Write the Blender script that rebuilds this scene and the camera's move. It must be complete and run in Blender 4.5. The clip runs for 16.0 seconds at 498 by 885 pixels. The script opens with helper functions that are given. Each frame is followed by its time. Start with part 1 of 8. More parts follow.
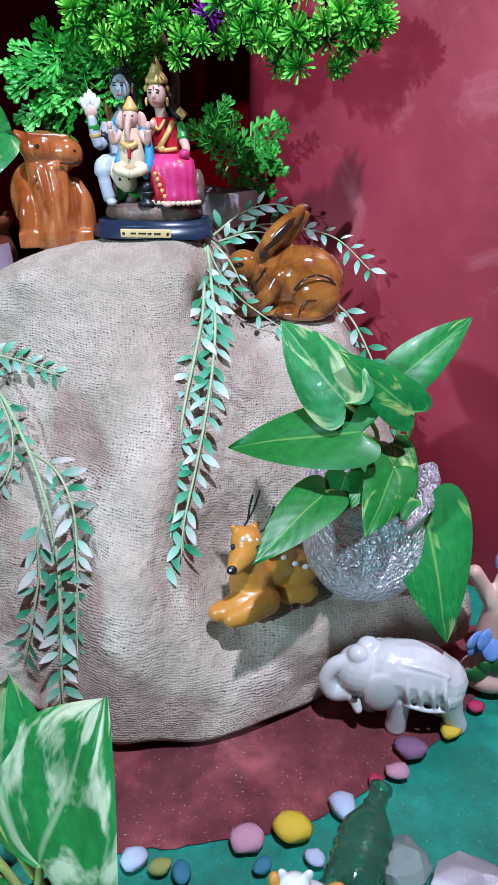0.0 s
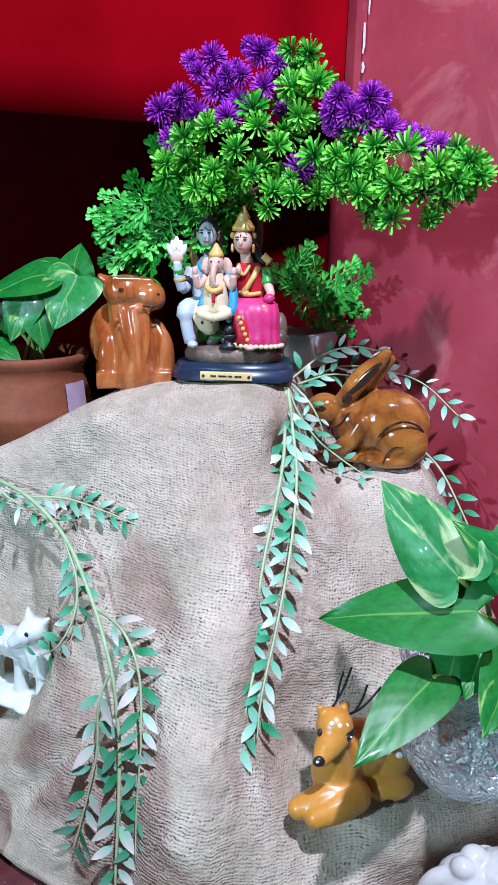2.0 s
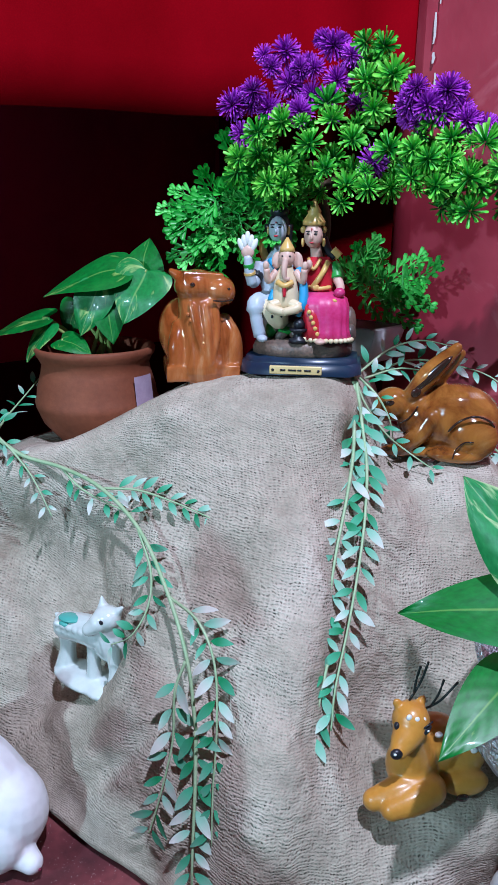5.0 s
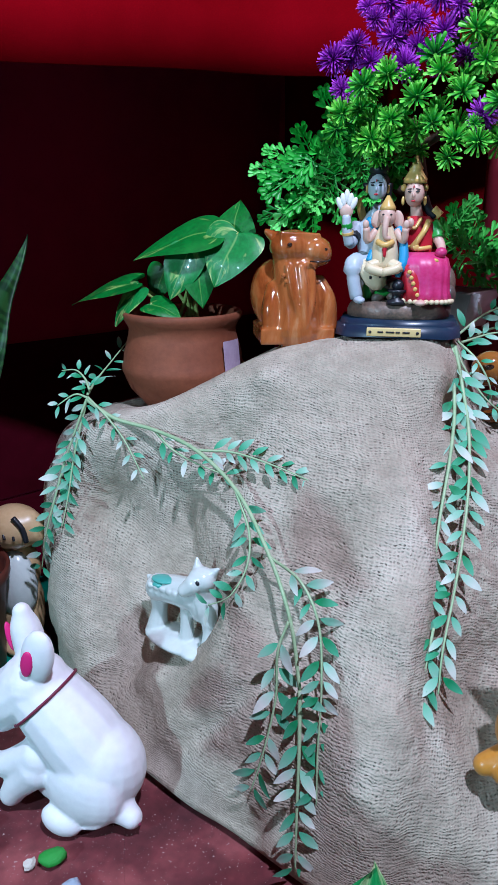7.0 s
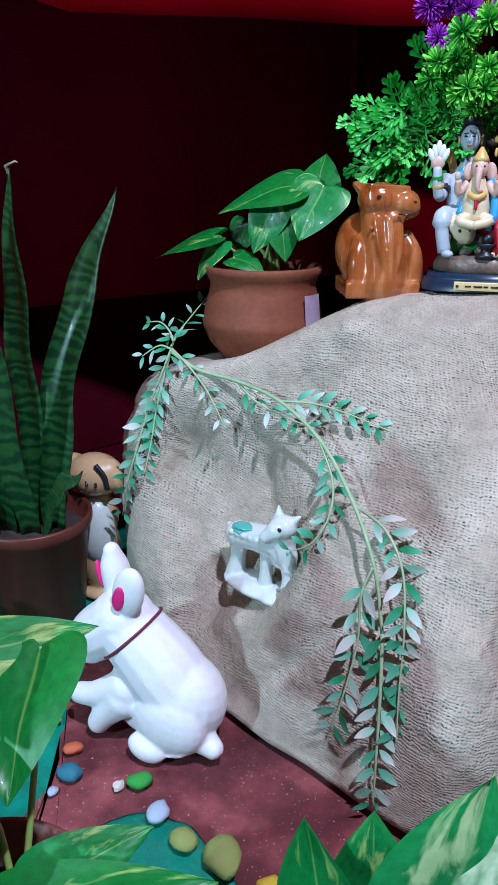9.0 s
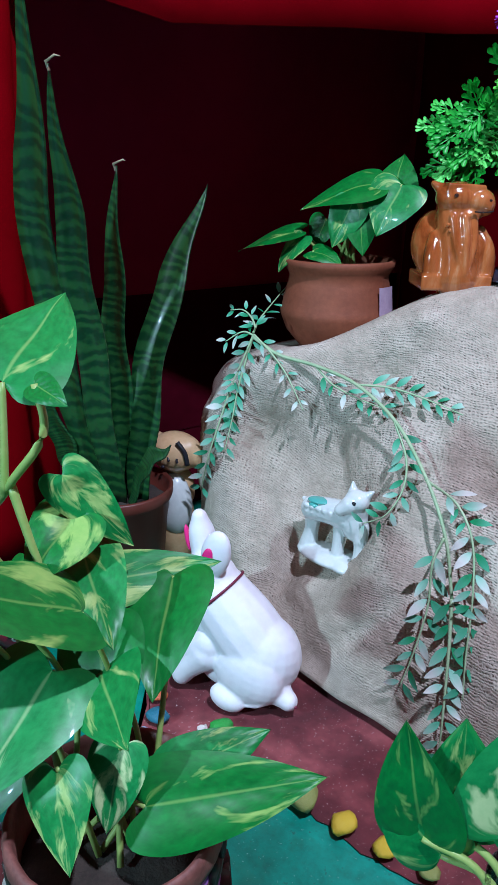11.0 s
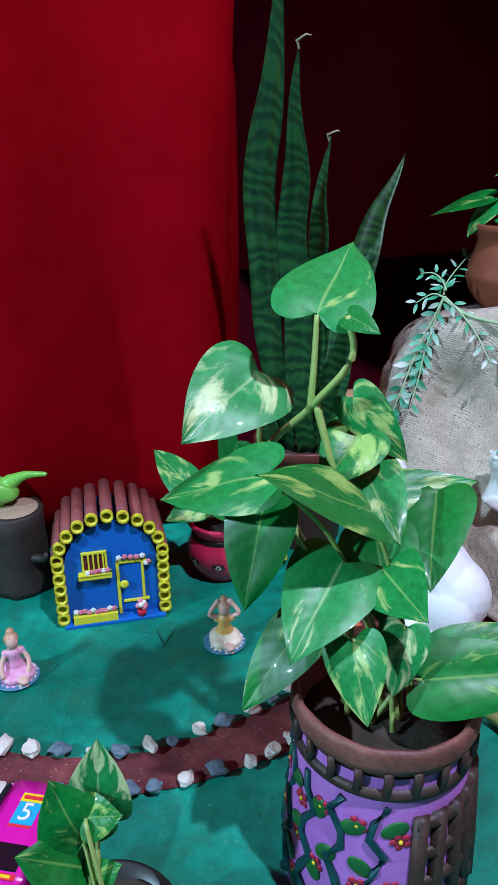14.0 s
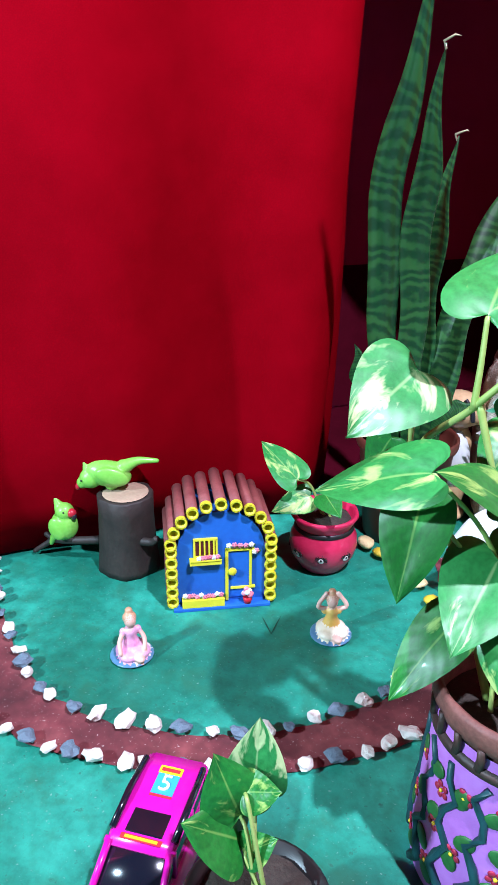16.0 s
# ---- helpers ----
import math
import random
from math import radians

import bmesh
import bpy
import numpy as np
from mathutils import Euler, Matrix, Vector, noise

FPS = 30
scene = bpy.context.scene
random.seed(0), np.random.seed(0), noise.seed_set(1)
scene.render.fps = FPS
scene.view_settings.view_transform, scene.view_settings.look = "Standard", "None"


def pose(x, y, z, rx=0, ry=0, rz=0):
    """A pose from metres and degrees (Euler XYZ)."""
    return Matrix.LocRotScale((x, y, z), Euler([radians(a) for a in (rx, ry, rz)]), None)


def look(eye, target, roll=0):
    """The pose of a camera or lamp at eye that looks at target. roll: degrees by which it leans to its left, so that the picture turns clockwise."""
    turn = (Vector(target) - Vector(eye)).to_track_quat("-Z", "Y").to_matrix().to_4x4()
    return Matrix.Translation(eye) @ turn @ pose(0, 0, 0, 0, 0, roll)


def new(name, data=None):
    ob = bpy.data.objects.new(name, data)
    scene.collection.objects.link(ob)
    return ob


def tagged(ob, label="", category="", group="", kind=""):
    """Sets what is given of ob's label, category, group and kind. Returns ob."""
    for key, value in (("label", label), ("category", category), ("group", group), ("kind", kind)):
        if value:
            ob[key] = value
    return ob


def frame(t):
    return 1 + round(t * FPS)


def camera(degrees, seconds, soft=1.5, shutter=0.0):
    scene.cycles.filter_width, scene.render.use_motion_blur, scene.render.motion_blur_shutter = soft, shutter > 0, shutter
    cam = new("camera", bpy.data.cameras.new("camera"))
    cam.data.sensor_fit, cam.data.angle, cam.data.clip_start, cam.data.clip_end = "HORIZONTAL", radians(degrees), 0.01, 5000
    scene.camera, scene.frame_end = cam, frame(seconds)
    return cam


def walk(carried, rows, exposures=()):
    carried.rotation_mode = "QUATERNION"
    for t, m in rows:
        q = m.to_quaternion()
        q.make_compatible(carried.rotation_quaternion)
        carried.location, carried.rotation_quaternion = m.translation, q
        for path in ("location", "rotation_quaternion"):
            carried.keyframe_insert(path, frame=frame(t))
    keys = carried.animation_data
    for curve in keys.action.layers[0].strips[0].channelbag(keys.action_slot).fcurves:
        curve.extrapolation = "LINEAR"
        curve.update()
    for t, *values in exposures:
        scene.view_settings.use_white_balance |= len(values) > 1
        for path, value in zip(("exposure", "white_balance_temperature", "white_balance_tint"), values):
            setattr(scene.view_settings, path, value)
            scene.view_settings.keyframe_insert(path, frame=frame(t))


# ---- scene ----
cam = camera(38.9, 16.0)
PATH = [
    (0, (-0.012, 0.087, 0.395), (-0.139, 1.888, -0.465), 0.6),
    (0.5, (-0.022, 0.112, 0.391), (-0.191, 1.941, -0.401), 0.4),
    (1, (-0.028, 0.127, 0.396), (-0.183, 1.987, -0.324), 1.4),
    (1.5, (-0.039, 0.129, 0.404), (-0.22, 2.023, -0.214), 1.7),
    (2, (-0.046, 0.128, 0.407), (-0.298, 2.03, -0.158), 0.9),
    (2.5, (-0.045, 0.127, 0.408), (-0.302, 2.029, -0.153), 0.4),
    (3, (-0.047, 0.124, 0.411), (-0.318, 2.024, -0.151), 0.3),
    (3.5, (-0.05, 0.12, 0.413), (-0.333, 2.018, -0.152), 0.8),
    (3.7, (-0.05, 0.119, 0.414), (-0.353, 2.012, -0.155), 0.7),
    (5.8, (-0.086, 0.122, 0.4), (-0.447, 1.998, -0.192), 0.5),
    (6, (-0.089, 0.12, 0.397), (-0.459, 1.994, -0.194), 0.5),
    (6.5, (-0.102, 0.115, 0.393), (-0.524, 1.973, -0.216), -0.3),
    (7, (-0.112, 0.112, 0.39), (-0.558, 1.96, -0.232), 0.1),
    (7.5, (-0.119, 0.107, 0.387), (-0.598, 1.94, -0.256), 0.0),
    (8, (-0.124, 0.105, 0.382), (-0.636, 1.925, -0.27), -0.0),
    (8.5, (-0.133, 0.097, 0.379), (-0.666, 1.904, -0.293), 0.4),
    (9, (-0.136, 0.091, 0.379), (-0.693, 1.88, -0.32), 0.3),
    (9.5, (-0.14, 0.08, 0.377), (-0.737, 1.848, -0.341), -0.4),
    (10, (-0.15, 0.064, 0.38), (-0.779, 1.828, -0.322), 0.5),
    (10.2, (-0.149, 0.061, 0.377), (-0.809, 1.815, -0.321), 0.7),
    (12.5, (-0.168, -0.012, 0.38), (-0.829, 1.731, -0.344), 0.8),
    (13, (-0.177, -0.019, 0.377), (-0.945, 1.678, -0.352), 0.7),
    (13.5, (-0.186, -0.036, 0.376), (-0.989, 1.665, -0.303), 0.1),
    (14, (-0.204, -0.046, 0.37), (-1.107, 1.573, -0.38), -0.4),
    (14.5, (-0.215, -0.055, 0.368), (-1.187, 1.512, -0.408), -0.4),
    (15, (-0.231, -0.071, 0.369), (-1.226, 1.485, -0.399), 1.2),
    (15.5, (-0.239, -0.078, 0.371), (-1.249, 1.477, -0.378), 2.2),
    (16, (-0.246, -0.082, 0.373), (-1.264, 1.46, -0.392), 0.5),
]
EXPOSURES = [(0.0, -0.45, 6350, 5), (1.5, -0.30, 6350, 5), (3.5, -0.55, 6250, 4), (6.0, -0.78, 5950, 1), (9.0, -0.66, 6050, 3), (10.2, -0.68, 6000, 3), (12.5, -0.78, 5800, -4), (13.0, -0.93, 5750, -6), (13.6, -0.88, 5850, -3), (14.5, -0.17, 6400, 9), (16.0, 0.32, 6550, 12)]
walk(cam, [(t, look(eye, target, roll)) for t, eye, target, roll in PATH], EXPOSURES)

# ---- light ----
world = bpy.data.worlds.new("world")
scene.world = world
world.use_nodes = True
world.node_tree.nodes["Background"].inputs[0].default_value = (0.02, 0.025, 0.03, 1)
world.node_tree.nodes["Background"].inputs[1].default_value = 0.2


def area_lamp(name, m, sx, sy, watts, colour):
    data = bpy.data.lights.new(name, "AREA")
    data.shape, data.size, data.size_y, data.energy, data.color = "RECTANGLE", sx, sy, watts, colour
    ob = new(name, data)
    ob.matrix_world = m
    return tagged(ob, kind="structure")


LAMP = (0.12, 0.02, 1.34)
area_lamp("ceiling_lamp", look(LAMP, (-0.2, 0.5, 0.1)), 0.035, 0.035, 29, (0.93, 0.95, 1.27))
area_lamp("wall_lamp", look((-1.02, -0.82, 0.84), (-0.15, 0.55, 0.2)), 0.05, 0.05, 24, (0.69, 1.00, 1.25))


# ---- materials ----
def mat(name, colour=(0.5, 0.5, 0.5), rough=0.6, metal=0.0, spec=0.5, coat=0.0, sheen=0.0):
    m = bpy.data.materials.new(name)
    m.use_nodes = True
    b = m.node_tree.nodes["Principled BSDF"]
    b.inputs["Base Color"].default_value = (*colour, 1)
    b.inputs["Roughness"].default_value = rough
    b.inputs["Metallic"].default_value = metal
    b.inputs["Specular IOR Level"].default_value = spec
    b.inputs["Coat Weight"].default_value = coat
    b.inputs["Coat Roughness"].default_value = 0.06
    b.inputs["Sheen Weight"].default_value = sheen
    return m


def nd(m, kind, **values):
    n = m.node_tree.nodes.new(kind)
    for key, value in values.items():
        n.inputs[key.replace("_", " ")].default_value = value
    return n


def ln(m, a, b):
    m.node_tree.links.new(a, b)


def coords(m, out="Object"):
    return nd(m, "ShaderNodeTexCoord").outputs[out]


def noise_tex(m, scale, detail=4.0, rough=0.55, vec=None, distortion=0.0):
    n = nd(m, "ShaderNodeTexNoise", Scale=scale, Detail=detail, Roughness=rough, Distortion=distortion)
    ln(m, vec or coords(m), n.inputs["Vector"])
    return n.outputs["Fac"]


def ramp(m, fac, stops):
    r = nd(m, "ShaderNodeValToRGB")
    e = r.color_ramp.elements
    while len(e) < len(stops):
        e.new(0.5)
    for i, (p, c) in enumerate(stops):
        e[i].position, e[i].color = p, (*c, 1)
    ln(m, fac, r.inputs["Fac"])
    return r.outputs["Color"]


def mix(m, fac, a, b, mode="MIX"):
    n = m.node_tree.nodes.new("ShaderNodeMix")
    n.data_type, n.blend_type = "RGBA", mode
    for sock, v in ((n.inputs[0], fac), (n.inputs[6], a), (n.inputs[7], b)):
        if isinstance(v, (int, float)):
            sock.default_value = v
        elif isinstance(v, tuple):
            sock.default_value = (*v, 1)
        else:
            ln(m, v, sock)
    return n.outputs[2]


def math_node(m, op, a, b=0.0):
    n = m.node_tree.nodes.new("ShaderNodeMath")
    n.operation = op
    for sock, v in zip(n.inputs, (a, b)):
        if isinstance(v, (int, float)):
            sock.default_value = v
        else:
            ln(m, v, sock)
    return n.outputs[0]


def bump(m, height, strength=0.3, dist=0.001, then=None):
    n = nd(m, "ShaderNodeBump", Strength=strength, Distance=dist)
    ln(m, height, n.inputs["Height"])
    if then:
        ln(m, then, n.inputs["Normal"])
    return n.outputs["Normal"]


def bsdf(m):
    return m.node_tree.nodes["Principled BSDF"]


def varied(name, a, b, scale, rough=0.6, bump_scale=0, bump_d=0.0005, **kw):
    """A two-tone noisy surface with fine relief."""
    m = mat(name, a, rough, **kw)
    big = noise_tex(m, scale)
    small = noise_tex(m, scale * 7)
    f = math_node(m, "ADD", math_node(m, "MULTIPLY", big, 0.65), math_node(m, "MULTIPLY", small, 0.35))
    ln(m, ramp(m, f, [(0.32, a), (0.68, b)]), bsdf(m).inputs["Base Color"])
    if bump_scale:
        ln(m, bump(m, noise_tex(m, bump_scale), 0.5, bump_d), bsdf(m).inputs["Normal"])
    return m


def burlap_material():
    m = mat("burlap", (0.45, 0.36, 0.29), 0.95, spec=0.12)
    uv = coords(m, "UV")
    vec = uv
    for scale, amount in ((14.0, 0.018), (55.0, 0.0056), (240.0, 0.0032)):
        jig = nd(m, "ShaderNodeTexNoise", Scale=scale, Detail=2.0)
        ln(m, uv, jig.inputs["Vector"])
        add = m.node_tree.nodes.new("ShaderNodeVectorMath")
        add.operation = "MULTIPLY_ADD"
        ln(m, jig.outputs["Color"], add.inputs[0])
        add.inputs[1].default_value = (amount, amount, 0)
        ln(m, vec, add.inputs[2])
        vec = add.outputs[0]
    # crossed jute threads, with open pinholes between them where the weave is loose
    warp = nd(m, "ShaderNodeTexWave", Scale=118.0, Distortion=0.0)
    warp.bands_direction = "X"
    weft = nd(m, "ShaderNodeTexWave", Scale=150.0, Distortion=0.0)
    weft.bands_direction = "Y"
    ln(m, vec, warp.inputs["Vector"])
    ln(m, vec, weft.inputs["Vector"])
    gap_x, gap_y = (math_node(m, "SUBTRACT", 1.0, w.outputs["Fac"]) for w in (warp, weft))
    joint = math_node(m, "MULTIPLY", math_node(m, "POWER", gap_y, 1.3), math_node(m, "ADD", 0.25, math_node(m, "MULTIPLY", gap_x, 0.75)))
    long = nd(m, "ShaderNodeMapping")
    long.inputs["Scale"].default_value = (230.0, 400.0, 1)
    ln(m, vec, long.inputs["Vector"])
    dash = nd(m, "ShaderNodeTexNoise", Scale=1.0, Detail=2.0, Roughness=0.5)
    ln(m, long.outputs[0], dash.inputs["Vector"])
    patch = ramp(m, noise_tex(m, 22.0, 4.0, 0.65), [(0.40, (0.08, 0.08, 0.08)), (0.64, (1, 1, 1))])
    hole = math_node(m, "MULTIPLY", ramp(m, dash.outputs["Fac"], [(0.37, (1, 1, 1)), (0.48, (0, 0, 0))]), ramp(m, joint, [(0.35, (0, 0, 0)), (0.75, (1, 1, 1))]))
    open_gap = math_node(m, "MULTIPLY", hole, patch)
    stain = noise_tex(m, 11.0, 6.0, 0.62)
    fine = noise_tex(m, 420.0, 4.0, 0.7)
    mid = noise_tex(m, 62.0, 4.0)
    base = ramp(m, stain, [(0.28, (0.29, 0.240, 0.182)), (0.5, (0.44, 0.375, 0.300)), (0.72, (0.60, 0.525, 0.440))])
    base = mix(m, 0.35, base, ramp(m, mid, [(0.3, (0.32, 0.32, 0.32)), (0.7, (0.66, 0.66, 0.66))]), "OVERLAY")
    base = mix(m, math_node(m, "ADD", 0.10, math_node(m, "MULTIPLY", patch, 0.30)), base, ramp(m, joint, [(0.05, (0.60, 0.60, 0.60)), (0.8, (0.30, 0.30, 0.30))]), "OVERLAY")
    dark = mix(m, math_node(m, "MULTIPLY", open_gap, 0.75), base, (0.060, 0.050, 0.038))
    col = mix(m, 0.22, dark, ramp(m, fine, [(0.3, (0.25, 0.25, 0.25)), (0.7, (0.78, 0.78, 0.78))]), "OVERLAY")
    ln(m, col, bsdf(m).inputs["Base Color"])
    h = math_node(m, "SUBTRACT", math_node(m, "SUBTRACT", 1.0, math_node(m, "MULTIPLY", math_node(m, "MULTIPLY", joint, math_node(m, "ADD", 0.3, math_node(m, "MULTIPLY", patch, 0.7))), 0.8)), math_node(m, "MULTIPLY", open_gap, 1.0))
    n1 = bump(m, h, 0.8, 0.0009)
    n2 = bump(m, noise_tex(m, 150.0, 3.0, 0.6), 0.7, 0.0022, bump(m, mid, 0.8, 0.0040, n1))
    ln(m, bump(m, fine, 0.5, 0.0006, n2), bsdf(m).inputs["Normal"])
    return m


def floor_material():
    m = mat("painted_floor", (0.02, 0.22, 0.16), 0.45)
    big, mid, fine = noise_tex(m, 7.0), noise_tex(m, 38.0), noise_tex(m, 420.0, 2.0)
    base = ramp(m, big, [(0.3, (0.002, 0.10, 0.062)), (0.48, (0.007, 0.20, 0.135)), (0.7, (0.025, 0.35, 0.25))])
    base = mix(m, 0.55, base, ramp(m, noise_tex(m, 75.0, 6.0, 0.7), [(0.32, (0.22, 0.22, 0.22)), (0.68, (0.74, 0.74, 0.74))]), "OVERLAY")
    worn = mix(m, ramp(m, mid, [(0.50, (0, 0, 0)), (0.72, (0.75, 0.75, 0.75))]), base, (0.015, 0.13, 0.075))
    grit = mix(m, ramp(m, fine, [(0.66, (0, 0, 0)), (0.74, (0.40, 0.40, 0.40))]), worn, (0.34, 0.50, 0.44))
    dirt = ramp(m, noise_tex(m, 150.0, 4.0, 0.7), [(0.60, (0, 0, 0)), (0.72, (0.8, 0.8, 0.8))])
    grit = mix(m, dirt, grit, (0.02, 0.06, 0.045))
    ln(m, grit, bsdf(m).inputs["Base Color"])
    n1 = bump(m, mid, 0.3, 0.001)
    ln(m, bump(m, noise_tex(m, 260.0), 0.4, 0.0005, n1), bsdf(m).inputs["Normal"])
    return m


def path_material():
    m = mat("red_sand", (0.16, 0.05, 0.045), 0.85)
    big, mid, fine = noise_tex(m, 16.0), noise_tex(m, 90.0), noise_tex(m, 600.0, 2.0)
    base = ramp(m, big, [(0.3, (0.050, 0.008, 0.011)), (0.5, (0.12, 0.021, 0.026)), (0.75, (0.31, 0.078, 0.080))])
    grain = mix(m, 0.5, base, ramp(m, mid, [(0.3, (0.25, 0.25, 0.25)), (0.7, (0.75, 0.75, 0.75))]), "OVERLAY")
    specks = mix(m, ramp(m, fine, [(0.68, (0, 0, 0)), (0.73, (0.7, 0.7, 0.7))]), grain, (0.60, 0.50, 0.48))
    ln(m, specks, bsdf(m).inputs["Base Color"])
    ln(m, bump(m, mid, 0.6, 0.0012), bsdf(m).inputs["Normal"])
    return m


def wall_material():
    m = mat("pink_wall", (0.42, 0.06, 0.07), 0.42, spec=0.45)
    big, mid = noise_tex(m, 5.0, 5.0), noise_tex(m, 40.0, 5.0)
    base = ramp(m, big, [(0.28, (0.20, 0.014, 0.026)), (0.52, (0.34, 0.034, 0.055)), (0.75, (0.50, 0.085, 0.11))])
    spots = nd(m, "ShaderNodeTexVoronoi", Scale=16.0)
    ln(m, coords(m), spots.inputs["Vector"])
    chip = ramp(m, spots.outputs["Distance"], [(0.035, (0.5, 0.5, 0.5)), (0.055, (0, 0, 0))])
    scuff = ramp(m, noise_tex(m, 9.0, 8.0, 0.62, None, 1.6), [(0.56, (0, 0, 0)), (0.74, (0.45, 0.45, 0.45))])
    base = mix(m, scuff, base, (0.64, 0.22, 0.24))
    ln(m, mix(m, chip, base, (0.75, 0.4, 0.38)), bsdf(m).inputs["Base Color"])
    n1 = bump(m, mid, 0.25, 0.002)
    ln(m, bump(m, big, 0.3, 0.004, n1), bsdf(m).inputs["Normal"])
    return m


BURLAP = burlap_material()
FLOOR = floor_material()
SAND = path_material()
WALL = wall_material()
CLOTH = varied("red_satin", (0.16, 0.0002, 0.0030), (0.26, 0.0005, 0.006), 3.0, 0.8, 900, 0.0002, spec=0.01)
WHITE_WALL = varied("room_wall", (0.16, 0.18, 0.18), (0.20, 0.22, 0.22), 4.0, 0.9)
DARK_WALL = varied("dark_wall", (0.56, 0.008, 0.09), (0.70, 0.016, 0.12), 4.0, 0.8, spec=0.1)
SOIL = varied("soil", (0.018, 0.014, 0.011), (0.05, 0.038, 0.028), 60.0, 0.95, 300, 0.003)


# ---- building helpers ----
def finish(bm, name, material, smooth=True):
    me = bpy.data.meshes.new(name)
    bmesh.ops.recalc_face_normals(bm, faces=bm.faces)
    bm.to_mesh(me)
    bm.free()
    for m in (material if isinstance(material, (list, tuple)) else [material]):
        me.materials.append(m)
    if smooth:
        me.shade_smooth()
    return me


def part(name, bm, material, parent, label="", m=None, smooth=True):
    ob = new(name, finish(bm, name, material, smooth))
    ob.parent = parent
    if m is not None:
        ob.matrix_local = m
    if label:
        ob["label"] = label
    return ob


def thing(name, label, category, at=None, group=""):
    ob = new(name)
    ob.empty_display_size = 0.02
    if at is not None:
        ob.matrix_basis = at
    return tagged(ob, label, category, group)


def solo(name, bm, material, label, category, at=None, group="", kind="", smooth=True):
    ob = new(name, finish(bm, name, material, smooth))
    if at is not None:
        ob.matrix_basis = at
    return tagged(ob, label, category, group, kind)


def lathe(bm, profile, seg=40, closed=True, index=0):
    """Turn (radius, height) pairs round z."""
    rings = []
    for r, z in profile:
        if r < 1e-6:
            rings.append([bm.verts.new((0, 0, z))])
        else:
            rings.append([bm.verts.new((r * math.cos(2 * math.pi * k / seg), r * math.sin(2 * math.pi * k / seg), z)) for k in range(seg)])
    for a, b in zip(rings, rings[1:]):
        for k in range(seg):
            j = (k + 1) % seg
            if len(a) == 1 and len(b) == 1:
                continue
            if len(a) == 1:
                f = bm.faces.new((a[0], b[j], b[k]))
            elif len(b) == 1:
                f = bm.faces.new((a[k], a[j], b[0]))
            else:
                f = bm.faces.new((a[k], a[j], b[j], b[k]))
            f.material_index = index
    return bm


def tube(bm, pts, radii, seg=6, index=0):
    """A tapered tube along points."""
    pts = [Vector(p) for p in pts]
    if isinstance(radii, (int, float)):
        radii = [radii] * len(pts)
    rings = []
    ref = Vector((0.31, 0.17, 0.93))
    for i, p in enumerate(pts):
        d = (pts[min(i + 1, len(pts) - 1)] - pts[max(i - 1, 0)]).normalized()
        x = d.cross(ref)
        if x.length < 0.05:
            x = d.cross(Vector((1, 0, 0)))
        x.normalize()
        y = d.cross(x)
        rings.append([bm.verts.new(p + radii[i] * (math.cos(2 * math.pi * k / seg) * x + math.sin(2 * math.pi * k / seg) * y)) for k in range(seg)])
    for a, b in zip(rings, rings[1:]):
        for k in range(seg):
            bm.faces.new((a[k], a[(k + 1) % seg], b[(k + 1) % seg], b[k])).material_index = index
    for r in (rings[0], rings[-1]):
        bm.faces.new(r).material_index = index
    return bm


def spline(pts, n):
    """Catmull-Rom through points (tuples of any length), n steps a span."""
    pts = [np.array(p, float) for p in pts]
    ext = [2 * pts[0] - pts[1]] + pts + [2 * pts[-1] - pts[-2]]
    out = []
    for i in range(1, len(ext) - 2):
        a, b, c, d = ext[i - 1:i + 3]
        for k in range(n):
            t = k / n
            out.append(0.5 * (2 * b + (c - a) * t + (2 * a - 5 * b + 4 * c - d) * t * t + (3 * b - a - 3 * c + d) * t ** 3))
    out.append(pts[-1])
    return out


def ball(bm, at, r, scale=(1, 1, 1), rot=(0, 0, 0), seg=16, index=0):
    m = Matrix.Translation(at) @ Euler([radians(a) for a in rot]).to_matrix().to_4x4() @ Matrix.Diagonal((r * scale[0], r * scale[1], r * scale[2], 1))
    res = bmesh.ops.create_uvsphere(bm, u_segments=seg, v_segments=max(6, seg // 2 + 2), radius=1, matrix=m)
    for v in res["verts"]:
        for f in v.link_faces:
            f.material_index = index
    return bm


def box(bm, lo, hi, index=0, bevel=0.0, m=None):
    c = [(a + b) / 2 for a, b in zip(lo, hi)]
    s = [abs(b - a) for a, b in zip(lo, hi)]
    mm = Matrix.Translation(c) @ Matrix.Diagonal((*s, 1))
    res = bmesh.ops.create_cube(bm, size=1, matrix=(m @ mm) if m is not None else mm)
    if bevel:
        edges = list({e for v in res["verts"] for e in v.link_edges})
        out = bmesh.ops.bevel(bm, geom=edges, offset=bevel, segments=2, affect="EDGES", profile=0.6)
        faces = {f for v in out["verts"] for f in v.link_faces}
    else:
        faces = {f for v in res["verts"] for f in v.link_faces}
    for f in faces:
        f.material_index = index
    return bm


def strip(bm, left, right, index=0):
    a = [bm.verts.new(p) for p in left]
    b = [bm.verts.new(p) for p in right]
    for k in range(len(a) - 1):
        bm.faces.new((a[k], a[k + 1], b[k + 1], b[k])).material_index = index


# ---- structure: a corner of the room ----
ALONG_R = Vector((0.825, -0.565, 0))      # along the pink wall, away from the corner
ALONG_L = Vector((-0.565, -0.825, 0))     # along the curtained wall, away from the corner
CORNER = Vector((-0.331, 0.962, 0))


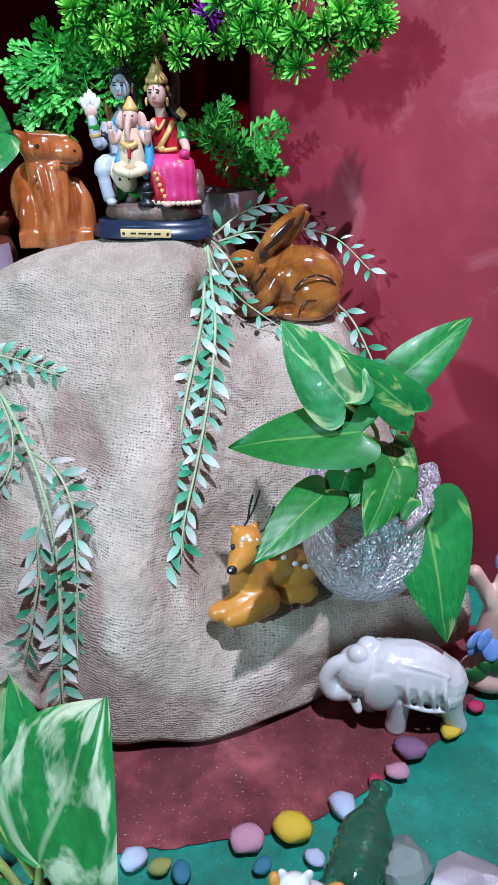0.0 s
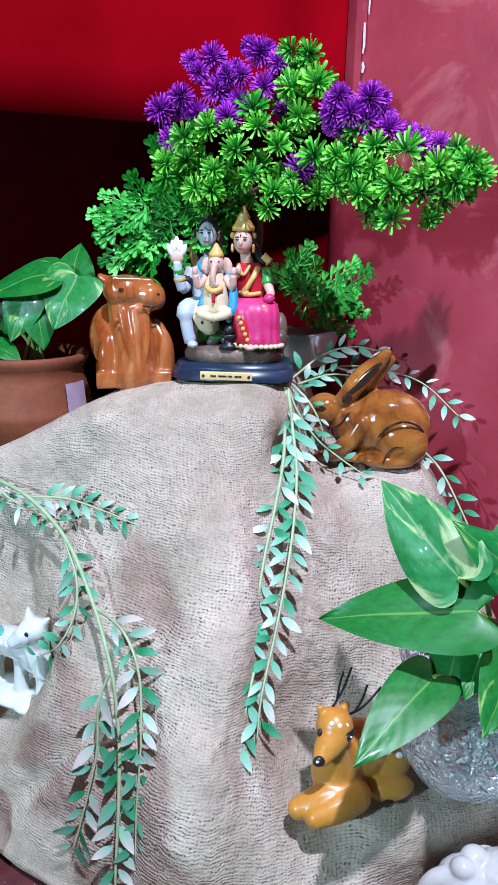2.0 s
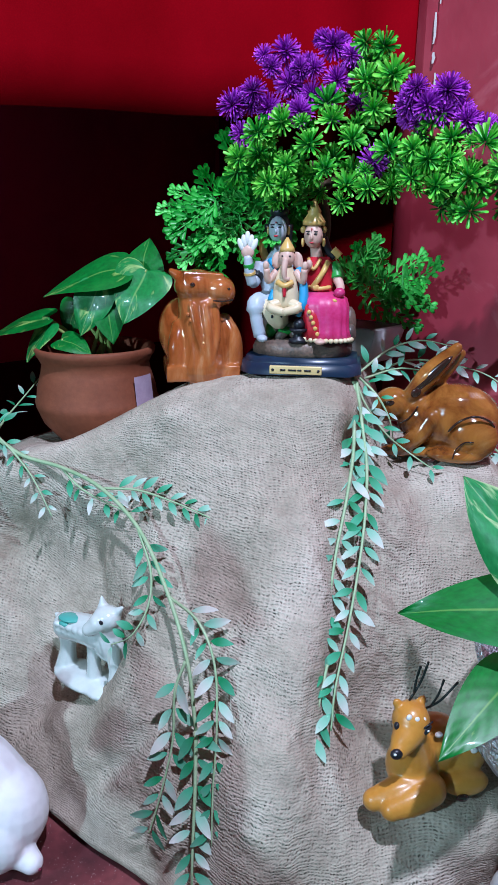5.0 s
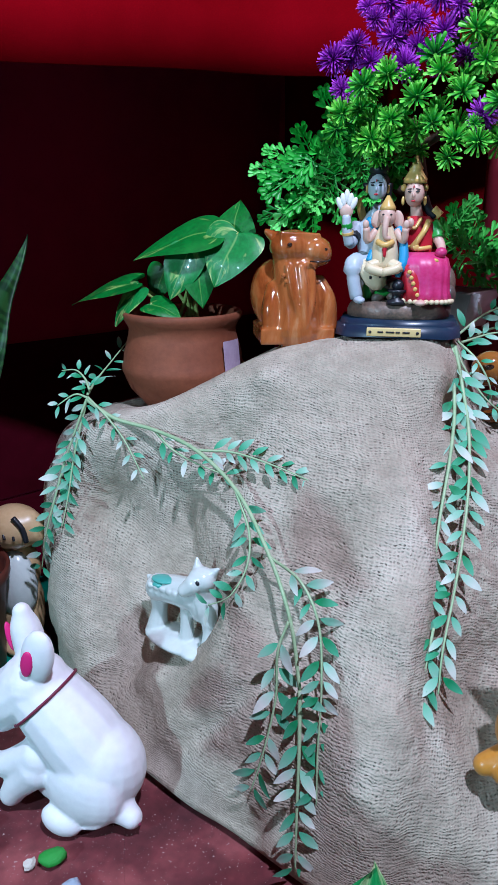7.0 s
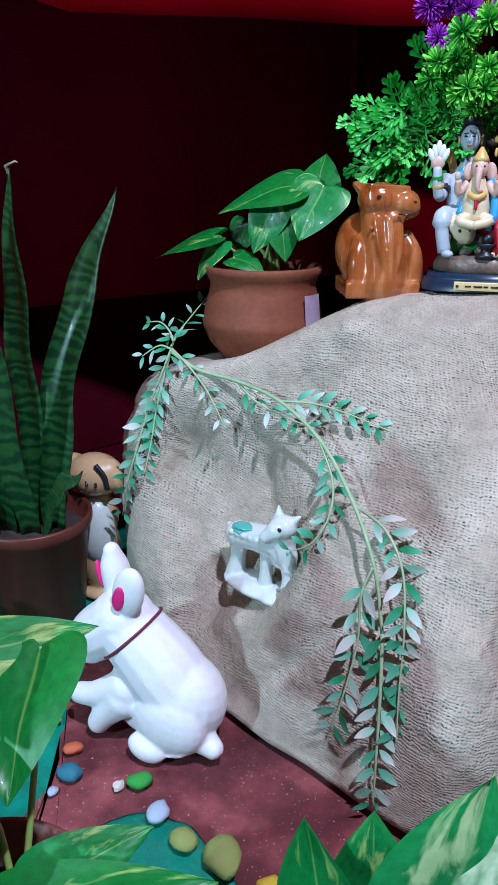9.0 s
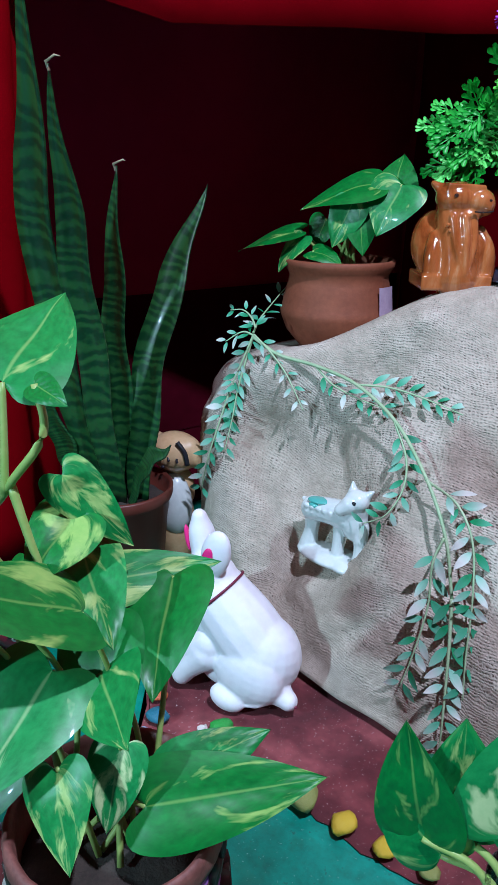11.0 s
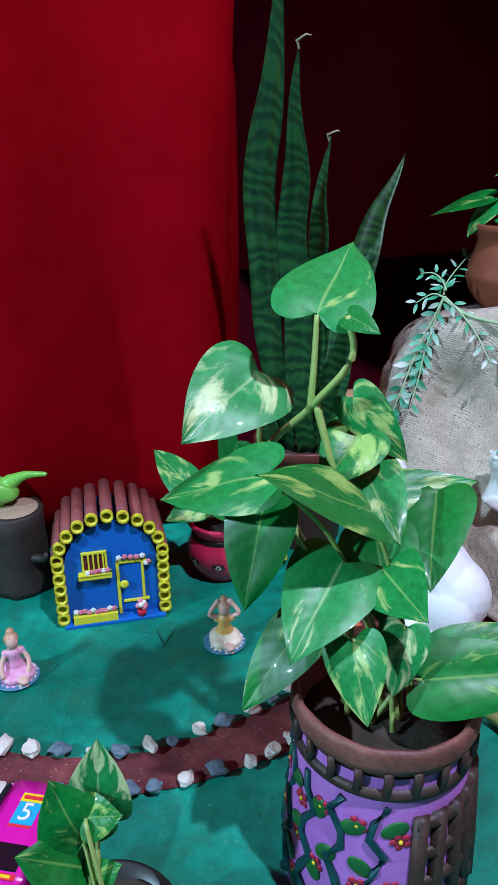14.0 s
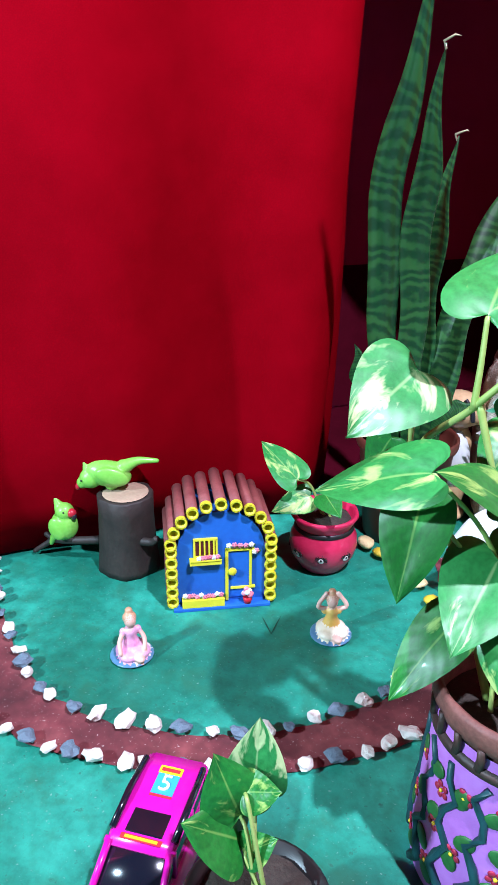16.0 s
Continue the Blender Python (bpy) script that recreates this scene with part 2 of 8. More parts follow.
def wall_block(name, a, b, out, material, label, z0=0.0, z1=2.3, thick=0.1):
    bm = bmesh.new()
    n = 24
    pts = [a.lerp(b, k / n) for k in range(n + 1)]
    front = [[bm.verts.new((p.x, p.y, z0 + (z1 - z0) * j / n)) for j in range(n + 1)] for p in pts]
    back = [[bm.verts.new((p.x + out.x * thick, p.y + out.y * thick, z)) for z in (z0, z1)] for p in (a, b)]
    for k in range(n):
        for j in range(n):
            bm.faces.new((front[k][j], front[k + 1][j], front[k + 1][j + 1], front[k][j + 1]))
    bm.faces.new((back[0][0], back[1][0], back[1][1], back[0][1]))
    return solo(name, bm, material, label, "wall", kind="structure", smooth=False)


R_END = CORNER + 1.9 * ALONG_R
L_END = CORNER + 2.1 * ALONG_L
FAR = CORNER + 1.9 * ALONG_R + 2.1 * ALONG_L
JAMB = CORNER + 0.48 * ALONG_L          # where the curtained wall stops at an assumed alcove, added to fall dark
EDGE = CORNER + 0.305 * ALONG_R          # where the pink wall stops at the same added alcove
DEEP = -0.26 * ALONG_R
REAR = -0.32 * ALONG_L
BACK = CORNER + DEEP + REAR
wall_block("wall_north", EDGE + 0.035 * ALONG_R, R_END, -ALONG_L, WALL, "glossy painted pinkish red wall with small chips")
wall_block("wall_west", JAMB, L_END, -ALONG_R, DARK_WALL, "dark red painted wall behind the curtain")
wall_block("wall_alcove_side", JAMB - 0.02 * ALONG_R, JAMB + DEEP, ALONG_L, DARK_WALL, "dark red side wall of the added alcove")
wall_block("wall_alcove_end", EDGE - 0.035 * ALONG_L, EDGE + REAR, ALONG_R, DARK_WALL, "dark red end wall of the added alcove, in deep shade")
wall_block("wall_alcove_back", BACK, CORNER + DEEP + 0.48 * ALONG_L, -ALONG_R, DARK_WALL, "dark red back wall of the added alcove, in deep shade")
wall_block("wall_alcove_rear", BACK, EDGE + REAR, -ALONG_L, DARK_WALL, "dark red rear wall of the added alcove, in deep shade")
# unseen walls and ceiling, added; their grey holds the bounced light down
wall_block("wall_east", R_END, FAR, ALONG_R, WHITE_WALL, "plain grey room wall, unseen, added to close the room")
wall_block("wall_south", L_END, FAR, ALONG_L, WHITE_WALL, "plain grey room wall, unseen, added to close the room")
# added rounding: the wall end bends away to give a soft edge of shade
bm = bmesh.new()
bend = [EDGE + 0.035 * ALONG_R * (1 - math.sin(a)) - 0.035 * ALONG_L * (1 - math.cos(a)) for a in np.linspace(0, math.pi / 2, 11)]
strip(bm, [(p.x, p.y, 0.0) for p in bend], [(p.x, p.y, 2.3) for p in bend])
solo("wall_shade_bend", bm, WALL, "added rounding of the painted pinkish red wall end, shaping a soft shade", "wall", kind="structure")
bm = bmesh.new()
cs = [CORNER - 0.65 * ALONG_R - 0.55 * ALONG_L, R_END + 0.1 * ALONG_R - 0.55 * ALONG_L, FAR + 0.1 * ALONG_R, L_END - 0.65 * ALONG_R]
bm.faces.new([bm.verts.new((p.x, p.y, 2.3)) for p in cs])
bm.faces.new([bm.verts.new((p.x, p.y, 2.36)) for p in cs])
solo("ceiling", bm, WHITE_WALL, "plain grey ceiling, unseen, added to close the room", "ceiling", kind="structure", smooth=False)
bm = bmesh.new()
bm.faces.new([bm.verts.new((p.x, p.y, 0)) for p in cs])
bm.faces.new([bm.verts.new((p.x, p.y, -0.05)) for p in cs])
solo("floor", bm, FLOOR, "green painted rough cement floor with worn patches", "floor", kind="structure", smooth=False)

# dark maroon sheet that paints the shade onto the alcove floor
SHADE_SHEET = varied("maroon_shade", (0.050, 0.002, 0.007), (0.080, 0.003, 0.012), 9.0, 0.9, 700, 0.0003, spec=0.03)
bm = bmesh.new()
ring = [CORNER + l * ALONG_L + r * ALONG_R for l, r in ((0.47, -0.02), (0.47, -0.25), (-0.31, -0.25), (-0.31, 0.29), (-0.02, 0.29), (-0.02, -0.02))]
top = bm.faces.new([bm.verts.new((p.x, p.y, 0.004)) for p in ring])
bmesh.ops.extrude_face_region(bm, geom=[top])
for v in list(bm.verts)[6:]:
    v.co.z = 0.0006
solo("floor_shade_sheet", bm, SHADE_SHEET, "dark maroon sheet standing in for shade on the alcove floor", "cloth", smooth=False)
# the same dark tone as strips along the wall feet, painting shade there
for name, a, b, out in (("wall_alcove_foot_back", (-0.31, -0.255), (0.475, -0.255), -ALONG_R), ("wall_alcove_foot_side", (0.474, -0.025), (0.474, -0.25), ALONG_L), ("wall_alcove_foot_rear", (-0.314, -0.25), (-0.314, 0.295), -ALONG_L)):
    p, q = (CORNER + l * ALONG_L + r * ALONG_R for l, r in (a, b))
    wall_block(name, p, q, out, SHADE_SHEET, "dark maroon strip standing in for shade along the alcove wall foot", 0.004, 0.22, 0.002)


# ---- red curtain ----
def curtain(name, plan, z0, z1, label, folds, depth, thick=0.003, hem_rise=None, tuck=0.0):
    """A hanging cloth along a plan line, with soft vertical folds."""
    line = spline(plan, 16)
    nz = 40
    dist = [0.0]
    for a, b in zip(line, line[1:]):
        dist.append(dist[-1] + float(np.linalg.norm(b - a)))
    bm = bmesh.new()
    grids = []
    for side in (0, 1):
        grid = []
        for i, p in enumerate(line):
            t = line[min(i + 1, len(line) - 1)] - line[max(i - 1, 0)]
            t = t / np.linalg.norm(t)
            nrm = np.array((t[1], -t[0]))
            col = []
            for j in range(nz + 1):
                f = j / nz
                lo = z0 + (hem_rise(dist[i]) if hem_rise else 0)
                z = lo + (z1 - lo) * f
                s = dist[i]
                w = math.sin(2 * math.pi * s / folds + 1.3 * noise.noise((s * 3, z * 0.8, 0)) * 2)
                off = depth * w * (0.55 + 0.45 * noise.noise((s * 4, z * 1.2, 3))) + 0.012 * noise.noise((s * 5, z * 3, 7))
                low = max(0.0, 1 - (z - z0) / 0.16) * min(1.0, (dist[-1] - s) / 0.40)
                q = p + nrm * (off * (1 - 0.6 * low) - tuck * low * low + (thick if side else 0))
                col.append(bm.verts.new((q[0], q[1], z)))
            grid.append(col)
        grids.append(grid)
        for i in range(len(grid) - 1):
            for j in range(nz):
                bm.faces.new((grid[i][j], grid[i + 1][j], grid[i + 1][j + 1], grid[i][j + 1]))
    a, b = grids
    for i in range(len(a) - 1):
        bm.faces.new((a[i][0], a[i + 1][0], b[i + 1][0], b[i][0]))
    for e in (0, -1):
        for j in range(nz):
            bm.faces.new((a[e][j], a[e][j + 1], b[e][j + 1], b[e][j]))
    return solo(name, bm, CLOTH, label, "curtain")


lw = lambda s, off=0.0: tuple((CORNER + s * ALONG_L + off * ALONG_R).xy)
rw = lambda s, off=0.0: tuple((CORNER + s * ALONG_R + off * ALONG_L).xy)
curtain("curtain", [lw(1.5, 0.05), lw(1.2, 0.05), lw(0.9, 0.052), lw(0.72, 0.05), lw(0.57, 0.05), lw(0.50, 0.044), lw(0.46, 0.022), lw(0.43, -0.025), lw(0.415, -0.09), lw(0.405, -0.22)], 0.004, 2.2,
        "red satin curtain hanging to the green floor in soft folds", 0.19, 0.026, tuck=0.035)
curtain("curtain", [rw(-0.22, -0.29), rw(-0.1, -0.29), rw(0.02, -0.29), rw(0.12, -0.29), rw(0.22, -0.29), rw(0.28, -0.29)], 0.004, 2.2,
        "red satin curtain hanging in the shaded corner behind the mound", 0.12, 0.006)
curtain("upper_drape", [(-0.60, 0.615), (-0.555, 0.60), (-0.50, 0.625), (-0.44, 0.64), (-0.34, 0.69), (-0.2, 0.76), (-0.12, 0.785), (-0.056, 0.760)], 0.497, 2.2,
        "red satin drape hung across the corner above a dark recess", 0.13, 0.008, hem_rise=lambda s: 0.05 * max(0.0, 1 - s / 0.16))

# a chipped line of white plaster where the drape meets the pink wall
bm = bmesh.new()
PLASTER = varied("bare_plaster", (0.55, 0.48, 0.46), (0.72, 0.66, 0.64), 120.0, 0.9)
for z, h, w in ((0.512, 0.014, 0.0022), (0.533, 0.008, 0.0028), (0.547, 0.022, 0.0024), (0.574, 0.016, 0.0016), (0.60, 0.03, 0.002)):
    o = CORNER + (0.352 + 0.002 * math.sin(z * 90)) * ALONG_R + 0.003 * ALONG_L
    left = [o + Vector((0, 0, z + h * k / 4)) + ALONG_R * (0.0003 * math.sin(9 * k + z * 100)) for k in range(5)]
    strip(bm, left, [p + ALONG_R * w * (0.4 + 0.6 * math.sin(math.pi * (k + 0.5) / 5)) for k, p in enumerate(left)])
solo("trim", bm, PLASTER, "chipped streak of bare white plaster on the wall", "trim", kind="structure", smooth=False)

# ---- burlap mound ----
COLUMNS = [
    [(-0.42, 0.80, 0), (-0.43, 0.80, 0.06), (-0.428, 0.79, 0.12), (-0.405, 0.78, 0.17), (-0.37, 0.78, 0.21), (-0.35, 0.79, 0.22), (-0.33, 0.80, 0.22), (-0.31, 0.81, 0.22)],
    [(-0.432, 0.66, 0), (-0.444, 0.662, 0.06), (-0.442, 0.660, 0.12), (-0.430, 0.660, 0.17), (-0.408, 0.668, 0.21), (-0.37, 0.69, 0.225), (-0.34, 0.73, 0.225), (-0.31, 0.78, 0.225)],
    [(-0.362, 0.545, 0), (-0.374, 0.563, 0.06), (-0.384, 0.580, 0.12), (-0.382, 0.590, 0.175), (-0.358, 0.600, 0.222), (-0.338, 0.618, 0.239), (-0.318, 0.68, 0.226), (-0.30, 0.77, 0.226)],
    [(-0.271, 0.485, 0), (-0.28, 0.515, 0.055), (-0.288, 0.553, 0.083), (-0.292, 0.582, 0.13), (-0.288, 0.595, 0.210), (-0.278, 0.608, 0.254), (-0.268, 0.640, 0.264), (-0.25, 0.76, 0.25)],
    [(-0.20, 0.452, 0), (-0.205, 0.474, 0.06), (-0.212, 0.503, 0.12), (-0.216, 0.548, 0.19), (-0.216, 0.585, 0.250), (-0.212, 0.612, 0.2895), (-0.205, 0.65, 0.2945), (-0.19, 0.76, 0.294)],
    [(-0.132, 0.418, 0), (-0.128, 0.434, 0.08), (-0.118, 0.478, 0.15), (-0.112, 0.522, 0.20), (-0.125, 0.57, 0.25), (-0.138, 0.61, 0.294), (-0.142, 0.66, 0.302), (-0.13, 0.76, 0.30)],
    [(-0.090, 0.422, 0), (-0.088, 0.437, 0.065), (-0.085, 0.477, 0.115), (-0.080, 0.521, 0.155), (-0.082, 0.560, 0.205), (-0.095, 0.605, 0.284), (-0.090, 0.66, 0.302), (-0.086, 0.76, 0.30)],
    [(-0.05, 0.432, 0), (-0.05, 0.445, 0.05), (-0.055, 0.478, 0.080), (-0.05, 0.522, 0.11), (-0.045, 0.548, 0.16), (-0.046, 0.60, 0.222), (-0.058, 0.645, 0.240), (-0.058, 0.73, 0.246)],
    [(0.0, 0.462, 0), (0.0, 0.460, 0.045), (0.0, 0.474, 0.083), (0.0, 0.522, 0.100), (0.0, 0.565, 0.155), (-0.002, 0.612, 0.225), (-0.01, 0.65, 0.241), (-0.01, 0.715, 0.241)],
    [(0.06, 0.515, 0), (0.055, 0.492, 0.04), (0.05, 0.490, 0.078), (0.05, 0.52, 0.095), (0.048, 0.56, 0.115), (0.04, 0.608, 0.18), (0.028, 0.645, 0.226), (0.03, 0.69, 0.226)],
    [(0.125, 0.545, 0), (0.13, 0.525, 0.035), (0.125, 0.528, 0.066), (0.12, 0.55, 0.082), (0.11, 0.575, 0.09), (0.10, 0.60, 0.10), (0.09, 0.62, 0.11), (0.085, 0.645, 0.11)],
]


DENTS = [((-0.076, 0.610, 0.254), 0.020, 0.034), ((-0.095, 0.604, 0.286), 0.014, -0.006), ((-0.306, 0.540, 0.058), 0.030, 0.022), ((-0.285, 0.550, 0.064), 0.022, -0.014), ((-0.245, 0.540, 0.098), 0.024, 0.016), ((-0.345, 0.585, 0.165), 0.030, 0.022), ((-0.30, 0.58, 0.205), 0.018, -0.006), ((-0.075, 0.50, 0.115), 0.028, 0.012), ((-0.17, 0.50, 0.12), 0.03, 0.012),
         ((-0.14, 0.56, 0.22), 0.03, -0.010), ((-0.02, 0.53, 0.125), 0.03, 0.012), ((-0.24, 0.59, 0.23), 0.02, 0.009), ((-0.215, 0.60, 0.275), 0.012, -0.005), ((-0.05, 0.59, 0.21), 0.02, -0.008), ((-0.255, 0.535, 0.13), 0.02, 0.009), ((-0.03, 0.60, 0.20), 0.018, 0.010)]


def mound():
    bm = bmesh.new()
    layer = bm.loops.layers.uv.new("UVMap")
    rows = [spline(c, 12) for c in COLUMNS]
    grid = []
    for j in range(len(rows[0])):
        grid.append(spline([r[j] for r in rows], 14))
    ny, nx = len(grid), len(grid[0])
    pts = np.array(grid)
    du = np.zeros((ny, nx))
    dv = np.zeros((ny, nx))
    du[:, 1:] = np.cumsum(np.linalg.norm(np.diff(pts, axis=1), axis=2), axis=1)
    dv[1:, :] = np.cumsum(np.linalg.norm(np.diff(pts, axis=0), axis=2), axis=0)
    du = np.broadcast_to(du.mean(axis=0), du.shape)
    gx = np.gradient(pts, axis=1)
    gy = np.gradient(pts, axis=0)
    nrm = np.cross(gx, gy)
    nrm /= np.linalg.norm(nrm, axis=2, keepdims=True) + 1e-9
    verts = []
    for j in range(ny):
        row = []
        for i in range(nx):
            p = Vector(pts[j, i])
            lift = min(1.0, j / 6)
            flat = 1.0 - 0.85 * min(1.0, max(0.0, (j / ny - 0.50) / 0.14))
            crease = abs(noise.noise((p.x * 13 + 3, p.y * 13, p.z * 9)))
            f = -0.009 * max(0.0, 1 - crease * 5) * (0.4 + 0.6 * noise.noise((p.x * 6, p.y * 6, p.z * 6 + 8))) + 0.010 * noise.noise((p.x * 9, p.y * 9, p.z * 7)) + 0.0035 * noise.noise((p.x * 34, p.y * 34, p.z * 24)) + 0.0012 * noise.noise(p * 120)
            p = p + Vector(nrm[j, i]) * f * lift * flat
            for c, rad, depth in DENTS:
                d2 = (p - Vector(c)).length_squared / (rad * rad)
                if d2 < 6:
                    p = p - Vector(nrm[j, i]) * depth * math.exp(-d2)
            if j < 5:
                p.z += (0.010 + 0.006 * noise.noise((p.x * 25, p.y * 25, 5))) * (1 - j / 5)
            row.append(bm.verts.new(p))
        verts.append(row)
    for j in range(ny - 1):
        for i in range(nx - 1):
            fc = bm.faces.new((verts[j][i], verts[j][i + 1], verts[j + 1][i + 1], verts[j + 1][i]))
            for loop, (a, b) in zip(fc.loops, ((j, i), (j, i + 1), (j + 1, i + 1), (j + 1, i))):
                loop[layer].uv = (du[a, b], dv[a, b])
    # the back hangs to the floor
    low = [bm.verts.new((v.co.x, v.co.y + 0.004, 0)) for v in verts[-1]]
    for i in range(nx - 1):
        bm.faces.new((verts[-1][i], verts[-1][i + 1], low[i + 1], low[i]))
    whole = thing("burlap_mound", "rock-like mound draped in coarse beige burlap sacking", "mound", pose(-0.13, 0.62, 0))
    cloth = part("burlap_cloth", bm, BURLAP, whole, "coarse beige burlap cloth")
    cloth.matrix_basis = whole.matrix_basis.inverted()
    md = cloth.modifiers.new("thickness", "SOLIDIFY")
    md.thickness, md.offset = 0.003, -1.0
    # an unseen dark support under the cloth, added to blacken the gap below the hem
    bm = bmesh.new()
    low, high = [], []
    for c in COLUMNS:
        p, q = Vector(c[0]), Vector((-0.14, 0.66, 0))
        v = p.lerp(q, 0.22)
        low.append(bm.verts.new((v.x, v.y, 0)))
        high.append(bm.verts.new((v.x, v.y, 0.05)))
    for k in range(len(low) - 1):
        bm.faces.new((low[k], low[k + 1], high[k + 1], high[k]))
    bm.faces.new(high)
    core = part("core", bm, SOIL, whole, "unseen dark support, added to blacken the gap under the cloth", smooth=False)
    core.matrix_basis = whole.matrix_basis.inverted()
    return whole


mound()

# ---- red sand path ----
INNER = [(-0.80, 0.30), (-0.77, 0.27), (-0.706, 0.225), (-0.611, 0.182), (-0.547, 0.181), (-0.49, 0.204), (-0.446, 0.231), (-0.406, 0.28), (-0.375, 0.34), (-0.37, 0.40), (-0.40, 0.47), (-0.42, 0.52)]
OUTER = [(-0.83, 0.20), (-0.76, 0.165), (-0.68, 0.145), (-0.60, 0.137), (-0.544, 0.145), (-0.495, 0.165), (-0.444, 0.193), (-0.401, 0.226), (-0.372, 0.262), (-0.345, 0.302), (-0.335, 0.36), (-0.32, 0.395)]


def sand_path():
    bm = bmesh.new()
    a, b = spline(INNER, 8), spline(OUTER, 8)
    strip(bm, [(p[0], p[1], 0.0012) for p in a], [(p[0], p[1], 0.0012) for p in b])
    # the band in front of the mound
    front = spline([(-0.335, 0.36), (-0.30, 0.395), (-0.262, 0.39), (-0.225, 0.366), (-0.16, 0.345), (-0.10, 0.35), (-0.043, 0.362), (0.011, 0.378), (0.063, 0.419), (0.102, 0.454), (0.14, 0.50), (0.20, 0.53)], 8)
    back = spline([(-0.42, 0.52), (-0.40, 0.56), (-0.36, 0.58), (-0.30, 0.56), (-0.22, 0.53), (-0.13, 0.52), (-0.05, 0.53), (0.0, 0.54), (0.06, 0.56), (0.11, 0.57), (0.15, 0.57), (0.20, 0.56)], 8)
    strip(bm, [(p[0], p[1], 0.0014) for p in back], [(p[0], p[1], 0.0014) for p in front])
    for v in bm.verts:
        v.co.x += 0.004 * noise.noise((v.co.x * 70, v.co.y * 70, 1))
        v.co.y += 0.004 * noise.noise((v.co.x * 70, v.co.y * 70, 9))
    return solo("path", bm, SAND, "dark red sandy path painted on the green floor", "path", kind="structure")


sand_path()

# two thin scratches in the paint
bm = bmesh.new()
SCRATCH = mat("scratched_paint", (0.004, 0.05, 0.03), 0.6)
for a, b in (((-0.5132, 0.3464), (-0.4953, 0.3316)), ((-0.5011, 0.3565), (-0.4953, 0.3316))):
    a, b = Vector((*a, 0.0006)), Vector((*b, 0.0006))
    side = (b - a).cross(Vector((0, 0, 1))).normalized() * 0.0006
    strip(bm, [a - side * 0.4, a.lerp(b, 0.5) - side, b - side * 0.4], [a + side * 0.4, a.lerp(b, 0.5) + side, b + side * 0.4])
solo("trim", bm, SCRATCH, "forked scratch in the green floor paint", "scratch", kind="structure", smooth=False)

# ---- leaves and plants ----
def leaf_material(name, dark, light, cream, amount, rough=0.44):
    """Glossy variegated leaf: streaks run out from the midrib."""
    m = mat(name, dark, rough, spec=0.45, coat=0.08)
    uv = coords(m, "UV")
    sep = nd(m, "ShaderNodeSeparateXYZ")
    ln(m, uv, sep.inputs[0])
    au = math_node(m, "ABSOLUTE", sep.outputs[0])
    rnd = nd(m, "ShaderNodeObjectInfo").outputs["Random"]
    comb = nd(m, "ShaderNodeCombineXYZ")
    ln(m, math_node(m, "MULTIPLY", sep.outputs[0], 1.2), comb.inputs[0])
    ln(m, math_node(m, "MULTIPLY", math_node(m, "SUBTRACT", sep.outputs[1], math_node(m, "MULTIPLY", au, 0.45)), 2.7), comb.inputs[1])
    ln(m, math_node(m, "MULTIPLY", rnd, 37.0), comb.inputs[2])
    streak = noise_tex(m, 1.0, 4.0, 0.58, comb.outputs[0], 0.4)
    comb2 = nd(m, "ShaderNodeCombineXYZ")
    ln(m, math_node(m, "MULTIPLY", sep.outputs[0], 6.0), comb2.inputs[0])
    ln(m, math_node(m, "MULTIPLY", sep.outputs[1], 14.0), comb2.inputs[1])
    ln(m, math_node(m, "MULTIPLY", rnd, 11.0), comb2.inputs[2])
    fleck = noise_tex(m, 1.0, 4.0, 0.6, comb2.outputs[0])
    base = ramp(m, fleck, [(0.15, dark), (0.85, light)])
    shift = math_node(m, "ADD", streak, math_node(m, "MULTIPLY", math_node(m, "SUBTRACT", rnd, 0.5), 0.16))
    mask = ramp(m, shift, [(0.625 - amount, (0, 0, 0)), (0.665 - amount, (0.40, 0.40, 0.40)), (0.72 - amount, (0.95, 0.95, 0.95))])
    col = mix(m, mask, base, mix(m, fleck, cream, tuple(0.5 * (a + b) for a, b in zip(cream, light))))
    rib = ramp(m, au, [(0.012, (0.55, 0.55, 0.55)), (0.05, (0, 0, 0))])
    col = mix(m, rib, col, tuple(0.5 * (a + b) for a, b in zip(cream, light)))
    ln(m, col, bsdf(m).inputs["Base Color"])
    veins = nd(m, "ShaderNodeTexWave", Scale=2.2, Distortion=0.5)
    veins.bands_direction = "Y"
    cv = nd(m, "ShaderNodeCombineXYZ")
    ln(m, math_node(m, "SUBTRACT", sep.outputs[1], math_node(m, "MULTIPLY", au, 0.3)), cv.inputs[1])
    ln(m, cv.outputs[0], veins.inputs["Vector"])
    ln(m, bump(m, veins.outputs["Fac"], 0.14, 0.0005), bsdf(m).inputs["Normal"])
    bsdf(m).inputs["Subsurface Weight"].default_value = 0.0
    return m


POTHOS = leaf_material("pothos_leaf", (0.003, 0.085, 0.012), (0.014, 0.22, 0.030), (0.36, 0.52, 0.13), 0.020)
POTHOS_PALE = leaf_material("pale_pothos_leaf", (0.005, 0.12, 0.022), (0.026, 0.28, 0.058), (0.46, 0.57, 0.18), 0.055)
POTHOS_WHITE = leaf_material("white_pothos_leaf", (0.006, 0.13, 0.028), (0.035, 0.30, 0.075), (0.60, 0.66, 0.34), 0.090)
POTHOS_CREAM = leaf_material("cream_pothos_leaf", (0.006, 0.12, 0.022), (0.03, 0.28, 0.06), (0.76, 0.76, 0.55), 0.17)
STEM = varied("green_stem", (0.20, 0.34, 0.07), (0.34, 0.42, 0.13), 60.0, 0.45)


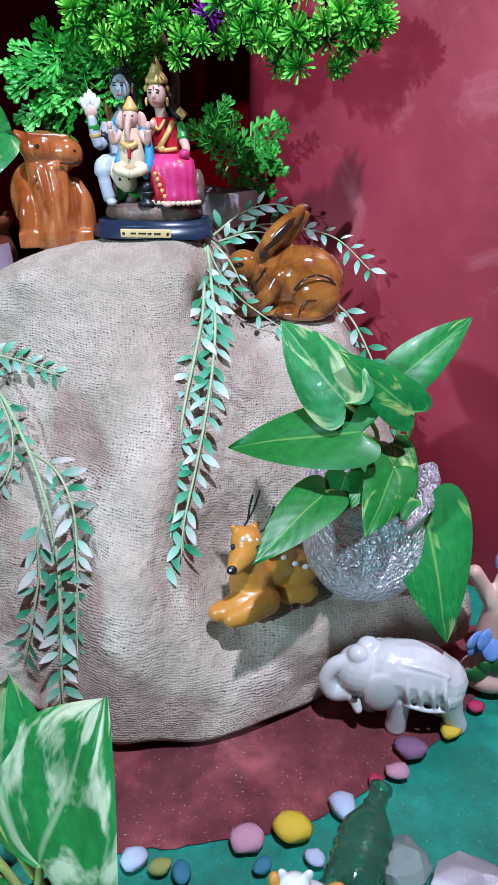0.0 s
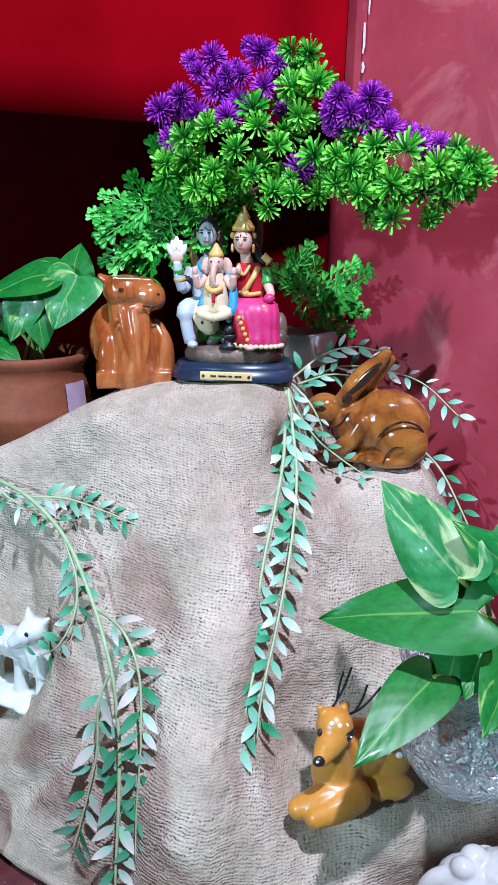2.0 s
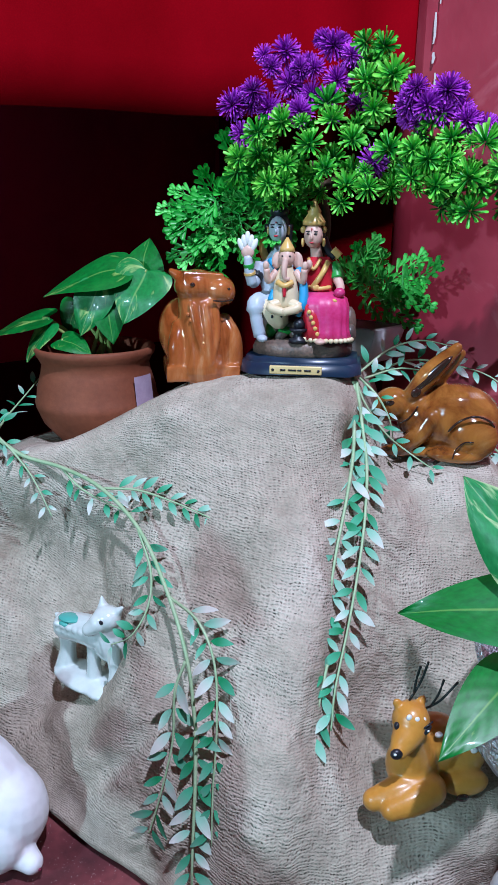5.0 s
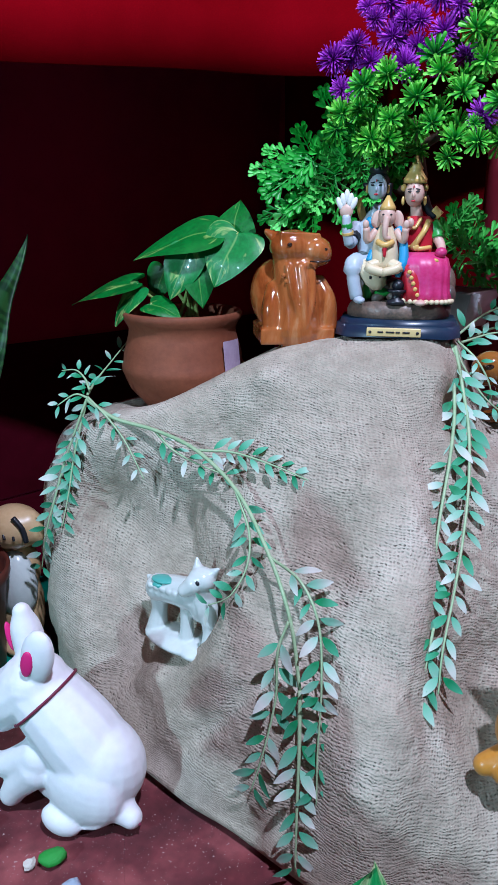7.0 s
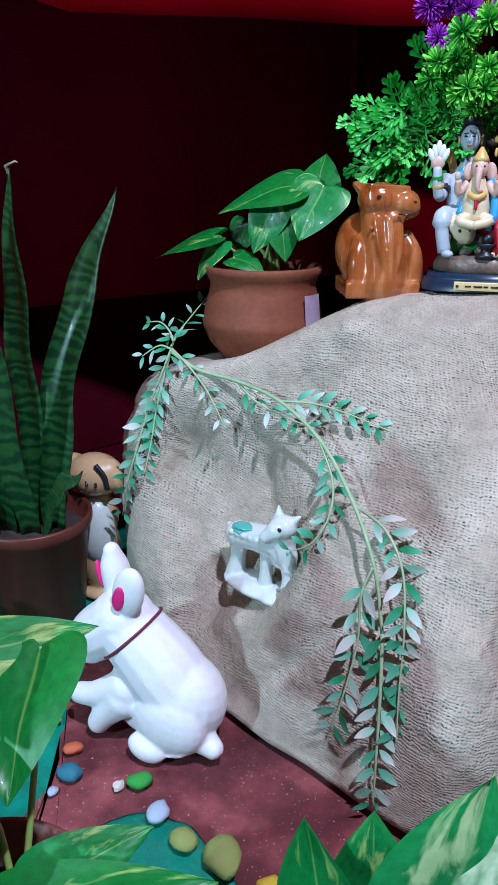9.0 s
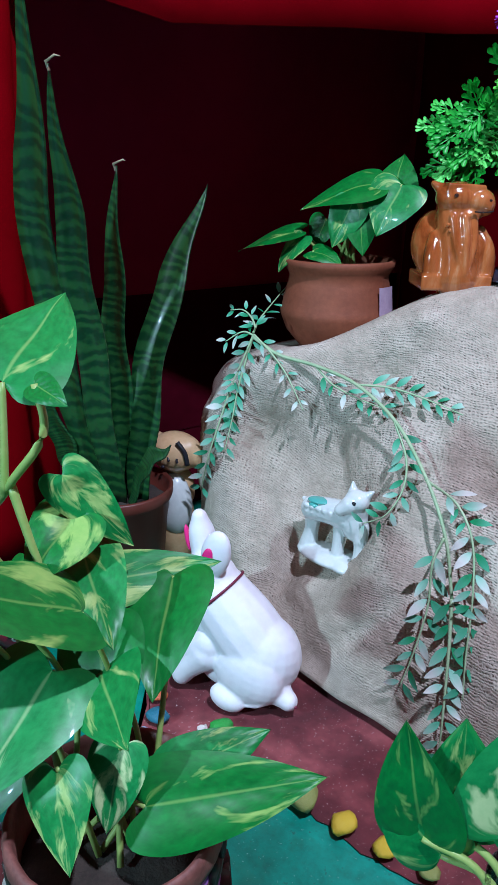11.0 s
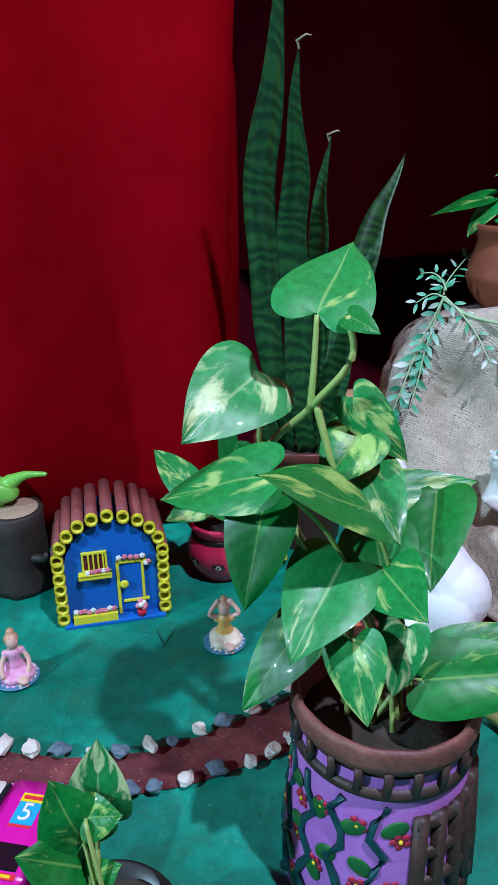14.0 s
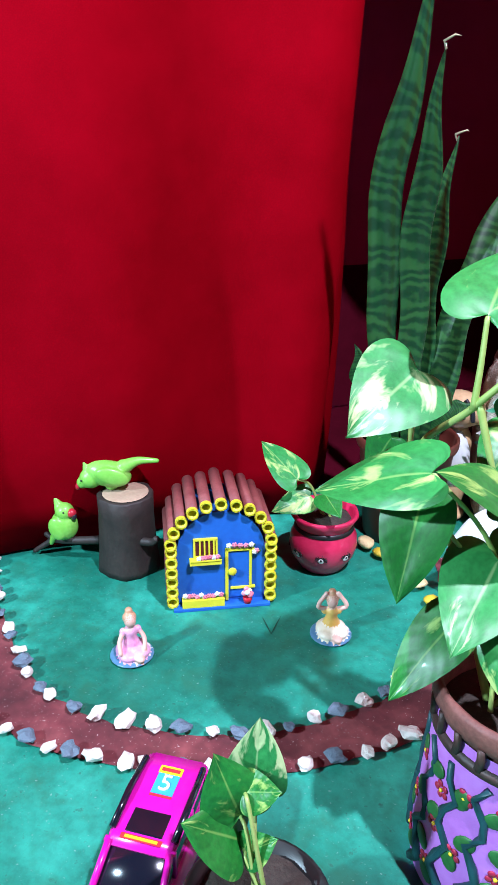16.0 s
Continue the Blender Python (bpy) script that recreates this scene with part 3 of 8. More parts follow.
HEART = [(0.0, 0.0, 0.0), (0.20, -0.115, 0.03), (0.40, -0.085, 0.08), (0.495, 0.07, 0.17), (0.485, 0.27, 0.33), (0.395, 0.50, 0.53), (0.262, 0.71, 0.72), (0.105, 0.89, 0.90), (0.0, 1.0, 1.0)]
OVAL = [(0.0, 0.0, 0.0), (0.20, 0.10, 0.10), (0.37, 0.26, 0.26), (0.44, 0.42, 0.42), (0.40, 0.60, 0.60), (0.27, 0.79, 0.79), (0.10, 0.94, 0.94), (0.0, 1.0, 1.0)]


def leaf_mesh(bm, length, width, fold=0.22, droop=0.25, twist=0.0, lobe=0.25, nu=10, nv=3, wave=0.03, seed=0):
    """A blade from the origin along +y, face up +z: heart-shaped with rounded lobes, or a plain oval where lobe is 0."""
    layer = bm.loops.layers.uv.verify()
    rng = random.Random(seed)
    ph = rng.uniform(0, 6.28)
    grid, uvs = [], []
    for ox, oy, ym in spline(HEART if lobe else OVAL, nv):
        ox = max(0.0, ox)
        row, ruv = [], []
        for i in range(nu + 1):
            u = -1 + 2 * i / nu
            a = abs(u)
            x = u * ox * width
            v = ym * (1 - a ** 1.3) + oy * a ** 1.3
            y = length * v
            z = fold * abs(x) * (1 - 0.35 * a) - droop * length * max(0.0, v) ** 2 * 0.6 + wave * width * math.sin(5 * v + ph + 2 * u) * a
            z += twist * x * v + 0.02 * width * math.sin(9 * v + 2 * ph) * (1 - a) - 0.10 * width * a ** 3 * ox
            row.append(bm.verts.new((x, y, z)))
            ruv.append((u, ym))
        grid.append(row)
        uvs.append(ruv)
    for j in range(len(grid) - 1):
        for i in range(nu):
            f = bm.faces.new((grid[j][i], grid[j][i + 1], grid[j + 1][i + 1], grid[j + 1][i]))
            for loop, (a, b) in zip(f.loops, ((j, i), (j, i + 1), (j + 1, i + 1), (j + 1, i))):
                loop[layer].uv = uvs[a][b]
    bmesh.ops.remove_doubles(bm, verts=bm.verts, dist=1e-6)
    return bm


def frame_at(base, tip, face):
    b, t = Vector(base), Vector(tip)
    y = (t - b).normalized()
    z = Vector(face)
    z = (z - z.dot(y) * y).normalized()
    x = y.cross(z)
    m = Matrix((x, y, z)).transposed().to_4x4()
    m.translation = b
    return m, (t - b).length


EYEWARD = Vector((0.1, -0.75, 0.65))


def add_leaf(parent, base, tip, width, material=None, face=None, seed=0, droop=0.25, fold=0.2, label=""):
    """A blade whose tip lands on the point given."""
    m, length = frame_at(base, tip, face or EYEWARD)
    bm = leaf_mesh(bmesh.new(), length, width, fold, droop, 0.0, seed=seed)
    bend = Matrix.Rotation(math.atan(droop * 0.6), 4, "X")
    bmesh.ops.transform(bm, matrix=bend, verts=bm.verts)
    ob = part("leaf", bm, material or POTHOS, parent, label)
    ob.matrix_basis = parent.matrix_basis.inverted() @ m
    return ob


def add_stem(parent, pts, r=0.0018, name="stem", material=None):
    bm = bmesh.new()
    line = spline(pts, 6)
    tube(bm, line, [r * (1.15 - 0.35 * k / (len(line) - 1)) for k in range(len(line))], 7)
    ob = part(name, bm, material or STEM, parent)
    ob.matrix_basis = parent.matrix_basis.inverted()
    return ob


def arc(a, b, rise):
    a, b = Vector(a), Vector(b)
    mid = a.lerp(b, 0.55) + Vector((0, 0, rise))
    return [tuple(a), tuple(mid), tuple(b)]


# pots
TERRACOTTA = varied("terracotta", (0.15, 0.036, 0.014), (0.25, 0.070, 0.030), 30.0, 0.72, 300, 0.0006)
FOIL = mat("crumpled_foil", (0.92, 0.90, 0.95), 0.34, 0.62)
_crease = nd(FOIL, "ShaderNodeTexVoronoi", Scale=150.0)
_crease.feature = "DISTANCE_TO_EDGE"
_bent = nd(FOIL, "ShaderNodeTexNoise", Scale=90.0, Detail=3.0)
ln(FOIL, coords(FOIL), _bent.inputs["Vector"])
_shift = FOIL.node_tree.nodes.new("ShaderNodeVectorMath")
_shift.operation = "MULTIPLY_ADD"
ln(FOIL, _bent.outputs["Color"], _shift.inputs[0])
_shift.inputs[1].default_value = (0.02, 0.02, 0.02)
ln(FOIL, coords(FOIL), _shift.inputs[2])
ln(FOIL, _shift.outputs[0], _crease.inputs["Vector"])
_n1 = bump(FOIL, _crease.outputs["Distance"], 1.0, 0.010)
ln(FOIL, bump(FOIL, noise_tex(FOIL, 300.0, 4.0, 0.6), 0.7, 0.0030, _n1), bsdf(FOIL).inputs["Normal"])
BROWN_POT = varied("brown_plastic", (0.075, 0.016, 0.010), (0.11, 0.026, 0.016), 20.0, 0.45)
RED_POT_PAINT = varied("pinkish_red_paint", (0.50, 0.012, 0.06), (0.62, 0.03, 0.10), 25.0, 0.35, 200, 0.0006, coat=0.2)
BLACK_PAINT = mat("black_paint", (0.008, 0.008, 0.009), 0.45)
WHITE_PAINT = varied("white_paint", (0.72, 0.70, 0.68), (0.82, 0.80, 0.78), 60.0, 0.5)
BLACK_PLASTIC = varied("black_plastic", (0.008, 0.01, 0.01), (0.014, 0.016, 0.016), 40.0, 0.4)
LILAC = varied("lilac_label", (0.34, 0.24, 0.34), (0.44, 0.34, 0.44), 90.0, 0.6)


def soil_disc(parent, r, z, name="soil"):
    bm = bmesh.new()
    lathe(bm, [(0, z + 0.003), (r * 0.5, z + 0.002), (r * 0.9, z), (r, z - 0.004)], 28)
    for v in bm.verts:
        v.co.z += 0.0025 * noise.noise(v.co * 160)
    return part(name, bm, SOIL, parent)


# clay pot with a pothos on the shoulder of the mound
clay = thing("potted_pothos", "terracotta pot with a green pothos beside the bull figurine", "potted plant", pose(-0.310, 0.688, 0.224))
bm = bmesh.new()
lathe(bm, [(0, 0), (0.026, 0.0), (0.032, 0.004), (0.047, 0.022), (0.0525, 0.036), (0.0530, 0.041), (0.0515, 0.044), (0.0505, 0.052), (0.0465, 0.066), (0.0455, 0.072), (0.0478, 0.077),
           (0.0505, 0.081), (0.0512, 0.085), (0.0495, 0.087), (0.045, 0.085), (0.042, 0.076), (0.042, 0.06), (0, 0.058)], 56)
part("pot", bm, TERRACOTTA, clay)
soil_disc(clay, 0.042, 0.074)
bm = bmesh.new()
for k in range(7):
    a = radians(-32 + 4 * k)
    for r, z in ((0.0530, 0.040), (0.0505, 0.0655)):
        bm.verts.new((r * math.cos(a) * 1.02, r * math.sin(a) * 1.02, z))
vs = list(bm.verts)
for k in range(6):
    bm.faces.new((vs[2 * k], vs[2 * k + 2], vs[2 * k + 3], vs[2 * k + 1]))
part("label_patch", bm, LILAC, clay, "pale lilac paper patch")
hub = (-0.308, 0.69, 0.302)
for i, (b, t, w, face, mt) in enumerate((
        ((-0.345, 0.674, 0.334), (-0.401, 0.668, 0.314), 0.034, (-0.15, -0.35, 0.95), POTHOS),
        ((-0.340, 0.668, 0.330), (-0.359, 0.660, 0.299), 0.030, (-0.45, -0.7, 0.45), POTHOS_PALE),
        ((-0.279, 0.678, 0.375), (-0.341, 0.664, 0.352), 0.048, (-0.10, -0.50, 0.86), POTHOS),
        ((-0.263, 0.678, 0.366), (-0.260, 0.694, 0.399), 0.038, (-0.2, -0.9, 0.3), POTHOS),
        ((-0.256, 0.672, 0.374), (-0.272, 0.658, 0.334), 0.048, (0.05, -0.80, 0.55), POTHOS_PALE),
        ((-0.296, 0.668, 0.360), (-0.311, 0.662, 0.322), 0.032, (0.1, -0.9, 0.3), POTHOS_PALE),
        ((-0.329, 0.664, 0.318), (-0.300, 0.655, 0.309), 0.024, (0.0, -0.5, 0.85), POTHOS),
        ((-0.290, 0.670, 0.352), (-0.284, 0.664, 0.316), 0.030, (0.2, -0.9, 0.3), POTHOS),
        ((-0.325, 0.690, 0.345), (-0.332, 0.684, 0.318), 0.030, (-0.1, -0.8, 0.5), POTHOS))):
    add_leaf(clay, b, t, 1.05 * w, mt, face, seed=i, droop=0.3)
    add_stem(clay, [(-0.308 + 0.004 * (i - 4), 0.69, 0.296), (0.4 * hub[0] + 0.6 * b[0], 0.5 * (hub[1] + b[1]), b[2] - 0.014), b], 0.0016)

# foil-wrapped pot with a pothos on the mound's ledge
foilpot = thing("foil_pot_pothos", "round pot wrapped in crumpled silver foil holding a pothos", "potted plant", pose(0.040, 0.502, 0.093))
bm = bmesh.new()
lathe(bm, [(0, 0), (0.022, 0.0), (0.032, 0.005), (0.041, 0.020), (0.0435, 0.034), (0.0415, 0.050), (0.0385, 0.060), (0.041, 0.068), (0.0435, 0.074), (0.041, 0.079), (0.036, 0.076), (0.034, 0.064), (0.034, 0.055), (0, 0.052)], 64)
for v in bm.verts:
    r = math.hypot(v.co.x, v.co.y)
    if r > 0.02:
        a = math.atan2(v.co.y, v.co.x)
        k = 1 + 0.035 * noise.noise((v.co.x * 120, v.co.y * 120, v.co.z * 120)) + (0.05 * math.sin(5 * a + 1) + 0.03 * math.sin(9 * a)) * max(0, (v.co.z - 0.05) / 0.03)
        v.co.x, v.co.y = v.co.x * k, v.co.y * k
        v.co.z += max(0, (v.co.z - 0.055) / 0.025) * (0.007 * math.sin(3 * a + 0.6) + 0.004 * math.sin(7 * a))
part("pot", bm, FOIL, foilpot, "crumpled silver foil wrap")
soil_disc(foilpot, 0.034, 0.060)
hub = (0.042, 0.495, 0.155)
for i, (b, t, w, face, mt) in enumerate((
        ((0.016, 0.452, 0.247), (-0.022, 0.487, 0.283), 0.052, (-0.35, -0.8, 0.25), POTHOS_WHITE),
        ((0.026, 0.450, 0.231), (-0.051, 0.470, 0.208), 0.052, (-0.05, -0.72, 0.7), POTHOS),
        ((0.054, 0.458, 0.241), (0.010, 0.452, 0.277), 0.034, (-0.3, -0.8, 0.5), POTHOS_PALE),
        ((0.049, 0.488, 0.250), (0.093, 0.515, 0.281), 0.036, (0.0, -0.85, 0.45), POTHOS_PALE),
        ((0.046, 0.452, 0.208), (0.030, 0.424, 0.179), 0.038, (0.1, -0.9, 0.3), POTHOS),
        ((0.008, 0.448, 0.193), (-0.031, 0.405, 0.170), 0.040, (-0.35, -0.75, 0.5), POTHOS),
        ((0.0745, 0.4918, 0.1625), (0.0930, 0.4580, 0.0790), 0.070, (0.15, -0.92, 0.3), POTHOS_PALE),
        ((0.046, 0.470, 0.215), (0.060, 0.450, 0.190), 0.029, (0.3, -0.8, 0.4), POTHOS),
        ((0.034, 0.462, 0.205), (0.022, 0.438, 0.188), 0.025, (0.0, -0.8, 0.5), POTHOS),
        ((0.020, 0.462, 0.198), (0.012, 0.440, 0.178), 0.029, (-0.2, -0.8, 0.4), POTHOS_PALE))):
    add_leaf(foilpot, b, t, 0.82 * w, mt, face, seed=20 + i, droop=0.22)
    add_stem(foilpot, [(hub[0] + 0.003 * (i - 4), hub[1] - 0.006, hub[2]), (0.55 * hub[0] + 0.45 * b[0] + 0.008, 0.6 * hub[1] + 0.4 * b[1], 0.35 * hub[2] + 0.65 * b[2]), b], 0.0016)

# painted pot with the tall pothos
PURPLE = varied("mauve_paint", (0.40, 0.12, 0.50), (0.54, 0.22, 0.66), 18.0, 0.55, 160, 0.0008)
RIM_BROWN = varied("rim_brown_paint", (0.09, 0.030, 0.024), (0.24, 0.09, 0.07), 60.0, 0.6, 180, 0.001)
DARK_BROWN = varied("dark_brown_paint", (0.022, 0.012, 0.010), (0.06, 0.028, 0.02), 60.0, 0.55, 200, 0.001)
PAINT_GREEN = varied("leaf_green_paint", (0.010, 0.085, 0.018), (0.02, 0.15, 0.03), 60.0, 0.5)
PAINT_TEAL = varied("dark_teal_paint", (0.006, 0.045, 0.055), (0.01, 0.075, 0.085), 60.0, 0.5)
PAINT_RED = mat("flower_red_paint", (0.34, 0.012, 0.045), 0.5)
PAINT_YELLOW = mat("yellow_paint", (0.75, 0.52, 0.02), 0.5)
POT_AT = Vector((-0.282, 0.231, 0.0))


def painted_pot():
    pot = thing("painted_pothos_pot", "mauve flower-painted pot with a brown rim and tall pothos", "potted plant", pose(*POT_AT))
    prof = [(0, 0), (0.046, 0.0), (0.0480, 0.003), (0.0485, 0.03), (0.0470, 0.06), (0.0445, 0.09), (0.0430, 0.110)]
    bm = bmesh.new()
    lathe(bm, prof, 64)
    part("pot", bm, PURPLE, pot, "mauve painted pot wall")
    bm = bmesh.new()
    lathe(bm, [(0.0430, 0.1140), (0.0456, 0.1140), (0.0468, 0.1185), (0.0464, 0.1250), (0.0450, 0.1280), (0.0432, 0.1275), (0.0420, 0.1240), (0.0412, 0.10), (0, 0.098)], 64)
    for v in bm.verts:
        k = 1 + 0.022 * noise.noise(v.co * 90)
        v.co.x, v.co.y = v.co.x * k, v.co.y * k
    part("rim", bm, RIM_BROWN, pot, "rough brown painted rim")
    rad = lambda z: 0.0487 - (0.0053 * max(0, z - 0.03) / 0.08)
    bm = bmesh.new()
    lathe(bm, [(0.0440, 0.0985), (0.0460, 0.0993), (0.0458, 0.1030), (0.0434, 0.1040)], 64)
    part("band", bm, DARK_BROWN, pot, "dark brown raised band")
    def on(a, z, out=0.0):
        r = rad(z) + out
        return Vector((r * math.cos(a), r * math.sin(a), z))
    for k in range(21):
        a = 2 * math.pi * k / 21
        bm = bmesh.new()
        tube(bm, [on(a, 0.1025, 0.0008), on(a + 0.02, 0.109, 0.0016), on(a + 0.01, 0.1155, 0.0022)], 0.0023, 7)
        part("rail_post", bm, DARK_BROWN, pot)
    rng = random.Random(4)
    # the dark side of the pot carries a brown trellis
    for k in range(9):
        a = radians(-46 + 13 * k)
        bm = bmesh.new()
        tube(bm, [on(a, 0.02, 0.0004), on(a + 0.05 * rng.uniform(-1, 1), 0.05, 0.0006), on(a, 0.088, 0.0004)], 0.0042, 6)
        part("trellis_bar", bm, DARK_BROWN, pot)
    for k in range(4):
        bm = bmesh.new()
        tube(bm, [on(radians(-50 + 13 * j), 0.03 + 0.018 * k, 0.0005) for j in range(10)], 0.0036, 6)
        part("trellis_bar", bm, DARK_BROWN, pot)
    # vines, leaves and flowers painted in relief
    for a0 in (-215, -190, -168, -140, -118, -96, -72, 80, 120, 160):
        a0 = radians(a0)
        bm = bmesh.new()
        tube(bm, [on(a0 + 0.10 * math.sin(9 * j / 9 * 2 + a0 * 3), 0.006 + 0.088 * j / 9, 0.0002) for j in range(10)], [0.0031 - 0.0012 * j / 9 for j in range(10)], 6)
        part("painted_vine", bm, PAINT_TEAL, pot)
        for j in range(4):
            a, z = a0 + rng.uniform(0.10, 0.2) * (1 if j % 2 else -1), 0.012 + 0.023 * j + rng.uniform(-0.004, 0.004)
            bm = bmesh.new()
            ball(bm, (0, 0, 0), 1, (0.0013, 0.0050, 0.0072), (rng.uniform(-60, 60), 0, 0), 10)
            ob = part("painted_leaf", bm, PAINT_GREEN, pot)
            ob.matrix_basis = Matrix.Translation(on(a, z)) @ Matrix.Rotation(a, 4, "Z")
        for j in range(3):
            a, z = a0 + rng.uniform(0.16, 0.26), 0.018 + 0.030 * j + rng.uniform(-0.005, 0.005)
            bm = bmesh.new()
            for q in range(5):
                th = 2 * math.pi * q / 5 + j
                ball(bm, (0.0002, 0.0034 * math.cos(th), 0.0034 * math.sin(th)), 1, (0.0008, 0.0020, 0.0020), (0, 0, 0), 8, 0)
            ball(bm, (0.0006, 0, 0), 1, (0.0010, 0.0012, 0.0012), (0, 0, 0), 8, 1)
            ob = part("painted_flower", bm, [PAINT_RED, PAINT_YELLOW], pot)
            ob.matrix_basis = Matrix.Translation(on(a, z)) @ Matrix.Rotation(a, 4, "Z")
    soil_disc(pot, 0.0412, 0.108)
    P = lambda x, y, z: (x, y, z)
    leaves = (
        # base, tip, width, face, material
        (P(-0.333, 0.250, 0.303), P(-0.336, 0.302, 0.331), 0.060, (0.2, -0.55, 0.8), POTHOS_PALE),
        (P(-0.366, 0.255, 0.270), P(-0.379, 0.200, 0.247), 0.064, (0.5, -0.5, 0.7), POTHOS_WHITE),
        (P(-0.338, 0.212, 0.236), P(-0.402, 0.212, 0.208), 0.046, (0.1, -0.6, 0.8), POTHOS_PALE),
        (P(-0.298, 0.240, 0.214), P(-0.330, 0.180, 0.252), 0.050, (0.25, -0.35, 0.9), POTHOS),
        (P(-0.318, 0.265, 0.206), P(-0.258, 0.297, 0.216), 0.036, (0.1, -0.7, 0.75), POTHOS_PALE),
        (P(-0.307, 0.230, 0.190), P(-0.311, 0.178, 0.163), 0.058, (0.2, -0.55, 0.8), POTHOS_WHITE),
        (P(-0.293, 0.243, 0.185), P(-0.257, 0.205, 0.187), 0.046, (0.15, -0.75, 0.65), POTHOS_PALE),
        (P(-0.262, 0.222, 0.144), P(-0.194, 0.256, 0.153), 0.046, (0.1, -0.75, 0.7), POTHOS),
        (P(-0.258, 0.236, 0.148), P(-0.222, 0.262, 0.163), 0.032, (0.1, -0.7, 0.75), POTHOS_PALE),
        (P(-0.278, 0.282, 0.212), P(-0.266, 0.236, 0.180), 0.050, (0.05, -0.85, 0.5), POTHOS),
        (P(-0.320, 0.218, 0.158), P(-0.340, 0.186, 0.118), 0.040, (0.0, -0.7, 0.7), POTHOS),
        (P(-0.345, 0.222, 0.216), P(-0.345, 0.200, 0.165), 0.046, (0.1, -0.85, 0.4), POTHOS),
        (P(-0.292, 0.208, 0.165), P(-0.276, 0.190, 0.134), 0.038, (0.0, -0.9, 0.4), POTHOS_PALE),
        (P(-0.272, 0.222, 0.170), P(-0.272, 0.208, 0.138), 0.030, (0.25, -0.8, 0.4), POTHOS_WHITE),
        (P(-0.310, 0.262, 0.225), P(-0.280, 0.235, 0.202), 0.042, (0.0, -0.6, 0.8), POTHOS_PALE),
        (P(-0.300, 0.255, 0.196), P(-0.276, 0.222, 0.160), 0.050, (0.15, -0.8, 0.5), POTHOS),
        (P(-0.318, 0.262, 0.262), P(-0.290, 0.272, 0.228), 0.030, (0.2, -0.8, 0.4), POTHOS_PALE),
        (P(-0.372, 0.245, 0.235), P(-0.392, 0.262, 0.200), 0.034, (0.1, -0.8, 0.4), POTHOS),
        (P(-0.312, 0.262, 0.245), P(-0.322, 0.235, 0.222), 0.042, (0.1, -0.6, 0.7), POTHOS),
        (P(-0.318, 0.25, 0.304), P(-0.300, 0.246, 0.298), 0.016, (0.1, -0.7, 0.6), POTHOS))
    for i, (b, t, w, face, mt) in enumerate(leaves):
        add_leaf(pot, b, Vector(b).lerp(Vector(t), 0.95), 0.80 * w, mt, face, seed=50 + i, droop=0.22)
    add_stem(pot, [(-0.300, 0.225, 0.112), (-0.330, 0.245, 0.175), (-0.362, 0.254, 0.222), (-0.332, 0.244, 0.260), (-0.314, 0.247, 0.285), (-0.318, 0.250, 0.304)], 0.0020, "main_stem")
    add_stem(pot, [(-0.332, 0.243, 0.259), (-0.332, 0.246, 0.28), (-0.333, 0.250, 0.303)], 0.0016)
    add_stem(pot, [(-0.366, 0.254, 0.215), (-0.366, 0.256, 0.24), (-0.366, 0.257, 0.268)], 0.0016)
    add_stem(pot, [(-0.330, 0.245, 0.262), (-0.322, 0.243, 0.240), (-0.316, 0.243, 0.222)], 0.0018)
    for i, (b, t, w, face, mt) in enumerate(leaves[2:16]):
        o = (-0.284 + 0.014 * math.sin(i * 2.1), 0.231 + 0.014 * math.cos(i * 1.7), 0.112)
        add_stem(pot, [o, (0.5 * (o[0] + b[0]), 0.5 * (o[1] + b[1]) + 0.006, 0.35 * o[2] + 0.65 * b[2]), b], 0.0013)


painted_pot()

# red pot with a small pothos
redpot = thing("red_pot_pothos", "small pinkish red painted pot with a young pothos", "potted plant", pose(-0.512, 0.452, 0.0))
bm = bmesh.new()
lathe(bm, [(0, 0), (0.019, 0), (0.022, 0.003), (0.030, 0.016), (0.0325, 0.027), (0.0315, 0.036), (0.0275, 0.043), (0.0265, 0.047), (0.0295, 0.052), (0.0325, 0.057), (0.0315, 0.060), (0.0275, 0.058), (0.025, 0.048), (0, 0.046)], 48)
part("pot", bm, RED_POT_PAINT, redpot)
bm = bmesh.new()
lathe(bm, [(0.0282, 0.0425), (0.0288, 0.0430), (0.0275, 0.0462), (0.0268, 0.0466)], 48)
part("painted_ring", bm, BLACK_PAINT, redpot, "black painted ring")
for k in range(8):
    a = radians(-155 + 45 * k)
    bm = bmesh.new()
    for q in range(9):
        th = math.pi * (q / 8) - 0.2
        tube(bm, [(0.0004, 0.0022 * math.cos(th), 0.0022 * math.sin(th)), (0.0002, 0.0058 * math.cos(th), 0.0058 * math.sin(th))], 0.0007, 5, 1)
    ball(bm, (0, 0, 0), 1, (0.001, 0.0034, 0.0034), (0, 0, 0), 12, 0)
    ball(bm, (0.0008, 0, 0), 1, (0.0008, 0.0012, 0.0012), (0, 0, 0), 8, 1)
    ob = part("painted_motif", bm, [WHITE_PAINT, BLACK_PAINT], redpot, "white dot with black rays")
    ob.matrix_basis = Matrix.Translation((0.0315 * math.cos(a), 0.0315 * math.sin(a), 0.023)) @ Matrix.Rotation(a, 4, "Z")
soil_disc(redpot, 0.0262, 0.054)
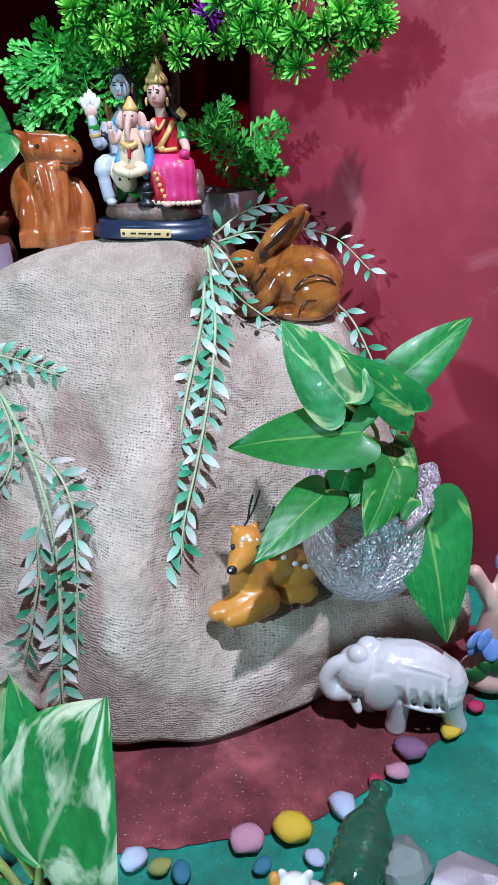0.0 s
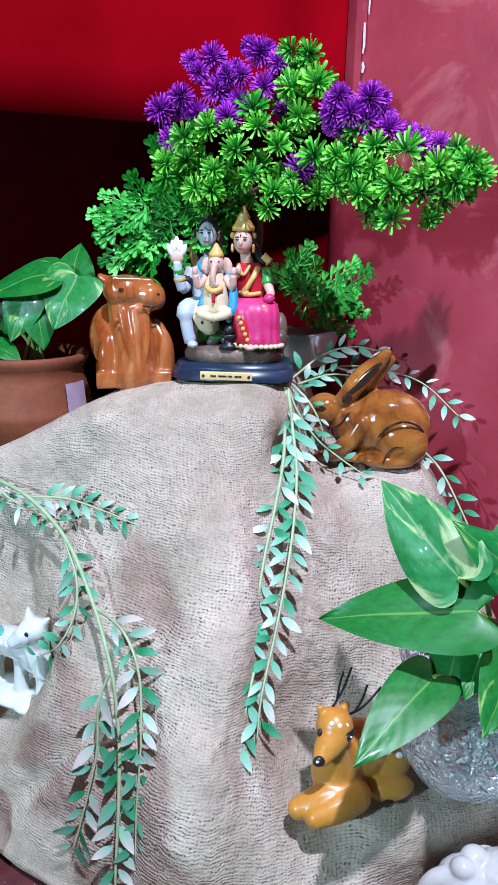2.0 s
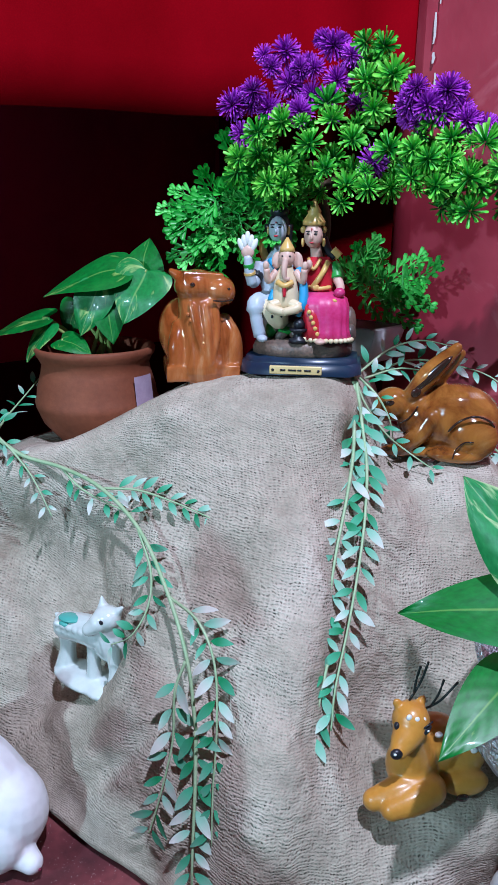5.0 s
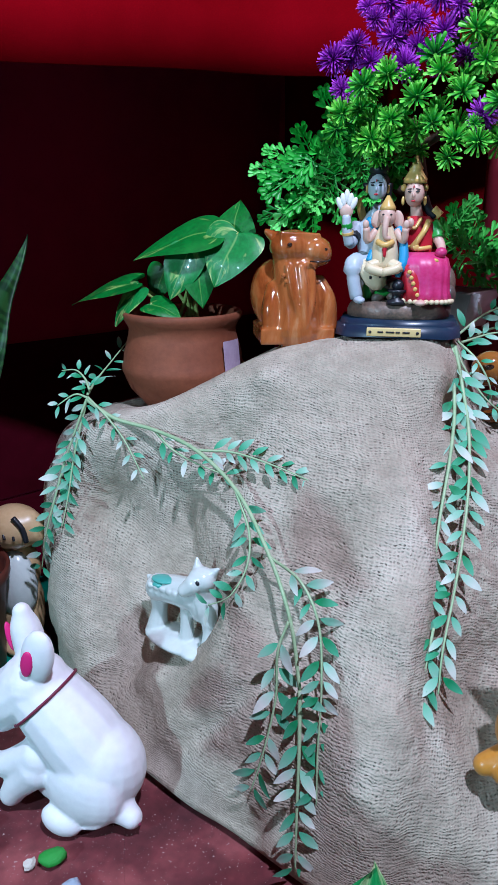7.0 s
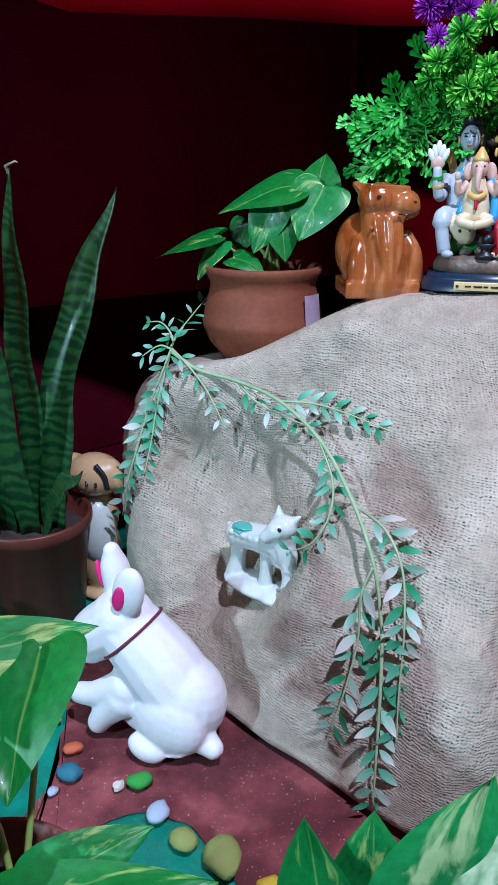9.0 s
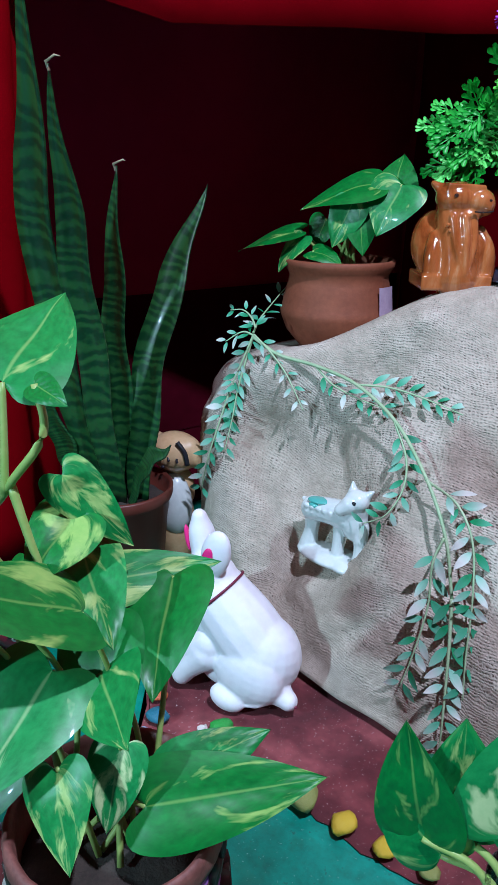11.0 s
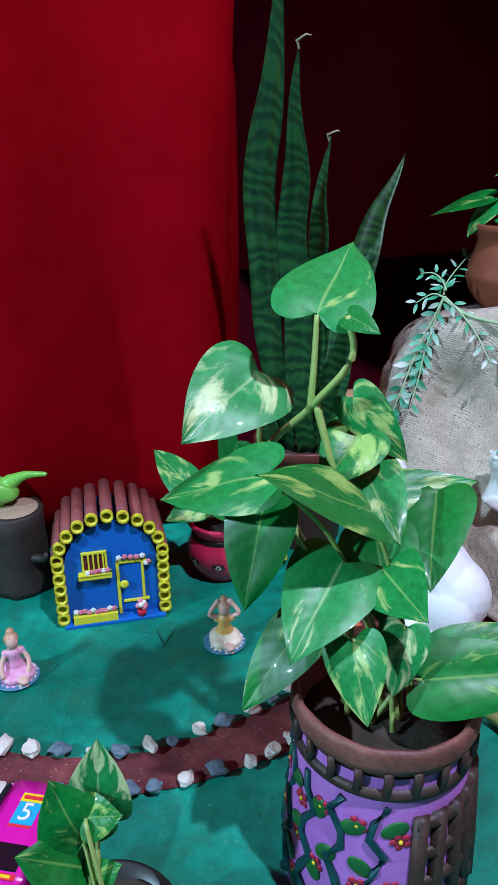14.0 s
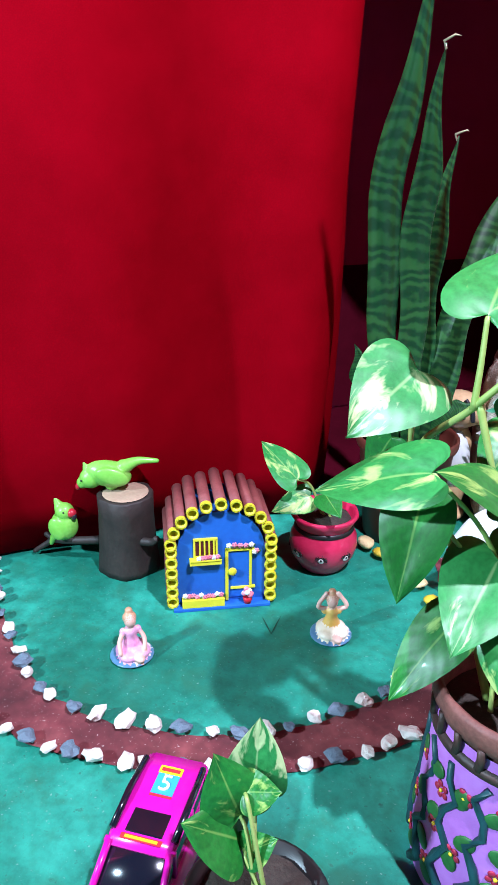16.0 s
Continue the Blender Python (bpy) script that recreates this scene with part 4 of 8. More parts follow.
for i, (b, t, w, face, mt) in enumerate((((-0.528, 0.425, 0.098), (-0.576, 0.44, 0.118), 0.032, (0.1, -0.6, 0.7), POTHOS_PALE), ((-0.52, 0.436, 0.078), (-0.545, 0.41, 0.066), 0.028, (0.2, -0.7, 0.5), POTHOS_PALE),
                                        ((-0.505, 0.436, 0.085), (-0.48, 0.42, 0.075), 0.026, (0.2, -0.7, 0.6), POTHOS))):
    add_leaf(redpot, b, t, w, mt, face, seed=90 + i)
    add_stem(redpot, [(-0.512 + 0.004 * i, 0.45, 0.052), (0.5 * (b[0] - 0.512), 0.5 * (b[1] + 0.45), b[2] - 0.01), b], 0.0013)

# small black pot in front
blackpot = thing("black_pot_pothos", "small black plastic pot with a young pothos", "potted plant", pose(-0.362, 0.103, 0.0))
bm = bmesh.new()
lathe(bm, [(0, 0), (0.026, 0), (0.028, 0.002), (0.033, 0.046), (0.0355, 0.047), (0.0358, 0.053), (0.0335, 0.054), (0.032, 0.046), (0, 0.044)], 40)
part("pot", bm, BLACK_PLASTIC, blackpot)
soil_disc(blackpot, 0.032, 0.049)
for i, (b, t, w, face, mt) in enumerate((((-0.377, 0.124, 0.097), (-0.376, 0.126, 0.138), 0.030, (0.45, -0.85, 0.25), POTHOS_WHITE), ((-0.377, 0.112, 0.090), (-0.389, 0.108, 0.124), 0.034, (0.5, -0.6, 0.5), POTHOS),
                                        ((-0.376, 0.111, 0.076), (-0.392, 0.088, 0.099), 0.034, (0.4, -0.4, 0.8), POTHOS), ((-0.376, 0.114, 0.104), (-0.360, 0.120, 0.108), 0.020, (0.4, -0.6, 0.7), POTHOS),
                                        ((-0.372, 0.108, 0.074), (-0.358, 0.114, 0.086), 0.018, (0.4, -0.5, 0.75), POTHOS))):
    add_leaf(blackpot, b, t, w, mt, face, seed=110 + i)
    add_stem(blackpot, [(-0.364 + 0.003 * i, 0.104, 0.046), (0.5 * (b[0] - 0.364), 0.5 * (b[1] + 0.104), b[2] - 0.004), b], 0.0011)

# jar with pale pothos leaves in front of the mound
GLASS = mat("jar_glass", (0.85, 0.95, 0.92), 0.05)
bsdf(GLASS).inputs["Transmission Weight"].default_value = 1.0
bsdf(GLASS).inputs["IOR"].default_value = 1.45
jar = thing("jar_pothos", "clear glass jar with large white-splashed pothos leaves", "potted plant", pose(-0.108, 0.262, 0.0))
bm = bmesh.new()
lathe(bm, [(0, 0), (0.027, 0), (0.029, 0.003), (0.029, 0.085), (0.024, 0.098), (0.023, 0.118), (0.0245, 0.120), (0.0225, 0.120), (0.0215, 0.098), (0.0265, 0.084), (0.0265, 0.005), (0, 0.004)], 40)
part("jar", bm, GLASS, jar, "clear glass jar")
bm = bmesh.new()
lathe(bm, [(0, 0.006), (0.025, 0.006), (0.0255, 0.03), (0.0255, 0.075), (0, 0.076)], 32)
part("soil", bm, SOIL, jar)
for i, (b, t, w, face, mt) in enumerate((((-0.104, 0.258, 0.128), (-0.071, 0.256, 0.219), 0.082, (-0.45, -0.8, 0.3), POTHOS_CREAM),
                                        ((-0.158, 0.262, 0.128), (-0.169, 0.260, 0.186), 0.036, (-0.1, -0.9, 0.3), POTHOS), ((-0.150, 0.264, 0.120), (-0.178, 0.262, 0.152), 0.034, (-0.3, -0.8, 0.4), POTHOS_PALE),
                                        ((-0.145, 0.268, 0.130), (-0.148, 0.268, 0.187), 0.040, (0.2, -0.9, 0.3), POTHOS_PALE), ((-0.115, 0.255, 0.110), (-0.128, 0.225, 0.112), 0.036, (-0.2, -0.6, 0.7), POTHOS),
                                        ((-0.124, 0.268, 0.140), (-0.113, 0.276, 0.206), 0.056, (0.25, -0.9, 0.25), POTHOS_WHITE))):
    add_leaf(jar, b, t, w, mt, face, seed=130 + i, droop=0.12)
    add_stem(jar, [(-0.108 + 0.004 * (i - 2), 0.262, 0.07), (0.5 * (b[0] - 0.108), 0.5 * (b[1] + 0.262), 0.5 * b[2] + 0.054), b], 0.0018)

# snake plant
SNAKE = mat("snake_leaf", (0.01, 0.08, 0.04), 0.4, coat=0.1)
_uv = coords(SNAKE, "UV")
_w = nd(SNAKE, "ShaderNodeTexWave", Scale=26.0, Distortion=13.0, Detail=8.0)
_w.bands_direction = "Y"
ln(SNAKE, _uv, _w.inputs["Vector"])
_big = noise_tex(SNAKE, 30.0, 3.0)
ln(SNAKE, mix(SNAKE, ramp(SNAKE, _w.outputs["Fac"], [(0.25, (0.1, 0.1, 0.1)), (0.85, (1, 1, 1))]), (0.002, 0.032, 0.009), mix(SNAKE, _big, (0.006, 0.060, 0.014), (0.030, 0.115, 0.026))), bsdf(SNAKE).inputs["Base Color"])
DRY = varied("dry_tip", (0.30, 0.24, 0.15), (0.45, 0.38, 0.26), 200.0, 0.8)
snake = thing("snake_plant", "snake plant with tall banded leaves in a dark brown pot", "potted plant", pose(-0.476, 0.556, 0.0))
bm = bmesh.new()
lathe(bm, [(0, 0), (0.036, 0), (0.038, 0.003), (0.047, 0.098), (0.050, 0.100), (0.0512, 0.104), (0.0512, 0.110), (0.0495, 0.112), (0.047, 0.108), (0.045, 0.09), (0, 0.088)], 48)
part("pot", bm, BROWN_POT, snake, "dark brown plastic pot")
soil_disc(snake, 0.0455, 0.096)
for k, (b, mid, t, w, face) in enumerate((
        ((-0.488, 0.545, 0.098), (-0.492, 0.500, 0.310), (-0.437, 0.425, 0.498), 0.029, (-0.1, -0.98, 0.1)),
        ((-0.470, 0.545, 0.098), (-0.465, 0.505, 0.290), (-0.434, 0.439, 0.441), 0.025, (0.15, -0.97, 0.1)),
        ((-0.468, 0.566, 0.098), (-0.474, 0.566, 0.250), (-0.455, 0.545, 0.386), 0.024, (0.05, -0.99, 0.1)),
        ((-0.456, 0.560, 0.098), (-0.445, 0.580, 0.240), (-0.418, 0.632, 0.373), 0.030, (0.2, -0.97, 0.1)),
        ((-0.500, 0.540, 0.098), (-0.512, 0.535, 0.150), (-0.524, 0.520, 0.204), 0.026, (0.0, -0.99, 0.1)),
        ((-0.452, 0.540, 0.098), (-0.430, 0.532, 0.145), (-0.404, 0.528, 0.168), 0.017, (-0.3, -0.8, 0.5)))):
    line = spline([b, mid, t], 14)
    bm = bmesh.new()
    layer = bm.loops.layers.uv.verify()
    n = len(line) - 1
    rows, acc = [], 0.0
    for i, p in enumerate(line):
        v = i / n
        d = Vector(line[min(i + 1, n)] - line[max(i - 1, 0)]).normalized()
        z = Vector(face)
        z = (z - z.dot(d) * d).normalized()
        x = d.cross(z)
        half = 0.87 * w / 2 * (0.62 + 0.55 * math.sin(math.pi * min(1, v * 0.9 + 0.08))) * (1 if v < 0.72 else max(0.02, ((1 - v) / 0.28) ** 0.7))
        x = (Matrix.Rotation(0.25 * math.sin(3 * v + k), 3, d) @ x)
        row = []
        for u in (-1, -0.5, 0, 0.5, 1):
            q = Vector(p) + x * (u * half) + z * (0.35 * half * abs(u) ** 1.5) + x * 0.002 * math.sin(18 * v + k)
            row.append((bm.verts.new(q), (u * half, v * 0.38)))
        rows.append(row)
    for a, c in zip(rows, rows[1:]):
        for i in range(4):
            quad = (a[i], a[i + 1], c[i + 1], c[i])
            f = bm.faces.new([q[0] for q in quad])
            for loop, q in zip(f.loops, quad):
                loop[layer].uv = q[1]
    ob = part("leaf", bm, SNAKE, snake)
    ob.matrix_basis = snake.matrix_basis.inverted()
    md = ob.modifiers.new("thickness", "SOLIDIFY")
    md.thickness = 0.0016
    if k < 3:
        bm = bmesh.new()
        t = Vector(t)
        tube(bm, [t - Vector((0, 0, 0.004)), t + Vector((-0.002, 0, 0.001)), t + Vector((0.004 + 0.002 * k, -0.002, 0.004)), t + Vector((0.010, -0.002, 0.003))], [0.0011, 0.0011, 0.0007, 0.0002], 6)
        ob = part("dry_tip", bm, DRY, snake, "dry curled leaf tip")
        ob.matrix_basis = snake.matrix_basis.inverted()

# ---- trailing vines ----
VINE_LEAF = mat("vine_leaf", (0.05, 0.30, 0.12), 0.6, spec=0.22)
_r = nd(VINE_LEAF, "ShaderNodeObjectInfo").outputs["Random"]
_uv = nd(VINE_LEAF, "ShaderNodeSeparateXYZ")
ln(VINE_LEAF, coords(VINE_LEAF, "UV"), _uv.inputs[0])
_f = math_node(VINE_LEAF, "ADD", math_node(VINE_LEAF, "MULTIPLY", _r, 0.75), math_node(VINE_LEAF, "MULTIPLY", _uv.outputs[1], 0.5))
ln(VINE_LEAF, ramp(VINE_LEAF, _f, [(0.15, (0.016, 0.20, 0.075)), (0.45, (0.09, 0.37, 0.22)), (0.75, (0.28, 0.50, 0.38)), (1.0, (0.60, 0.62, 0.56))]), bsdf(VINE_LEAF).inputs["Base Color"])
VINE_STEM = varied("vine_stem", (0.26, 0.42, 0.22), (0.44, 0.55, 0.34), 80.0, 0.5)
LEAFLETS = []
for s in range(4):
    bm = bmesh.new()
    leaf_mesh(bm, 0.0180, 0.0076, 0.35, 0.3, lobe=0.0, nu=4, nv=1, wave=0.02, seed=s)
    LEAFLETS.append(finish(bm, "leaflet", VINE_LEAF))


def frond(parent, pts, spacing=0.0085, size=1.0, r=0.0009, start=0.12, face=None, seed=0, both=True, stem_material=None):
    """A stem with paired leaflets."""
    rng = random.Random(seed)
    line = [Vector(p) for p in spline(pts, 10)]
    n = len(line) - 1
    bm = bmesh.new()
    tube(bm, line, [r * (1.2 - 0.7 * i / n) for i in range(n + 1)], 6)
    ob = part("stem", bm, stem_material or VINE_STEM, parent)
    ob.matrix_basis = parent.matrix_basis.inverted()
    total = sum((b - a).length for a, b in zip(line, line[1:]))
    walked, nxt, k = 0.0, start * total, 0
    for i, (a, b) in enumerate(zip(line, line[1:])):
        step = (b - a).length
        while walked + step >= nxt:
            p = a.lerp(b, (nxt - walked) / max(step, 1e-9))
            d = (b - a).normalized()
            z = Vector(face) if face else EYEWARD.copy()
            z = (z - z.dot(d) * d).normalized()
            x = d.cross(z)
            for side in ((-1, 1) if both else (rng.choice((-1, 1)),)):
                out = (x * side * 0.85 + d * rng.uniform(0.35, 1.25) + z * rng.uniform(-0.2, 0.5)).normalized()
                m, _ = frame_at(p + out * 0.002, p + out * 0.02, z + 0.5 * Vector((rng.uniform(-1, 1), rng.uniform(-1, 1), rng.uniform(-1, 1))))
                sc = size * rng.uniform(0.78, 1.12) * (1 - 0.25 * nxt / total)
                o = new("leaf", LEAFLETS[rng.randrange(4)])
                o.parent = parent
                o.matrix_basis = parent.matrix_basis.inverted() @ m @ Matrix.Scale(sc, 4)
            nxt += 1.62 * spacing * rng.uniform(0.75, 1.25)
            k += 1
        walked += step


vine1 = thing("trailing_vine", "pale green trailing vine draped over the burlap front", "vine", pose(-0.335, 0.60, 0.235), "trailing vines")
main = [(-0.363, 0.606, 0.249), (-0.337, 0.600, 0.237), (-0.300, 0.590, 0.233), (-0.262, 0.572, 0.226), (-0.225, 0.546, 0.208), (-0.195, 0.512, 0.180), (-0.176, 0.487, 0.150), (-0.166, 0.468, 0.115), (-0.163, 0.452, 0.082), (-0.161, 0.436, 0.048), (-0.160, 0.430, 0.016)]
frond(vine1, main[7:], 0.0075, 1.0, 0.0012, 0.02, seed=1)
add_stem(vine1, main[:8], 0.0015, "main_stem", VINE_STEM)
frond(vine1, [(-0.262, 0.573, 0.226), (-0.235, 0.574, 0.226), (-0.205, 0.566, 0.222), (-0.175, 0.558, 0.215)], 0.0062, 0.85, seed=2)
frond(vine1, [(-0.300, 0.590, 0.232), (-0.285, 0.584, 0.221), (-0.262, 0.576, 0.214), (-0.238, 0.566, 0.211)], 0.0075, 0.8, seed=3)
frond(vine1, [(-0.226, 0.546, 0.208), (-0.213, 0.531, 0.186), (-0.212, 0.520, 0.165), (-0.222, 0.513, 0.146), (-0.238, 0.516, 0.135)], 0.007, 0.95, seed=4)
frond(vine1, [(-0.196, 0.512, 0.180), (-0.172, 0.500, 0.170), (-0.158, 0.485, 0.150), (-0.153, 0.468, 0.118), (-0.152, 0.452, 0.085), (-0.150, 0.440, 0.058)], 0.0078, 0.95, seed=5)
frond(vine1, [(-0.177, 0.486, 0.150), (-0.182, 0.478, 0.132), (-0.181, 0.468, 0.105), (-0.186, 0.456, 0.074), (-0.192, 0.449, 0.050)], 0.0078, 1.05, seed=6)
frond(vine1, [(-0.362, 0.606, 0.251), (-0.345, 0.600, 0.239), (-0.329, 0.594, 0.224), (-0.318, 0.588, 0.210), (-0.308, 0.582, 0.196)], 0.0072, 0.68, seed=7)

vine2 = thing("trailing_vine", "pale green trailing vine hanging beside the statue plinth", "vine", pose(-0.087, 0.655, 0.298), "trailing vines")
frond(vine2, [(-0.088, 0.650, 0.300), (-0.086, 0.628, 0.280), (-0.084, 0.602, 0.256), (-0.086, 0.572, 0.232), (-0.090, 0.545, 0.205), (-0.092, 0.525, 0.180), (-0.093, 0.505, 0.158)], 0.0082, 1.0, 0.0014, seed=11)
frond(vine2, [(-0.086, 0.648, 0.298), (-0.080, 0.622, 0.275), (-0.074, 0.596, 0.248), (-0.073, 0.566, 0.222), (-0.075, 0.540, 0.196), (-0.079, 0.515, 0.168), (-0.084, 0.492, 0.140), (-0.085, 0.480, 0.118)], 0.0078, 1.05, 0.0012, seed=12)
frond(vine2, [(-0.087, 0.650, 0.299), (-0.078, 0.640, 0.282), (-0.062, 0.634, 0.262), (-0.045, 0.630, 0.250), (-0.026, 0.622, 0.240)], 0.0088, 0.8, seed=13)
frond(vine2, [(-0.084, 0.655, 0.299), (-0.070, 0.645, 0.288), (-0.060, 0.640, 0.272), (-0.056, 0.638, 0.256)], 0.008, 0.7, seed=14)
frond(vine2, [(-0.090, 0.500, 0.150), (-0.093, 0.488, 0.132), (-0.096, 0.474, 0.112)], 0.0075, 1.0, seed=15)

vine3 = thing("trailing_vine", "trailing vine sprigs behind the brown rabbit against the wall", "vine", pose(-0.065, 0.69, 0.30), "trailing vines")
frond(vine3, [(-0.085, 0.668, 0.300), (-0.062, 0.690, 0.316), (-0.038, 0.700, 0.322), (-0.012, 0.700, 0.318)], 0.0085, 0.9, seed=21)
frond(vine3, [(-0.075, 0.675, 0.298), (-0.045, 0.705, 0.305), (-0.010, 0.706, 0.302), (0.018, 0.690, 0.296), (0.044, 0.670, 0.276)], 0.0095, 0.9, seed=22)
frond(vine3, [(0.016, 0.680, 0.248), (0.032, 0.664, 0.236), (0.046, 0.650, 0.214), (0.060, 0.635, 0.185), (0.066, 0.625, 0.155)], 0.009, 1.0, seed=23)
frond(vine3, [(0.010, 0.685, 0.245), (0.026, 0.668, 0.226), (0.038, 0.652, 0.200), (0.055, 0.640, 0.166)], 0.0085, 0.8, seed=24)
frond(vine3, [(-0.08, 0.668, 0.296), (-0.055, 0.682, 0.302), (-0.032, 0.688, 0.300)], 0.007, 0.8, seed=25)

vine4 = thing("trailing_vine", "trailing vine sprigs hanging off the shoulder beside the clay pot", "vine", pose(-0.363, 0.606, 0.245), "trailing vines")
frond(vine4, [(-0.363, 0.606, 0.249), (-0.367, 0.602, 0.237), (-0.376, 0.598, 0.213), (-0.384, 0.596, 0.193)], 0.0060, 0.82, 0.0011, 0.05, seed=31)
frond(vine4, [(-0.362, 0.610, 0.256), (-0.368, 0.615, 0.264), (-0.378, 0.620, 0.269), (-0.390, 0.620, 0.268)], 0.0062, 0.72, 0.0009, 0.05, seed=32)
frond(vine4, [(-0.364, 0.610, 0.252), (-0.370, 0.640, 0.257), (-0.367, 0.665, 0.268), (-0.356, 0.680, 0.285)], 0.0070, 0.95, 0.0009, 0.2, seed=33)
frond(vine4, [(-0.363, 0.608, 0.250), (-0.374, 0.608, 0.252), (-0.388, 0.604, 0.243)], 0.0065, 0.75, 0.0009, 0.1, seed=34)
frond(vine4, [(-0.381, 0.596, 0.199), (-0.389, 0.586, 0.165), (-0.395, 0.582, 0.142), (-0.404, 0.584, 0.106)], 0.0068, 0.95, 0.0009, 0.02, seed=35)
frond(vine4, [(-0.363, 0.607, 0.250), (-0.372, 0.596, 0.206), (-0.374, 0.586, 0.178), (-0.378, 0.578, 0.150)], 0.0075, 0.85, 0.0009, 0.3, seed=36)

# ---- flowering bonsai behind the statue ----
NEEDLE = mat("lime_needles", (0.08, 0.42, 0.02), 0.45)
_r = nd(NEEDLE, "ShaderNodeObjectInfo").outputs["Random"]
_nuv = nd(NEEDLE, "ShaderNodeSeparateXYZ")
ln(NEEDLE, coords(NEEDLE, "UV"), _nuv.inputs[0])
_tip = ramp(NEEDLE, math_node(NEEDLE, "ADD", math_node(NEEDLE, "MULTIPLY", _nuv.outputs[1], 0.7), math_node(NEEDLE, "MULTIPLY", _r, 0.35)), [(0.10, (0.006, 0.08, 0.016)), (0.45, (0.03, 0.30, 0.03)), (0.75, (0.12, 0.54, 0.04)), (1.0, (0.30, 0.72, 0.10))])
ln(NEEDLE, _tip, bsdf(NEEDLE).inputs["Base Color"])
VIOLET = mat("violet_needles", (0.16, 0.01, 0.36), 0.55)
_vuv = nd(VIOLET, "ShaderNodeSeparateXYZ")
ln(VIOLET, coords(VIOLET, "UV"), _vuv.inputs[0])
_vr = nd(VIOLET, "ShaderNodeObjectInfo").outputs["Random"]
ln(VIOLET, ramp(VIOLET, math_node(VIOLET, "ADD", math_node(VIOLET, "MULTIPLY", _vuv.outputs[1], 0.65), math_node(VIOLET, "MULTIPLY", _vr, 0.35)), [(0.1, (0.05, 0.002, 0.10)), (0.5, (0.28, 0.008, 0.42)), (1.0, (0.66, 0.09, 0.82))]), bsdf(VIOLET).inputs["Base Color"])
FERN = mat("fern_green", (0.02, 0.22, 0.03), 0.42)
_fr = nd(FERN, "ShaderNodeObjectInfo").outputs["Random"]
ln(FERN, ramp(FERN, math_node(FERN, "ADD", math_node(FERN, "MULTIPLY", noise_tex(FERN, 90.0), 0.5), math_node(FERN, "MULTIPLY", _fr, 0.5)), [(0.2, (0.012, 0.22, 0.020)), (0.5, (0.06, 0.48, 0.05)), (0.8, (0.20, 0.70, 0.16))]), bsdf(FERN).inputs["Base Color"])


def blade(bm, layer, base, out, side, length, width, flare=1.0):
    """One flat needle with a slightly folded, blunt tip."""
    b, o, s = Vector(base), Vector(out), Vector(side)
    up = o.cross(s) * width * 0.35
    pts = []
    for v, w in ((0.0, 0.35), (0.55, 0.8 * flare), (0.86, 1.0 * flare), (0.97, 0.8 * flare), (1.0, 0.35 * flare)):
        c = b + o * (length * v)
        pts.append(((c - s * width * w / 2, v), (c + up, v), (c + s * width * w / 2, v)))
    rows = [[(bm.verts.new(p), v) for p, v in r] for r in pts]
    for a, c in zip(rows, rows[1:]):
        for i in range(2):
            quad = (a[i], a[i + 1], c[i + 1], c[i])
            f = bm.faces.new([q[0] for q in quad])
            for loop, q, uu in zip(f.loops, quad, (i, i + 1, i + 1, i)):
                loop[layer].uv = (uu / 2, q[1])


def tuft_mesh(name, count, length, width, material, seed, spread=1.0, flare=1.0):
    rng = random.Random(seed)
    bm = bmesh.new()
    layer = bm.loops.layers.uv.verify()
    for k in range(count):
        z = 1 - spread * 1.25 * (k + 0.5) / count
        a = k * 2.399963
        r = math.sqrt(max(0, 1 - z * z))
        o = Vector((r * math.cos(a), r * math.sin(a), z + rng.uniform(-0.1, 0.1))).normalized()
        s = o.cross(Vector((rng.uniform(-1, 1), rng.uniform(-1, 1), rng.uniform(-1, 1)))).normalized()
        blade(bm, layer, o * 0.001, o, s, length * rng.uniform(0.8, 1.12), width, flare)
    return finish(bm, name, material)


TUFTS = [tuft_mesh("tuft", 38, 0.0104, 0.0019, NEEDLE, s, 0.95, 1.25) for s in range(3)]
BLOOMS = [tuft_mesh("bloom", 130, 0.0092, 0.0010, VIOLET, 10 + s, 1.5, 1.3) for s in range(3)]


def fern_mesh(seed):
    """A flat spray of forked leaflets with blunt finger tips."""
    rng = random.Random(seed)
    bm = bmesh.new()
    layer = bm.loops.layers.uv.verify()
    length = 0.036
    for k in range(6):
        v = 0.08 + 0.85 * k / 5
        for side in (-1, 1):
            o = Vector((side * (1.0 - 0.5 * v), 0.50 + 0.45 * v, rng.uniform(-0.15, 0.40))).normalized()
            b = Vector((0, length * v, -0.12 * length * v * v))
            size = 0.0150 * (1 - 0.28 * v) * rng.uniform(0.85, 1.12)
            s = o.cross(Vector((0, 0, 1))).normalized()
            blade(bm, layer, b, o, s, size, 0.0030, 1.15)
            o2 = (o - 0.75 * side * s + Vector((0, 0, rng.uniform(0.0, 0.3)))).normalized()
            blade(bm, layer, b + o * size * 0.38, o2, o2.cross(Vector((0, 0, 1))).normalized(), size * 0.58, 0.0027, 1.15)
    for turn in (-0.5, 0.0, 0.5):
        o = Vector((turn, 1, -0.05)).normalized()
        blade(bm, layer, (0, length * 0.92, -0.11 * length), o, o.cross(Vector((0, 0, 1))).normalized(), 0.011, 0.0028, 1.15)
    blade(bm, layer, (0, 0, 0), Vector((0, 1, -0.08)).normalized(), Vector((1, 0, 0)), length, 0.0013, 0.7)
    return finish(bm, "fern", FERN)


